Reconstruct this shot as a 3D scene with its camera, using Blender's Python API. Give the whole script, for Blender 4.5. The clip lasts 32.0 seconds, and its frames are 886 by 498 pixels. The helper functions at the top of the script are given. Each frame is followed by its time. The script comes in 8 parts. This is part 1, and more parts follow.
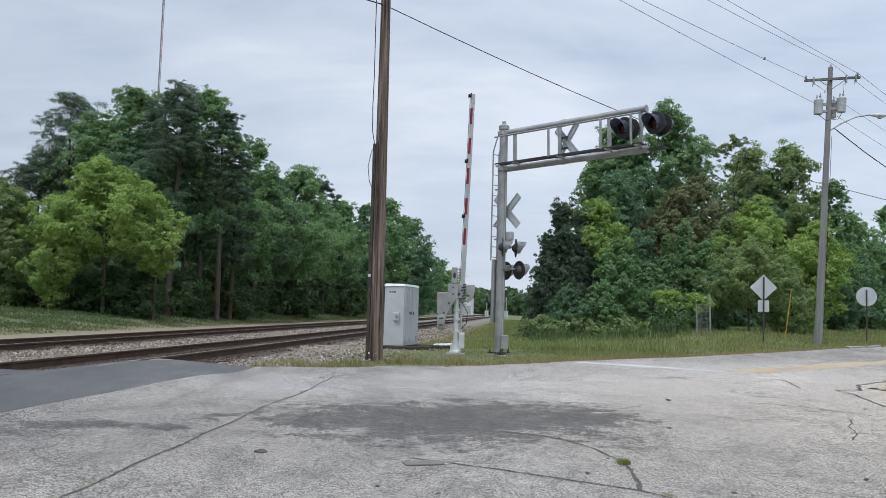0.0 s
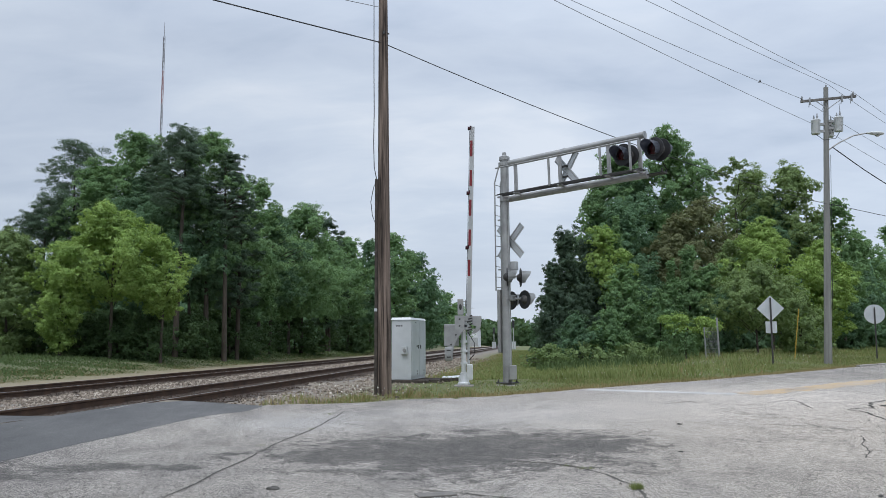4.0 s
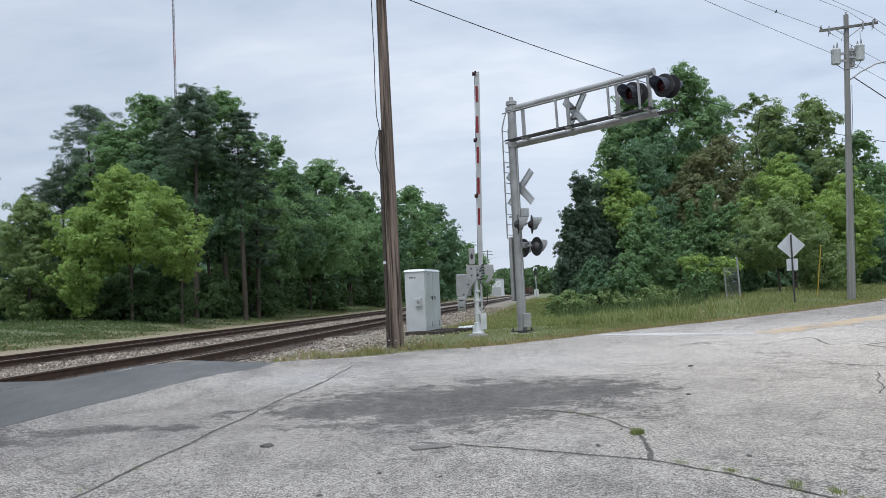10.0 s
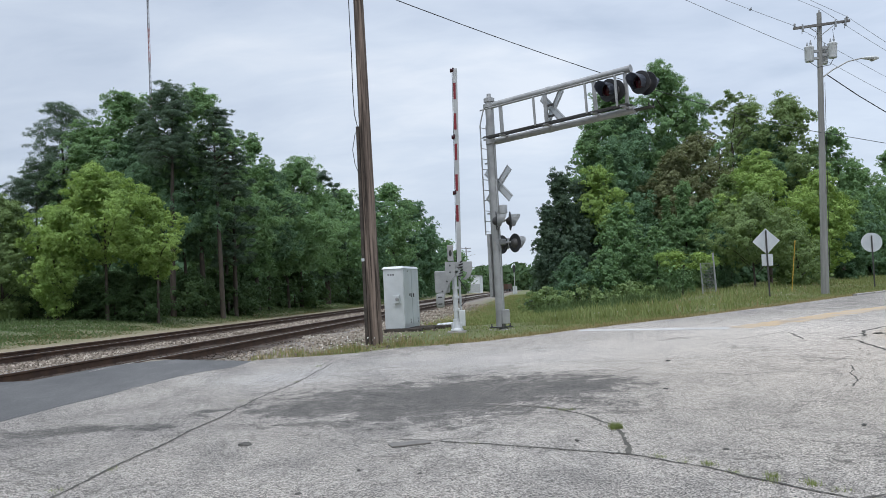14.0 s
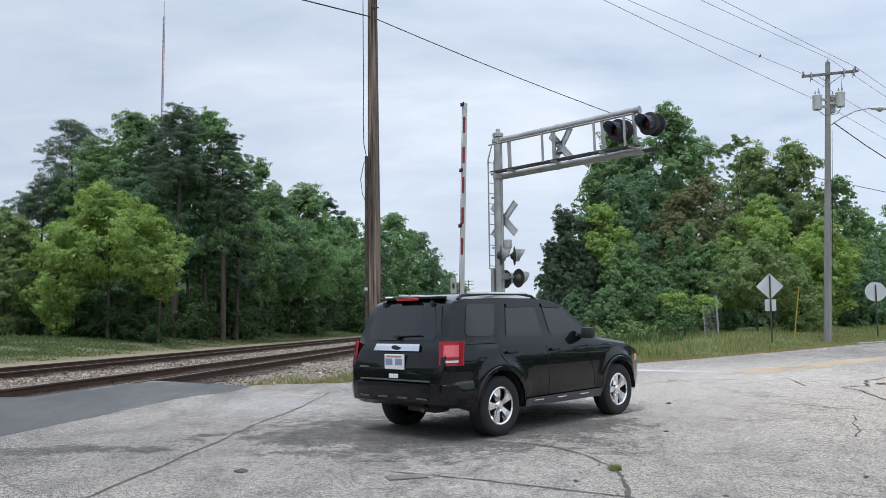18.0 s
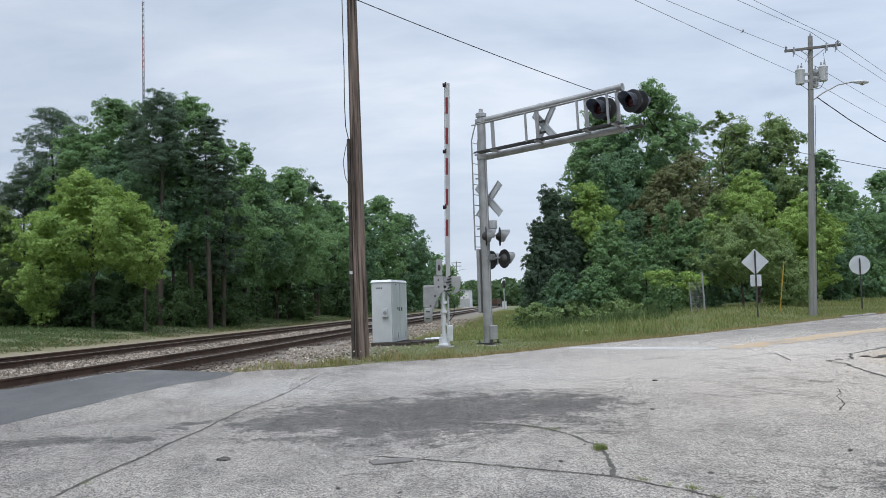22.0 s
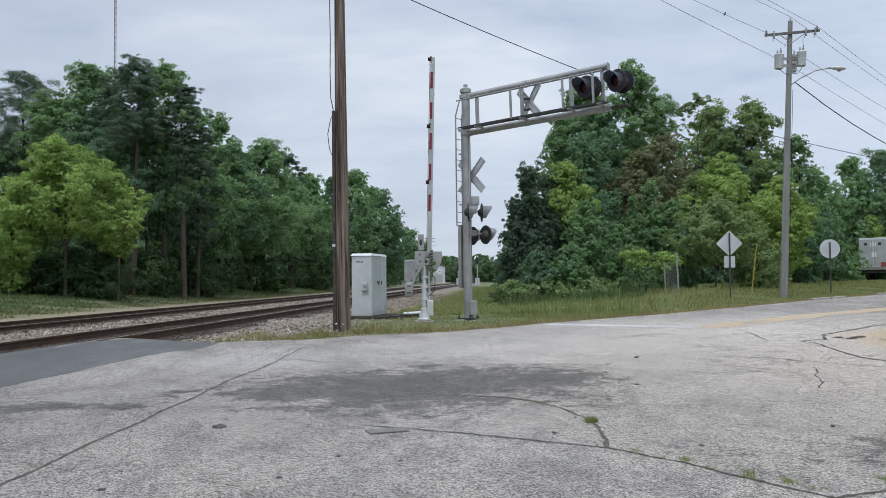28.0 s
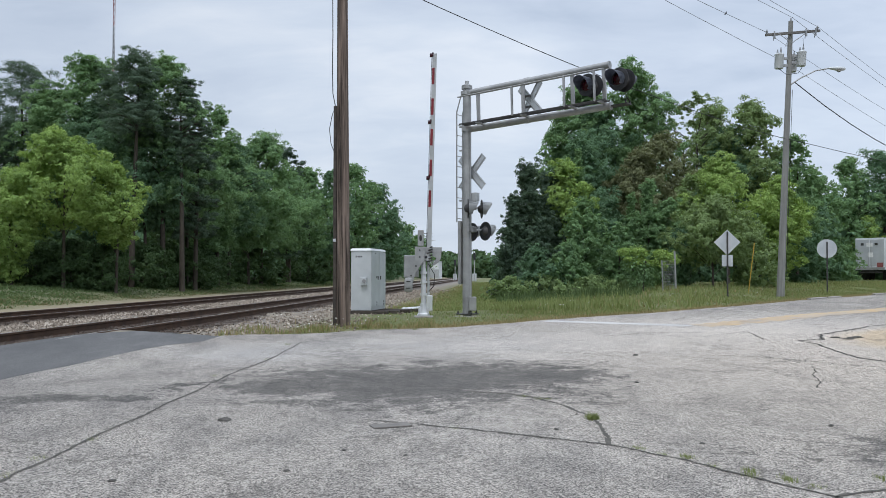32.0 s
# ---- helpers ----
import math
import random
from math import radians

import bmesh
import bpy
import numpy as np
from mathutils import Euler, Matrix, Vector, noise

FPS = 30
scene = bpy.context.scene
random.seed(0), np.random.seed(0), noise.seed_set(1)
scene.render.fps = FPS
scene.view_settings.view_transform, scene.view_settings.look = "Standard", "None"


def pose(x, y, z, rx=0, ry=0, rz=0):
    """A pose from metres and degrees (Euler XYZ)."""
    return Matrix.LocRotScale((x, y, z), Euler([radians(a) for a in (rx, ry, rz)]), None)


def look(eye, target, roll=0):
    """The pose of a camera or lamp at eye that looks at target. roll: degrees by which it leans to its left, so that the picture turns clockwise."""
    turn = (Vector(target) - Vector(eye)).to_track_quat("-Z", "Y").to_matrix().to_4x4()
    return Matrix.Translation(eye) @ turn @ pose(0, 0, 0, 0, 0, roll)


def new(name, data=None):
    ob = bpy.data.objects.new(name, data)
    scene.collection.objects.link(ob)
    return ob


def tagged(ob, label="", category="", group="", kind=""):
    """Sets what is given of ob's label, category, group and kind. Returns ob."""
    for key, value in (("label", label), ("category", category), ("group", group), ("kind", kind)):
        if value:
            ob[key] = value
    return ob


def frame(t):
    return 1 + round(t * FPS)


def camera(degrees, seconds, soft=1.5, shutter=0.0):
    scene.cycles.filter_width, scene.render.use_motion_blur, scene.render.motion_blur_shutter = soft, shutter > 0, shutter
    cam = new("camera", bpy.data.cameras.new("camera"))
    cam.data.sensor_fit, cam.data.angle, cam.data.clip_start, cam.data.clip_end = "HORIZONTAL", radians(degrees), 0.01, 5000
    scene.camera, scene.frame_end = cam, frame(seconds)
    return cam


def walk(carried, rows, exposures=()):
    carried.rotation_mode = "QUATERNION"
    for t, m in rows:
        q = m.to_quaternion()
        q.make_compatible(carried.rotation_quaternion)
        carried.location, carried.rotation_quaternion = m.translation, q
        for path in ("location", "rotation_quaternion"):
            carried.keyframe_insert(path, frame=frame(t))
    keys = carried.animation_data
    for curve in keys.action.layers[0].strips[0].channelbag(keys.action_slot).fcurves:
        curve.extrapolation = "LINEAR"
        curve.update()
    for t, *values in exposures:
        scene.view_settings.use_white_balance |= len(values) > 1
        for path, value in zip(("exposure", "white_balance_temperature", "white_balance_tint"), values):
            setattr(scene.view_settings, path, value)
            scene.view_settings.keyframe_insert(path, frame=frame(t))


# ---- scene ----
EXPOSURE, KELVIN = 0.0, 6050
cam = camera(57.4, 32.0, soft=0.85)
# seconds, place in metres, yaw, pitch, roll in degrees
walk(cam, [(t, pose(x, y, z, 90 + pitch, 0, yaw) @ pose(0, 0, 0, 0, 0, roll)) for t, x, y, z, yaw, pitch, roll in (
    (0, -0.043, -0.194, 1.442, 2.340, 4.340, 1.652),
    (0.5, -0.041, -0.178, 1.451, 0.150, 5.440, 1.952),
    (1, -0.050, -0.186, 1.450, -0.252, 6.005, 2.475),
    (1.5, -0.061, -0.218, 1.455, -0.485, 6.622, 2.578),
    (2, -0.056, -0.220, 1.454, 0.099, 7.075, 0.717),
    (2.5, -0.040, -0.143, 1.423, 2.178, 6.612, -0.170),
    (4.5, -0.040, -0.299, 1.416, 3.005, 6.726, -0.414),
    (5, -0.044, -0.254, 1.447, 3.803, 8.272, -0.342),
    (5.5, 0.009, -0.149, 1.431, 3.949, 8.363, -0.611),
    (6, 0.086, -0.103, 1.432, 4.482, 7.720, -0.772),
    (6.5, 0.124, -0.004, 1.429, 4.976, 7.587, -1.805),
    (7, 0.132, -0.022, 1.396, 4.058, 6.864, -2.007),
    (7.5, 0.138, -0.013, 1.393, 3.170, 5.894, -1.979),
    (8, 0.146, 0.020, 1.397, 2.914, 5.467, -2.057),
    (8.5, 0.165, -0.018, 1.399, 3.385, 5.598, -3.368),
    (9, 0.212, -0.002, 1.407, 3.777, 5.284, -3.547),
    (9.5, 0.271, 0.063, 1.398, 3.995, 4.968, -2.810),
    (10, 0.272, 0.020, 1.393, 4.328, 3.266, -2.551),
    (10.5, 0.257, 0.023, 1.395, 4.781, 2.451, -2.136),
    (11, 0.279, 0.062, 1.382, 5.062, 2.777, -2.338),
    (11.5, 0.273, 0.064, 1.381, 4.689, 2.720, -2.826),
    (12, 0.285, 0.058, 1.374, 3.846, 2.821, -3.219),
    (12.5, 0.276, 0.067, 1.382, 3.526, 2.835, -3.478),
    (13, 0.272, 0.040, 1.390, 3.476, 2.909, -3.940),
    (13.5, 0.271, 0.055, 1.383, 3.155, 2.831, -3.462),
    (14, 0.272, 0.035, 1.386, 2.817, 2.998, -2.891),
    (14.5, 0.273, 0.036, 1.394, 2.545, 3.256, -2.709),
    (16.5, 0.264, 0.015, 1.410, 3.481, 5.758, -2.432),
    (17, 0.253, -0.020, 1.427, 3.136, 5.851, -1.350),
    (17.5, 0.251, 0.000, 1.402, 3.019, 5.279, -0.825),
    (18, 0.247, 0.018, 1.398, 2.964, 5.249, -0.575),
    (18.5, 0.233, -0.007, 1.408, 2.880, 5.694, -0.723),
    (19, 0.158, -0.066, 1.411, 3.021, 5.796, -0.755),
    (19.5, 0.132, -0.104, 1.414, 3.017, 5.828, -0.467),
    (20, 0.211, 0.003, 1.414, 2.371, 6.068, 0.036),
    (20.5, 0.209, 0.013, 1.409, 1.167, 5.686, -0.350),
    (21, 0.124, -0.085, 1.416, 1.165, 4.349, -0.761),
    (21.5, 0.147, -0.043, 1.418, 1.390, 3.559, -1.241),
    (22, 0.307, 0.115, 1.401, 2.106, 3.956, -1.793),
    (22.5, 0.428, 0.297, 1.390, 3.133, 3.990, -1.400),
    (23, 0.398, 0.283, 1.401, 3.781, 3.325, -1.233),
    (23.5, 0.303, 0.178, 1.403, 3.810, 3.637, -2.108),
    (24, 0.207, 0.177, 1.366, 3.139, 3.822, -1.899),
    (24.5, 0.185, 0.142, 1.381, 2.802, 2.905, -0.573),
    (26.5, 0.023, -0.035, 1.393, 0.740, 3.665, -1.162),
    (27, 0.074, -0.011, 1.410, 0.059, 3.851, -0.687),
    (27.5, 0.082, 0.015, 1.398, 0.173, 3.404, -0.480),
    (28, 0.071, 0.043, 1.383, 0.221, 2.197, -0.659),
    (28.5, 0.045, 0.014, 1.400, 0.219, 1.471, -0.512),
    (29, 0.027, 0.013, 1.403, 0.359, 1.547, -0.659),
    (29.5, 0.013, -0.015, 1.415, 0.510, 2.063, -0.307),
    (30, 0.020, -0.031, 1.423, 0.432, 2.835, -0.167),
    (30.5, 0.033, -0.005, 1.415, 0.118, 2.999, -0.611),
    (31, 0.027, -0.034, 1.415, -0.063, 3.020, -0.865),
    (31.5, 0.021, -0.004, 1.400, -0.140, 2.436, -0.480),
    (32, -0.004, -0.029, 1.401, 0.005, 1.851, -0.013),
)], exposures=[(t, EXPOSURE + e, KELVIN, 10) for t, e in ((0, -0.03), (1, -0.04), (2, -0.14), (3, -0.12), (5, -0.06), (6, -0.03), (8, 0.03), (14, 0.04), (17, 0.03), (18, 0.10), (19, 0.05), (20, 0.03), (21, 0.02), (22, 0.03), (23, -0.04), (24, -0.08), (27, -0.11), (29, -0.05), (32, -0.02))])

# ---- light ----
SUN_DIR = (radians(62), radians(205))   # elevation, compass turn


def node(tree, kind, values=None, operation=None):
    n = tree.nodes.new(kind)
    if operation:
        n.operation = operation
    for k, v in (values or {}).items():
        n.inputs[k].default_value = v
    return n


def join(tree, a, b):
    tree.links.new(a, b)


def maths(tree, op, a, b=None, clamp=False):
    n = tree.nodes.new("ShaderNodeMath")
    n.operation, n.use_clamp = op, clamp
    for i, v in enumerate((a, b)):
        if v is None:
            continue
        if isinstance(v, (int, float)):
            n.inputs[i].default_value = v
        else:
            tree.links.new(v, n.inputs[i])
    return n.outputs[0]


def blend(tree, fac, a, b, mode="MIX"):
    n = tree.nodes.new("ShaderNodeMix")
    n.data_type, n.blend_type = "RGBA", mode
    for sock, v in ((n.inputs["Factor"], fac), (n.inputs[6], a), (n.inputs[7], b)):
        if isinstance(v, (int, float)):
            sock.default_value = v
        elif isinstance(v, tuple):
            sock.default_value = (*v, 1)
        else:
            tree.links.new(v, sock)
    return n.outputs[2]


def ramp(tree, fac, stops):
    n = tree.nodes.new("ShaderNodeValToRGB")
    el = n.color_ramp.elements
    while len(el) < len(stops):
        el.new(0.5)
    for e, (p, c) in zip(el, stops):
        e.position = p
        e.color = (*c, 1) if isinstance(c, tuple) else (c, c, c, 1)
    tree.links.new(fac, n.inputs[0])
    return n.outputs[0]


def grain(tree, vec, scale, detail=4, rough=0.55, distortion=0.0):
    n = node(tree, "ShaderNodeTexNoise", {"Scale": scale, "Detail": detail, "Roughness": rough, "Distortion": distortion})
    if vec is not None:
        tree.links.new(vec, n.inputs["Vector"])
    return n.outputs["Fac"]


def stretch(tree, vec, sx, sy, sz, rz=0.0, at=(0, 0, 0)):
    n = node(tree, "ShaderNodeMapping")
    n.inputs["Scale"].default_value = (sx, sy, sz)
    n.inputs["Rotation"].default_value = (0, 0, rz)
    n.inputs["Location"].default_value = at
    tree.links.new(vec, n.inputs["Vector"])
    return n.outputs[0]


ZENITH = 1.6


def overcast():
    """A high, broken cloud sheet over a pale blue sky, brighter towards the zenith as overcast skies are."""
    world = bpy.data.worlds.new("overcast_sky")
    scene.world = world
    world.use_nodes = True
    t = world.node_tree
    t.nodes.clear()
    out = node(t, "ShaderNodeOutputWorld")
    bg = node(t, "ShaderNodeBackground", {"Strength": 1.0})
    join(t, bg.outputs[0], out.inputs[0])
    sky = node(t, "ShaderNodeTexSky")
    sky.sky_type, sky.sun_disc = "NISHITA", False
    sky.sun_elevation, sky.sun_rotation, sky.air_density, sky.dust_density = SUN_DIR[0], SUN_DIR[1], 1.5, 3.0
    clear = node(t, "ShaderNodeVectorMath", operation="SCALE")
    join(t, sky.outputs[0], clear.inputs[0])
    clear.inputs["Scale"].default_value = 0.10
    co = node(t, "ShaderNodeTexCoord").outputs["Generated"]
    sep = node(t, "ShaderNodeSeparateXYZ")
    join(t, co, sep.inputs[0])
    up = maths(t, "MAXIMUM", sep.outputs[2], 0.0)
    flat = node(t, "ShaderNodeVectorMath", operation="DIVIDE")
    comb = node(t, "ShaderNodeCombineXYZ")
    for i in range(3):
        join(t, maths(t, "ADD", up, 0.22), comb.inputs[i])
    join(t, co, flat.inputs[0])
    join(t, comb.outputs[0], flat.inputs[1])
    big = grain(t, stretch(t, flat.outputs[0], 0.75, 1.15, 0.5, 0.3), 1.15, 6, 0.5, 0.6)
    small = grain(t, stretch(t, flat.outputs[0], 0.9, 1.6, 0.6, 0.2), 3.6, 6, 0.55, 0.5)
    mixn = maths(t, "ADD", maths(t, "MULTIPLY", big, 0.72), maths(t, "MULTIPLY", small, 0.28))
    cloud = ramp(t, mixn, [(0.34, (0.50, 0.565, 0.665)), (0.44, (0.62, 0.675, 0.765)), (0.54, (0.72, 0.77, 0.84)), (0.64, (0.85, 0.875, 0.91))])
    low = ramp(t, up, [(0.0, (0.74, 0.79, 0.84)), (0.16, (0.66, 0.73, 0.82)), (0.5, (0.7, 0.74, 0.8))])
    cloud = blend(t, ramp(t, up, [(0.02, 0.25), (0.2, 0.85)]), low, cloud)
    lift = maths(t, "ADD", maths(t, "MULTIPLY", maths(t, "MAXIMUM", maths(t, "SUBTRACT", up, 0.35), 0.0), ZENITH), 1.0)
    lift = maths(t, "MULTIPLY", lift, maths(t, "ADD", maths(t, "MULTIPLY", sep.outputs[0], 0.16), 1.02))
    bright = node(t, "ShaderNodeVectorMath", operation="SCALE")
    join(t, cloud, bright.inputs[0])
    join(t, lift, bright.inputs["Scale"])
    join(t, blend(t, 0.9, clear.outputs[0], bright.outputs[0]), bg.inputs[0])


overcast()
sun = bpy.data.lights.new("sun", "SUN")
sun.energy, sun.angle, sun.color = 1.5, radians(20), (1.0, 0.96, 0.9)
sun_ob = new("sun", sun)
e_, r_ = SUN_DIR
sun_ob.matrix_world = look((0, 0, 60), (-60 * math.cos(e_) * math.sin(r_), -60 * math.cos(e_) * math.cos(r_), 60 - 60 * math.sin(e_)))

# ---- materials ----
def start_material(name):
    m = bpy.data.materials.new(name)
    m.use_nodes = True
    t = m.node_tree
    b = t.nodes["Principled BSDF"]
    return m, t, b, node(t, "ShaderNodeTexCoord").outputs["Object"]


def relief(t, b, height, strength, distance=0.01):
    n = node(t, "ShaderNodeBump", {"Strength": strength, "Distance": distance})
    join(t, height, n.inputs["Height"])
    join(t, n.outputs[0], b.inputs["Normal"])


def plain(name, c1, c2, scale=2.0, fine=40.0, rough=0.7, metal=0.0, bump=0.15, stains=None, vary=0.12, along=(1, 1, 1), coat=0.0, each=0.0):
    """Two-scale surface: broad blotches c1 to c2, fine grain in value and relief, and optional stains of another colour."""
    m, t, b, co = start_material(name)
    vec = stretch(t, co, *along)
    broad = grain(t, vec, scale, 5, 0.6)
    col = ramp(t, broad, [(0.32, c1), (0.68, c2)])
    fineg = grain(t, vec, fine, 3, 0.6)
    val = maths(t, "ADD", maths(t, "MULTIPLY", fineg, 2 * vary), 1 - vary)
    if each:
        rnd = node(t, "ShaderNodeObjectInfo").outputs["Random"]
        val = maths(t, "MULTIPLY", val, maths(t, "ADD", maths(t, "MULTIPLY", rnd, 2 * each), 1 - each))
    hsv = node(t, "ShaderNodeHueSaturation")
    join(t, val, hsv.inputs["Value"])
    join(t, col, hsv.inputs["Color"])
    col = hsv.outputs[0]
    if stains:
        sc, c3, lo = stains
        col = blend(t, ramp(t, grain(t, stretch(t, co, along[0], along[1], along[2], 0, (7, 3, 1)), sc, 6, 0.65), [(lo, 0.0), (lo + 0.12, 1.0)]), col, c3)
    join(t, col, b.inputs["Base Color"])
    b.inputs["Metallic"].default_value = metal
    join(t, maths(t, "ADD", maths(t, "MULTIPLY", broad, 0.25), rough - 0.12, True), b.inputs["Roughness"])
    b.inputs["Coat Weight"].default_value = coat
    if bump:
        relief(t, b, fineg, bump)
    return m


def leafage(name, dark, light, shine=0.12, see_through=0.28):
    m, t, b, co = start_material(name)
    isl = node(t, "ShaderNodeNewGeometry").outputs["Random Per Island"]
    patch = grain(t, co, 0.6, 4, 0.65)
    f = maths(t, "ADD", maths(t, "MULTIPLY", isl, 0.4), maths(t, "MULTIPLY", maths(t, "SUBTRACT", patch, 0.17), 0.95), True)
    col = ramp(t, f, [(0.1, dark), (0.9, light)])
    join(t, col, b.inputs["Base Color"])
    b.inputs["Roughness"].default_value = 0.6
    b.inputs["Specular IOR Level"].default_value = shine
    tr = node(t, "ShaderNodeBsdfTranslucent")
    warm = blend(t, 0.6, col, (light[0] * 1.3, light[1] * 1.25, light[2] * 0.6), "MIX")
    join(t, warm, tr.inputs["Color"])
    mx = node(t, "ShaderNodeMixShader", {0: see_through})
    join(t, b.outputs[0], mx.inputs[1])
    join(t, tr.outputs[0], mx.inputs[2])
    join(t, mx.outputs[0], t.nodes["Material Output"].inputs[0])
    return m


def glass(name, tint, rough=0.03, through_it=0.0):
    m, t, b, co = start_material(name)
    b.inputs["Base Color"].default_value = (*tint, 1)
    b.inputs["Roughness"].default_value = rough
    b.inputs["Transmission Weight"].default_value = through_it
    b.inputs["IOR"].default_value = 1.45
    return m


# colours are base colours of the real surfaces; the undergrowth leaves have shade mixed in
M_GALV = plain("galvanised_steel", (0.29, 0.29, 0.285), (0.42, 0.42, 0.415), 3, 60, 0.5, 0.55, 0.05, (1.7, (0.36, 0.34, 0.31), 0.60))
M_ALU = plain("cast_aluminium", (0.62, 0.63, 0.64), (0.76, 0.77, 0.78), 4, 90, 0.42, 0.45, 0.05)
M_CABINET = plain("cabinet_aluminium", (0.50, 0.52, 0.53), (0.62, 0.64, 0.65), 1.4, 70, 0.5, 0.25, 0.04, (2.2, (0.45, 0.44, 0.42), 0.64))
M_GREY = plain("grey_paint", (0.36, 0.37, 0.37), (0.46, 0.47, 0.47), 3, 70, 0.55, 0.1, 0.04)
M_BLACKM = plain("black_paint", (0.012, 0.012, 0.014), (0.03, 0.03, 0.032), 4, 80, 0.55, 0.0, 0.05)
M_HOOD = plain("blue_grey_hood_paint", (0.085, 0.095, 0.125), (0.14, 0.152, 0.185), 4, 80, 0.45, 0.0, 0.03)
M_DARKSTEEL = plain("dark_steel", (0.05, 0.05, 0.05), (0.10, 0.095, 0.09), 5, 80, 0.6, 0.6, 0.06)
M_RUST = plain("rusty_rail_side", (0.045, 0.026, 0.018), (0.10, 0.058, 0.036), 3, 60, 0.85, 0.15, 0.2, None, 0.2)
M_RAILTOP = plain("worn_rail_head", (0.20, 0.18, 0.16), (0.34, 0.32, 0.30), 2, 40, 0.42, 0.8, 0.03)
M_TIE = plain("creosoted_tie", (0.035, 0.026, 0.02), (0.11, 0.09, 0.075), 4, 50, 0.9, 0, 0.4, None, 0.25, (1, 8, 1), each=0.3)
M_POLE = plain("weathered_pole", (0.055, 0.039, 0.03), (0.265, 0.202, 0.162), 16, 90, 0.9, 0, 0.9, (10.0, (0.022, 0.015, 0.011), 0.50), 0.45, (1, 1, 0.035))
M_POLE2 = plain("grey_utility_pole", (0.165, 0.165, 0.155), (0.275, 0.272, 0.255), 6, 60, 0.88, 0, 0.35, None, 0.2, (1, 1, 0.06))
M_PLANKS = plain("old_timber", (0.03, 0.024, 0.02), (0.09, 0.075, 0.06), 5, 50, 0.9, 0, 0.4, None, 0.25, (1, 7, 1))
M_SIGNBACK = plain("sign_back_aluminium", (0.52, 0.54, 0.56), (0.62, 0.64, 0.66), 2, 60, 0.4, 0.35, 0.02)
M_WHITE = plain("white_paint", (0.70, 0.70, 0.69), (0.82, 0.82, 0.81), 2, 70, 0.55, 0, 0.03, (3, (0.5, 0.49, 0.46), 0.66))
M_RED = plain("red_reflective", (0.15, 0.008, 0.014), (0.22, 0.014, 0.02), 4, 80, 0.45, 0, 0.02)
M_REDLENS = glass("red_lens", (0.035, 0.004, 0.007), 0.12)
M_TRAFO = plain("transformer_grey", (0.50, 0.52, 0.52), (0.60, 0.62, 0.62), 3, 60, 0.4, 0, 0.02)
M_GREYPOT = plain("grey_porcelain", (0.20, 0.21, 0.22), (0.32, 0.33, 0.34), 6, 60, 0.3, 0, 0.02)
M_ARMWOOD = plain("dark_crossarm_wood", (0.10, 0.095, 0.09), (0.19, 0.18, 0.165), 6, 60, 0.88, 0, 0.35, None, 0.2, (0.06, 1, 1))
M_WIRE = plain("black_cable", (0.012, 0.012, 0.012), (0.03, 0.03, 0.03), 8, 60, 0.6, 0, 0)
M_WIREGREY = plain("aluminium_wire", (0.22, 0.22, 0.23), (0.32, 0.32, 0.33), 8, 60, 0.5, 0.5, 0)
M_CONCRETE = plain("concrete_pad", (0.24, 0.225, 0.20), (0.36, 0.34, 0.31), 3, 50, 0.9, 0, 0.3)
M_BARK = plain("bark", (0.036, 0.028, 0.021), (0.095, 0.078, 0.060), 5, 30, 0.95, 0, 0.6, None, 0.25, (1, 1, 0.25))
M_YELLOWPOLE = plain("yellow_plastic", (0.38, 0.25, 0.03), (0.5, 0.34, 0.05), 3, 40, 0.5, 0, 0.02)
M_BAR = plain("faded_print", (0.12, 0.12, 0.13), (0.2, 0.2, 0.21), 20, 80, 0.7, 0, 0)
M_CRACK = plain("crack_dirt", (0.05, 0.046, 0.04), (0.13, 0.12, 0.10), 6, 40, 0.95, 0, 0.4)
M_LEAF_BRIGHT = leafage("leaves_bright", (0.098, 0.172, 0.050), (0.395, 0.535, 0.165))
M_LEAF_MID = leafage("leaves_mid", (0.090, 0.160, 0.086), (0.262, 0.408, 0.186))
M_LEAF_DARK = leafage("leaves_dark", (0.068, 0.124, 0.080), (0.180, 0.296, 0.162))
M_LEAF_PINE = leafage("needles", (0.050, 0.086, 0.062), (0.130, 0.192, 0.122), 0.25)
M_LEAF_OLIVE = leafage("leaves_olive", (0.098, 0.150, 0.066), (0.300, 0.400, 0.170))
M_LEAF_BROWN = leafage("leaves_brown", (0.108, 0.124, 0.066), (0.262, 0.282, 0.152))
# undergrowth green, darkened to stand for the shade under the crowns
M_LEAF_SHADE = leafage("leaves_painted_shade", (0.032, 0.062, 0.030), (0.095, 0.150, 0.062))
M_LEAF_FAR = leafage("leaves_far", (0.05, 0.095, 0.045), (0.11, 0.17, 0.08))
M_GRASS = leafage("grass_blades", (0.138, 0.170, 0.062), (0.262, 0.305, 0.128), 0.1)
M_ROUGH = leafage("rough_grass", (0.060, 0.098, 0.042), (0.150, 0.205, 0.088), 0.1)
M_LANE = leafage("lane_grass", (0.13, 0.125, 0.062), (0.25, 0.225, 0.13), 0.1)
M_STRAW = leafage("dry_grass", (0.20, 0.16, 0.08), (0.40, 0.33, 0.185), 0.2)
M_PETAL = plain("white_petals", (0.7, 0.7, 0.66), (0.85, 0.85, 0.8), 5, 40, 0.7, 0, 0)
M_BALLAST = None


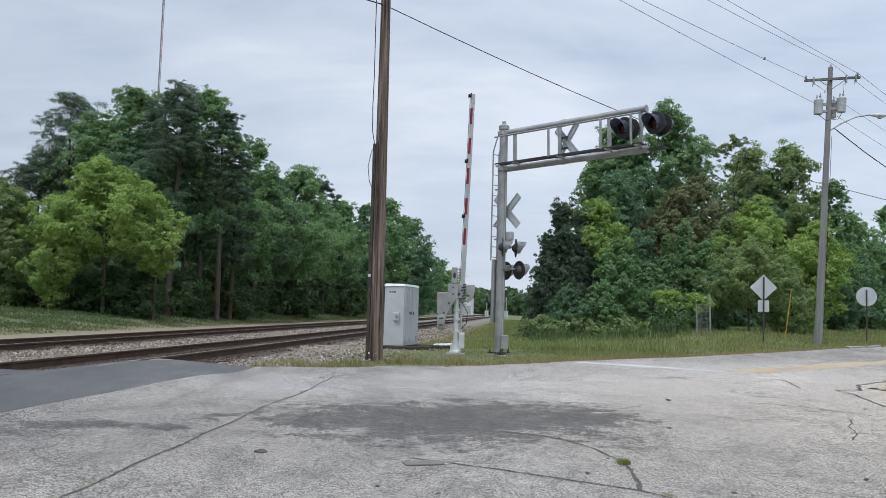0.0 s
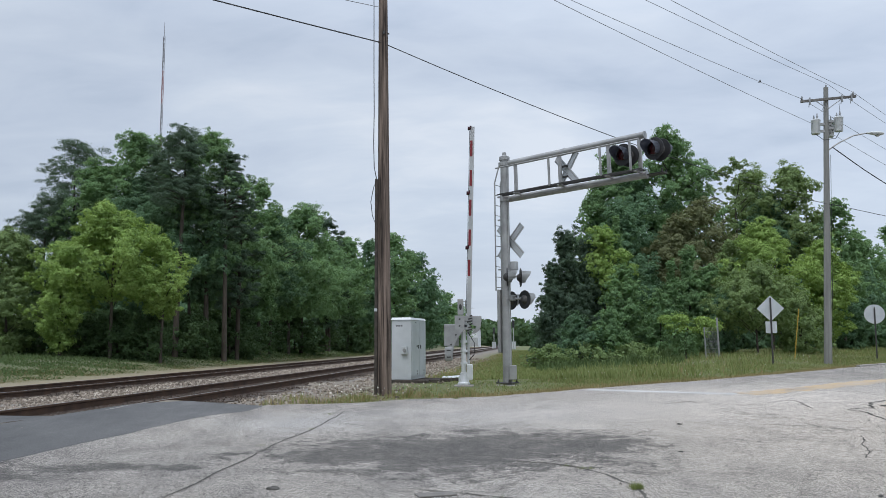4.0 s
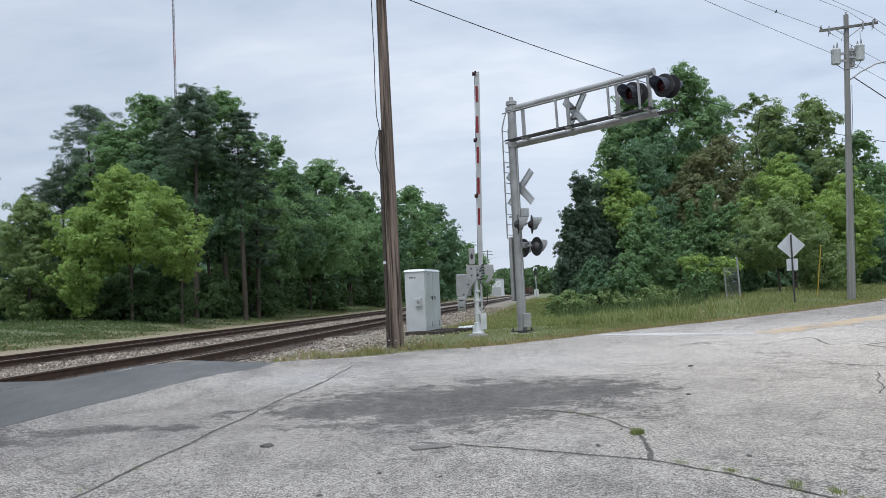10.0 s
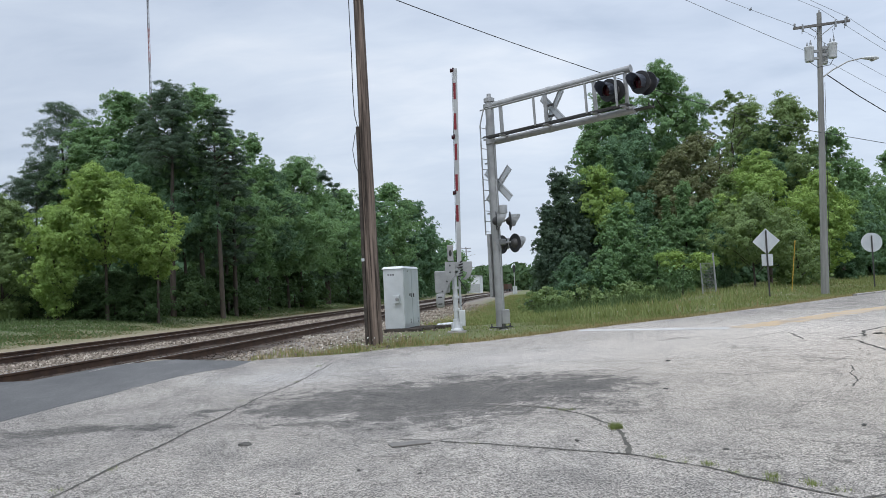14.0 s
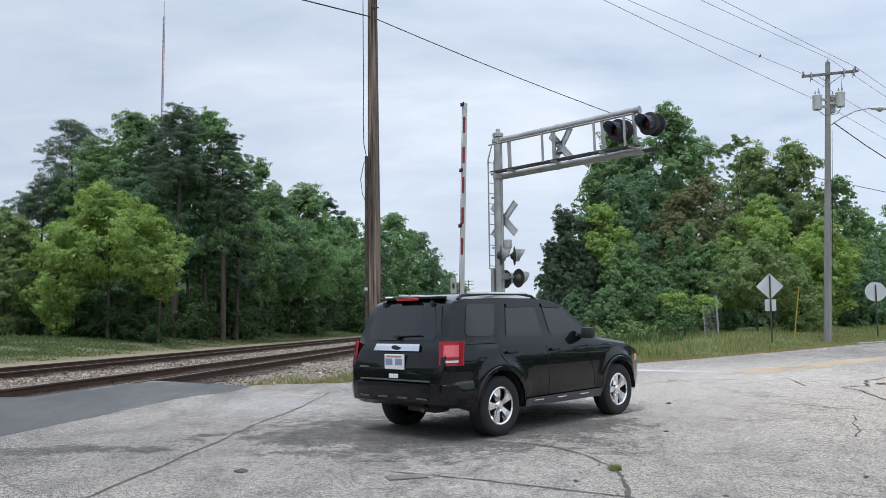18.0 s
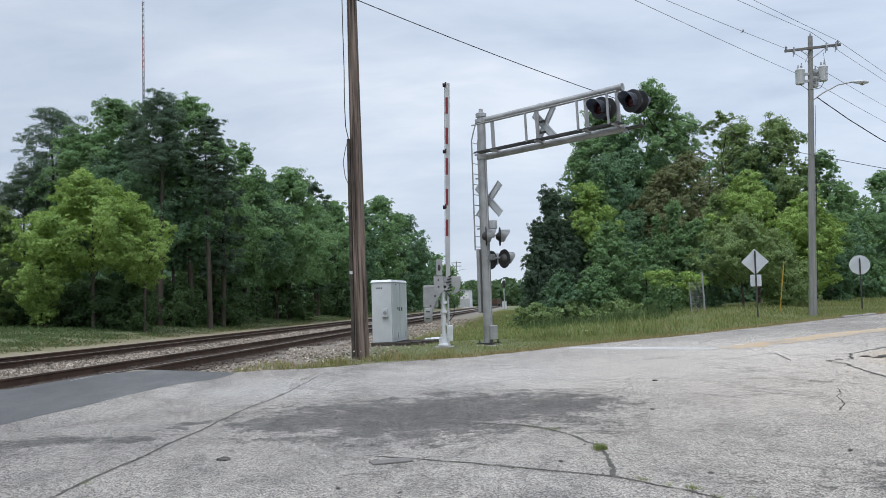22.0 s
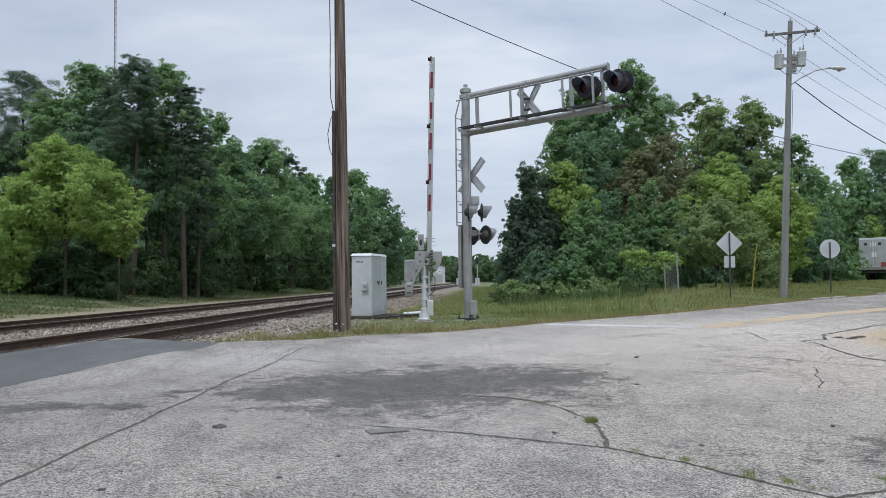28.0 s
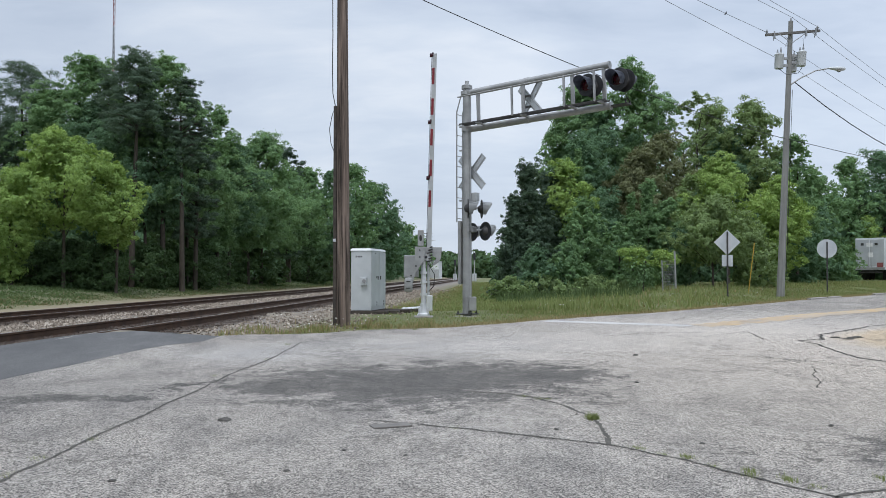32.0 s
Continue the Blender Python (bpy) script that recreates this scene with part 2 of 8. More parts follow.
def stone_material():
    m, t, b, co = start_material("ballast_stone")
    isl = node(t, "ShaderNodeNewGeometry").outputs["Random Per Island"]
    col = ramp(t, isl, [(0.0, (0.09, 0.072, 0.055)), (0.35, (0.20, 0.168, 0.132)), (0.75, (0.33, 0.28, 0.225)), (1.0, (0.52, 0.46, 0.385))])
    f = grain(t, co, 30, 4, 0.6)
    col = blend(t, ramp(t, f, [(0.35, 0.0), (0.75, 0.5)]), col, (0.20, 0.15, 0.11))
    sep = node(t, "ShaderNodeSeparateXYZ")   # rust and brake dust lie along both tracks
    join(t, co, sep.inputs[0])
    la = maths(t, "SUBTRACT", maths(t, "MULTIPLY", sep.outputs[1], 0.0586), maths(t, "MULTIPLY", sep.outputs[0], 0.9983))
    near = maths(t, "MINIMUM", maths(t, "ABSOLUTE", maths(t, "SUBTRACT", la, 7.65)), maths(t, "ABSOLUTE", maths(t, "SUBTRACT", la, 12.35)))
    col = blend(t, ramp(t, maths(t, "ADD", maths(t, "MULTIPLY", near, 0.5), maths(t, "MULTIPLY", f, 0.4)), [(0.86, 0.9), (1.0, 0.0)]), col, (0.062, 0.044, 0.033))
    join(t, col, b.inputs["Base Color"])
    b.inputs["Roughness"].default_value = 0.9
    relief(t, b, f, 0.3)
    return m


M_BALLAST = stone_material()

# ---- the lie of the land ----
TURN = radians(3.36)   # the tracks run this far right of +y
SA, CA = math.sin(TURN), math.cos(TURN)


def lateral(x, y):
    """Metres to the left of the line through the origin along the tracks."""
    return y * SA - x * CA


def on_track(lat, s):
    """World x, y of a place s metres along the tracks, lat metres left."""
    return s * SA - lat * CA, s * CA + lat * SA


def smooth(a, b, v):
    v = min(1.0, max(0.0, (v - a) / (b - a)))
    return v * v * (3 - 2 * v)


EDGE = [(-60, 10.6), (-8, 10.8), (-6.75, 12.2), (-6.2, 13.4), (-5.45, 15.0), (-4.9, 15.7), (-4.4, 15.95), (-3.5, 16.2), (-2.6, 16.8), (-1.8, 17.5), (-1.05, 17.9), (0.2, 18.4), (1.2, 19.3),
        (2.4, 20.4), (4.2, 21.8), (7.2, 24.6), (9.9, 27.2), (13.4, 31.0), (21.2, 38.4), (45, 58), (120, 110), (400, 260)]
EX, EY = [p[0] for p in EDGE], [p[1] for p in EDGE]


def edge_y(x):
    """Where the pavement ends: it lies on the camera's side of this line."""
    return float(np.interp(x, EX, EY))


def land(x, y):
    la = lateral(x, y)
    road = float(np.interp(y, (0, 8, 19, 22, 40, 70), (0, 0, 0.2, 0.27, 0.5, 0.6)))
    rail = float(np.interp(y, (0, 8, 19, 22, 28, 60), (0, 0, 0.2, 0.27, 0.24, 0.16)))
    k = smooth(1.0, 7.0, -la)
    z = rail * (1 - k) + road * k
    bank = y - edge_y(x) if x > 1 else 0.0
    if bank > 0:
        z += 0.30 * smooth(1.0, 9.0, bank) * smooth(3, 9, -la)
    s = x * SA + y * CA
    crossing = 1 - smooth(10.2, 12.2, s) if la > 6.93 else 1 - smooth(14.5, 16.5, s)
    up = np.interp(la, (2.4, 5.3, 6.75, 13.3, 14.6, 30), (0, 0.12, 0.385, 0.385, 0.30, 0.25))
    bed = np.interp(la, (2.8, 4.8, 6.0, 14.0, 16.0, 18, 20, 22, 30, 60), (z, 0.20, 0.20, 0.20, 0.18, 0.32, 0.58, 0.80, 1.0, 1.1))
    if la > 1.5:
        z = max(z, up) * crossing + bed * (1 - crossing) if la > 2.8 else max(z, up * crossing)
    return float(z)


# ---- building ----
def part(name, bm, material, parent=None, label="", smooth_it=False, recalc=True):
    """One mesh object from a bmesh, under a thing or a part."""
    if recalc:
        bmesh.ops.recalc_face_normals(bm, faces=bm.faces)
    me = bpy.data.meshes.new(name)
    bm.to_mesh(me)
    bm.free()
    return piece(name, me, material, parent, label, smooth_it)


def piece(name, me, material, parent=None, label="", smooth_it=False):
    if material and not me.materials:
        me.materials.append(material)
    if smooth_it and len(me.polygons):
        me.polygons.foreach_set("use_smooth", [True] * len(me.polygons))
        me.set_sharp_from_angle(angle=radians(40))
    ob = new(name, me)
    if parent is not None:
        ob.parent = parent
    if label:
        tagged(ob, label)
    return ob


def raw_mesh(name, verts, faces):
    me = bpy.data.meshes.new(name)
    me.from_pydata(verts, [], faces)
    me.update()
    return me


def thing(name, m, label, category, group=""):
    ob = new(name)
    ob.matrix_world = m
    ob.empty_display_size = 0.2
    return tagged(ob, label, category, group)


def box(bm, c, size, bevel=0.0, turn=None):
    r = bmesh.ops.create_cube(bm, size=1.0)
    vs = r["verts"]
    bmesh.ops.scale(bm, vec=size, verts=vs)
    if bevel:
        es = {e for v in vs for e in v.link_edges}
        out = bmesh.ops.bevel(bm, geom=list(es), offset=bevel, segments=2, affect="EDGES", profile=0.6)
        vs = list({v for f in out["faces"] for v in f.verts} | {v for v in vs if v.is_valid})
    if turn is not None:
        bmesh.ops.rotate(bm, cent=(0, 0, 0), matrix=turn.to_3x3(), verts=vs)
    bmesh.ops.translate(bm, vec=c, verts=vs)
    return vs


def rod(bm, a, b, r0, r1=None, seg=12, caps=True):
    a, b = Vector(a), Vector(b)
    d = b - a
    r = bmesh.ops.create_cone(bm, cap_ends=caps, segments=seg, radius1=r0, radius2=r0 if r1 is None else r1, depth=d.length)
    m = Matrix.Translation((a + b) / 2) @ d.to_track_quat("Z", "Y").to_matrix().to_4x4()
    bmesh.ops.transform(bm, matrix=m, verts=r["verts"])
    return r["verts"]


def pipe(bm, pts, r, seg=8):
    """A bent tube through points; r may be one radius or one for each point."""
    pts = [Vector(p) for p in pts]
    rings = []
    for i, p in enumerate(pts):
        d = (pts[min(i + 1, len(pts) - 1)] - pts[max(i - 1, 0)]).normalized()
        side = d.cross(Vector((0, 0, 1)) if abs(d.z) < 0.95 else Vector((1, 0, 0))).normalized()
        up = side.cross(d)
        rr = r[i] if isinstance(r, (list, tuple)) else r
        rings.append([bm.verts.new(p + (side * math.cos(2 * math.pi * k / seg) + up * math.sin(2 * math.pi * k / seg)) * rr) for k in range(seg)])
    for a, b in zip(rings, rings[1:]):
        for k in range(seg):
            bm.faces.new((a[k], a[(k + 1) % seg], b[(k + 1) % seg], b[k]))
    bm.faces.new(rings[0][::-1])
    bm.faces.new(rings[-1])


def lathe(bm, prof, seg=24, axis="Z", at=(0, 0, 0), caps=True):
    """A turned body from (radius, height) pairs."""
    rings = []
    for r, h in prof:
        ring = []
        for k in range(seg):
            a = 2 * math.pi * k / seg
            p = (r * math.cos(a), r * math.sin(a), h)
            if axis == "Y":
                p = (p[0], h, p[1])
            elif axis == "X":
                p = (h, p[0], p[1])
            ring.append(bm.verts.new((p[0] + at[0], p[1] + at[1], p[2] + at[2])))
        rings.append(ring)
    for a, b in zip(rings, rings[1:]):
        for k in range(seg):
            bm.faces.new((a[k], a[(k + 1) % seg], b[(k + 1) % seg], b[k]))
    if caps and prof[0][0] > 1e-4:
        bm.faces.new(rings[0][::-1])
    if caps and prof[-1][0] > 1e-4:
        bm.faces.new(rings[-1])


def prism(bm, pts, z0, z1, bevel=0.0):
    """A flat outline in x, y given height."""
    lo = [bm.verts.new((x, y, z0)) for x, y in pts]
    hi = [bm.verts.new((x, y, z1)) for x, y in pts]
    bm.faces.new(lo[::-1])
    bm.faces.new(hi)
    n = len(pts)
    es = []
    for i in range(n):
        bm.faces.new((lo[i], lo[(i + 1) % n], hi[(i + 1) % n], hi[i]))
    if bevel:
        es = [bm.edges.get((hi[i], hi[(i + 1) % n])) for i in range(n)]
        bmesh.ops.bevel(bm, geom=es, offset=bevel, segments=2, affect="EDGES")
    return lo + hi


def B():
    return bmesh.new()


# ---- ground, pavement, tracks ----
def axis_steps(stops):
    """Coordinates from (start, end, step) runs."""
    v = []
    for a, b, d in stops:
        v += list(np.arange(a, b, d))
    return v + [stops[-1][1]]


def sheet(name, xs, ys, height):
    xs, ys = list(xs), list(ys)
    verts = [(x, y, height(x, y)) for y in ys for x in xs]
    n = len(xs)
    faces = [(j * n + i, j * n + i + 1, (j + 1) * n + i + 1, (j + 1) * n + i) for j in range(len(ys) - 1) for i in range(n - 1)]
    return raw_mesh(name, verts, faces)


def earth_material():
    """Grass-grown earth beside the road, ballast along the tracks, a tan dirt lane and rough grass beyond them."""
    m, t, b, co = start_material("earth")
    sep = node(t, "ShaderNodeSeparateXYZ")
    join(t, co, sep.inputs[0])
    la = maths(t, "SUBTRACT", maths(t, "MULTIPLY", sep.outputs[1], SA), maths(t, "MULTIPLY", sep.outputs[0], CA))
    wob = grain(t, co, 0.35, 5, 0.65)
    la2 = maths(t, "ADD", la, maths(t, "MULTIPLY", maths(t, "SUBTRACT", wob, 0.5), 3.5))
    band = maths(t, "DIVIDE", la2, 40.0, True)
    g = (0.085, 0.115, 0.03)
    zone = ramp(t, band, [(0.0, g), (0.08, g), (0.125, (0.20, 0.178, 0.148)), (0.34, (0.24, 0.205, 0.155)), (0.37, (0.27, 0.228, 0.168)),
                          (0.402, (0.235, 0.20, 0.135)), (0.435, (0.145, 0.145, 0.07)), (0.50, (0.075, 0.105, 0.042)), (0.62, (0.05, 0.075, 0.028)), (0.8, (0.045, 0.07, 0.018)), (1.0, (0.05, 0.07, 0.02))])
    soil = ramp(t, grain(t, co, 2.2, 5, 0.65), [(0.35, 0.0), (0.75, 0.55)])
    col = blend(t, soil, zone, (0.26, 0.21, 0.13))
    f = grain(t, co, 26, 4, 0.7)
    hsv = node(t, "ShaderNodeHueSaturation")
    join(t, maths(t, "ADD", maths(t, "MULTIPLY", f, 0.9), 0.55), hsv.inputs["Value"])
    join(t, col, hsv.inputs["Color"])
    join(t, hsv.outputs[0], b.inputs["Base Color"])
    b.inputs["Roughness"].default_value = 0.97
    relief(t, b, f, 0.5, 0.03)
    return m


def spot(t, vec, cx, cy, rx, ry, turn=0.0, soft=0.8):
    """1 inside an oval on the ground, falling to 0 at its rim."""
    n = node(t, "ShaderNodeMapping")
    n.vector_type = "TEXTURE"
    n.inputs["Location"].default_value = (cx, cy, 0)
    n.inputs["Rotation"].default_value = (0, 0, turn)
    n.inputs["Scale"].default_value = (rx, ry, 1000)
    join(t, vec, n.inputs["Vector"])
    ln = node(t, "ShaderNodeVectorMath", operation="LENGTH")
    join(t, n.outputs[0], ln.inputs[0])
    return maths(t, "MULTIPLY", maths(t, "SUBTRACT", 1.0, ln.outputs["Value"]), 1 / soft)


def pavement_material():
    """Bleached old asphalt: coarse pale stone, worn dark patches of binder, fine cracks and sandy dust."""
    m, t, b, co = start_material("old_pavement")
    warp = node(t, "ShaderNodeTexNoise", {"Scale": 0.9, "Detail": 6.0, "Roughness": 0.65})
    join(t, co, warp.inputs["Vector"])
    off = node(t, "ShaderNodeVectorMath", operation="SUBTRACT")
    join(t, warp.outputs["Color"], off.inputs[0])
    off.inputs[1].default_value = (0.5, 0.5, 0.5)
    sc = node(t, "ShaderNodeVectorMath", operation="SCALE")
    join(t, off.outputs[0], sc.inputs[0])
    sc.inputs["Scale"].default_value = 2.2
    add = node(t, "ShaderNodeVectorMath", operation="ADD")
    join(t, co, add.inputs[0])
    join(t, sc.outputs[0], add.inputs[1])
    wv = add.outputs[0]
    broad = grain(t, co, 0.22, 5, 0.6)
    col = ramp(t, broad, [(0.3, (0.285, 0.258, 0.228)), (0.7, (0.40, 0.368, 0.328))])
    mid = grain(t, stretch(t, co, 1, 0.5, 1, 0.7), 1.3, 6, 0.7)
    col = blend(t, ramp(t, mid, [(0.44, 0.0), (0.62, 0.7)]), col, (0.185, 0.172, 0.158))
    stain = spot(t, wv, -0.3, 10.2, 3.0, 2.3, 0.35)
    for c in ((-1.9, 9.6, 0.9, 1.0, 0), (1.2, 10.6, 1.3, 0.8, 0.3), (-3.1, 9.75, 0.28, 0.5, 0), (-4.2, 8.3, 1.1, 0.6, 0.5), (-3.4, 8.6, 0.3, 0.25, 0), (3.7, 6.1, 0.9, 0.8, 0.6), (-5.0, 7.6, 1.0, 0.8, 0)):
        stain = maths(t, "MAXIMUM", stain, spot(t, wv, *c))
    streak = grain(t, co, 2.6, 10, 0.78)
    flecks = grain(t, co, 16, 4, 0.7)
    ragged = maths(t, "ADD", maths(t, "MULTIPLY", maths(t, "SUBTRACT", streak, 0.5), 3.4), maths(t, "MULTIPLY", maths(t, "SUBTRACT", flecks, 0.5), 1.6))
    stain = maths(t, "ADD", maths(t, "MAXIMUM", maths(t, "MINIMUM", stain, 1.0), -1.0), ragged, True)
    stain = ramp(t, stain, [(0.28, 0.0), (0.38, 0.64), (1.0, 0.86)])
    pale = spot(t, wv, -3.2, 13.2, 1.7, 2.0, 0.2, 0.8)
    col = blend(t, maths(t, "MULTIPLY", maths(t, "MAXIMUM", pale, 0.0), 0.45, True), col, (0.47, 0.45, 0.425))
    worn = spot(t, wv, -6.0, 8.2, 4.2, 3.6, 0.2, 0.9)
    col = blend(t, maths(t, "MULTIPLY", maths(t, "MAXIMUM", worn, 0.0), 0.55, True), col, (0.20, 0.185, 0.172))
    mid_pale = spot(t, wv, 0.8, 14.6, 5.5, 2.8, 0.1, 0.8)
    col = blend(t, maths(t, "MULTIPLY", maths(t, "MAXIMUM", mid_pale, 0.0), 0.42, True), col, (0.52, 0.495, 0.465))
    far_pale = spot(t, wv, 6.5, 17.5, 9.0, 6.5, 0.6, 1.0)
    col = blend(t, maths(t, "MULTIPLY", maths(t, "MAXIMUM", far_pale, 0.0), 0.95, True), col, (0.56, 0.51, 0.45))
    dusty = spot(t, wv, 8.5, 11.0, 9.0, 8.5, 0.3, 0.9)
    col = blend(t, maths(t, "MULTIPLY", maths(t, "MAXIMUM", dusty, 0.0), 0.8, True), col, (0.50, 0.44, 0.365))
    col = blend(t, stain, col, (0.088, 0.083, 0.077))
    sand = spot(t, co, 10.3, 15.9, 3.6, 2.3, 0.72, 0.22)
    sand = maths(t, "ADD", sand, maths(t, "MULTIPLY", maths(t, "SUBTRACT", mid, 0.5), 2.2))
    col = blend(t, maths(t, "MULTIPLY", maths(t, "MAXIMUM", sand, 0.0), 0.85, True), col, (0.50, 0.40, 0.28))
    vor = node(t, "ShaderNodeTexVoronoi", {"Scale": 110.0, "Randomness": 1.0})
    join(t, co, vor.inputs["Vector"])
    chip = node(t, "ShaderNodeSeparateColor")
    join(t, vor.outputs["Color"], chip.inputs[0])
    fine = grain(t, co, 60, 6, 0.85)
    coarse = grain(t, co, 13, 5, 0.75)
    speck = maths(t, "ADD", maths(t, "MULTIPLY", maths(t, "SUBTRACT", chip.outputs[0], 0.5), 1.7), maths(t, "ADD", maths(t, "MULTIPLY", maths(t, "SUBTRACT", fine, 0.5), 4.2), maths(t, "MULTIPLY", maths(t, "SUBTRACT", coarse, 0.5), 1.1)))
    val = maths(t, "MINIMUM", maths(t, "MAXIMUM", maths(t, "ADD", speck, 1.0), 0.22), 2.1)
    hsv = node(t, "ShaderNodeHueSaturation")
    join(t, val, hsv.inputs["Value"])
    join(t, col, hsv.inputs["Color"])
    net = node(t, "ShaderNodeTexVoronoi", {"Scale": 0.42, "Randomness": 1.0})
    net.feature = "DISTANCE_TO_EDGE"
    join(t, wv, net.inputs["Vector"])
    hair = ramp(t, net.outputs["Distance"], [(0.0, 1.0), (0.012, 0.0)])
    gate = ramp(t, grain(t, co, 0.5, 3, 0.6), [(0.44, 0.0), (0.56, 0.9)])
    col = blend(t, maths(t, "MULTIPLY", hair, gate), hsv.outputs[0], (0.10, 0.092, 0.08))
    join(t, col, b.inputs["Base Color"])
    b.inputs["Roughness"].default_value = 0.92
    b.inputs["Specular IOR Level"].default_value = 0.3
    relief(t, b, maths(t, "ADD", chip.outputs[0], maths(t, "ADD", fine, coarse)), 0.8, 0.010)
    return m


def crossing_material():
    m, t, b, co = start_material("dark_asphalt")
    broad = grain(t, stretch(t, co, 1.2, 0.35, 1), 0.8, 6, 0.65)
    col = ramp(t, broad, [(0.3, (0.065, 0.065, 0.065)), (0.55, (0.108, 0.106, 0.104)), (0.75, (0.18, 0.175, 0.168))])
    fine = grain(t, co, 70, 3, 0.7)
    hsv = node(t, "ShaderNodeHueSaturation")
    join(t, maths(t, "ADD", maths(t, "MULTIPLY", fine, 2.0), 0.0), hsv.inputs["Value"])
    join(t, col, hsv.inputs["Color"])
    join(t, hsv.outputs[0], b.inputs["Base Color"])
    b.inputs["Roughness"].default_value = 0.85
    relief(t, b, fine, 0.3, 0.006)
    return m


def worn_paint(name, colour):
    m, t, b, co = start_material(name)
    wear = grain(t, co, 1.6, 8, 0.75)
    fine = grain(t, co, 40, 3, 0.7)
    f = ramp(t, maths(t, "ADD", maths(t, "MULTIPLY", wear, 0.75), maths(t, "MULTIPLY", fine, 0.3)), [(0.38, 0.0), (0.62, 0.75)])
    join(t, blend(t, f, (0.36, 0.35, 0.335), colour), b.inputs["Base Color"])
    b.inputs["Roughness"].default_value = 0.85
    relief(t, b, fine, 0.3, 0.005)
    return m


M_EARTH, M_PAVE, M_CROSS = earth_material(), pavement_material(), crossing_material()
M_STOPBAR, M_YELLOW = worn_paint("worn_white_line", (0.66, 0.65, 0.63)), worn_paint("worn_yellow_line", (0.60, 0.39, 0.15))


def ragged_edge(x):
    return edge_y(x) + 0.16 * (noise.noise((x * 0.9, 3.1, 0)) + 0.6 * noise.noise((x * 3.1, 8.2, 0)))


def build_ground():
    xs = axis_steps([(-900, -120, 60), (-120, -40, 5), (-40, -12, 1.0), (-12, 32, 0.5), (32, 90, 4), (90, 900, 60)])
    ys = axis_steps([(-300, -40, 30), (-40, 0, 4), (0, 9, 1.0), (9, 46, 0.5), (46, 130, 4), (130, 1500, 70)])

    def height(x, y):
        z = land(x, y) + 0.05 * noise.noise((x * 0.5, y * 0.5, 0)) * smooth(0, 1.5, y - edge_y(x))
        return z - 0.10 * (1 - smooth(-0.5, 0.3, y - edge_y(x)))

    piece("ground", sheet("ground", xs, ys, height), M_EARTH, smooth_it=True)
    tagged(bpy.data.objects["ground"], "grassy earth with ballast and a tan dirt lane along the tracks", "ground", kind="structure")
    # pavement: a slab that ends in a ragged edge against the grass
    xs = axis_steps([(-60, -12, 3), (-12, 24, 0.3), (24, 60, 3), (60, 120, 15)])
    vs = [0, 0.02, 0.3, 0.7, 1.2, 1.8, 2.5, 3.3, 4.2, 5.2, 6.4, 7.6, 9, 10.5, 12, 13.5, 15, 17, 20, 25, 32, 45, 70, 110]
    verts, faces, n = [], [], len(xs)
    for j, v in enumerate(vs):
        for x in xs:
            y = ragged_edge(x) - v
            verts.append((x, y, land(x, y) + ((0.03 if j else -0.08) if lateral(x, y) < 6.9 else -0.14)))
    for j in range(len(vs) - 1):
        for i in range(n - 1):
            faces.append((j * n + i, (j + 1) * n + i, (j + 1) * n + i + 1, j * n + i + 1))
    road = piece("road", raw_mesh("road", verts, faces), M_PAVE, smooth_it=False)
    tagged(road, "bleached cracked old asphalt pavement with a dark worn patch", "road", kind="structure")
    return road


ROAD_TOP = 0.03


def on_road(x, y, lift=0.006):
    return (x, y, land(x, y) + ROAD_TOP + lift)


def ribbon(name, pts, width, material, parent, lift=0.006, wobble=0.0, label="", steps=None, seed=1, thick=0.0):
    """A strip laid on the road along points, with a wandering, uneven width."""
    rnd = random.Random(seed)
    line = []
    for (x0, y0), (x1, y1) in zip(pts, pts[1:]):
        n = max(1, int(math.hypot(x1 - x0, y1 - y0) / (steps or 0.12)))
        line += [(x0 + (x1 - x0) * k / n, y0 + (y1 - y0) * k / n) for k in range(n)]
    line.append(pts[-1])
    verts, faces = [], []
    for i, (x, y) in enumerate(line):
        a, c = line[max(i - 1, 0)], line[min(i + 1, len(line) - 1)]
        dx, dy = c[0] - a[0], c[1] - a[1]
        d = math.hypot(dx, dy) or 1
        nx, ny = -dy / d, dx / d
        o = wobble * (noise.noise((x * 2.3 + seed, y * 2.3, 0)) + 0.5 * noise.noise((x * 7, y * 7, seed)))
        w = width * (0.5 + (rnd.random() * 0.6 - 0.2 if wobble else 0))
        verts += [on_road(x + nx * (o + w), y + ny * (o + w), lift), on_road(x + nx * (o - w), y + ny * (o - w), lift)]
    for i in range(len(line) - 1):
        faces.append((2 * i, 2 * i + 1, 2 * i + 3, 2 * i + 2))
    return piece(name, raw_mesh(name, verts, faces), material, parent, label)


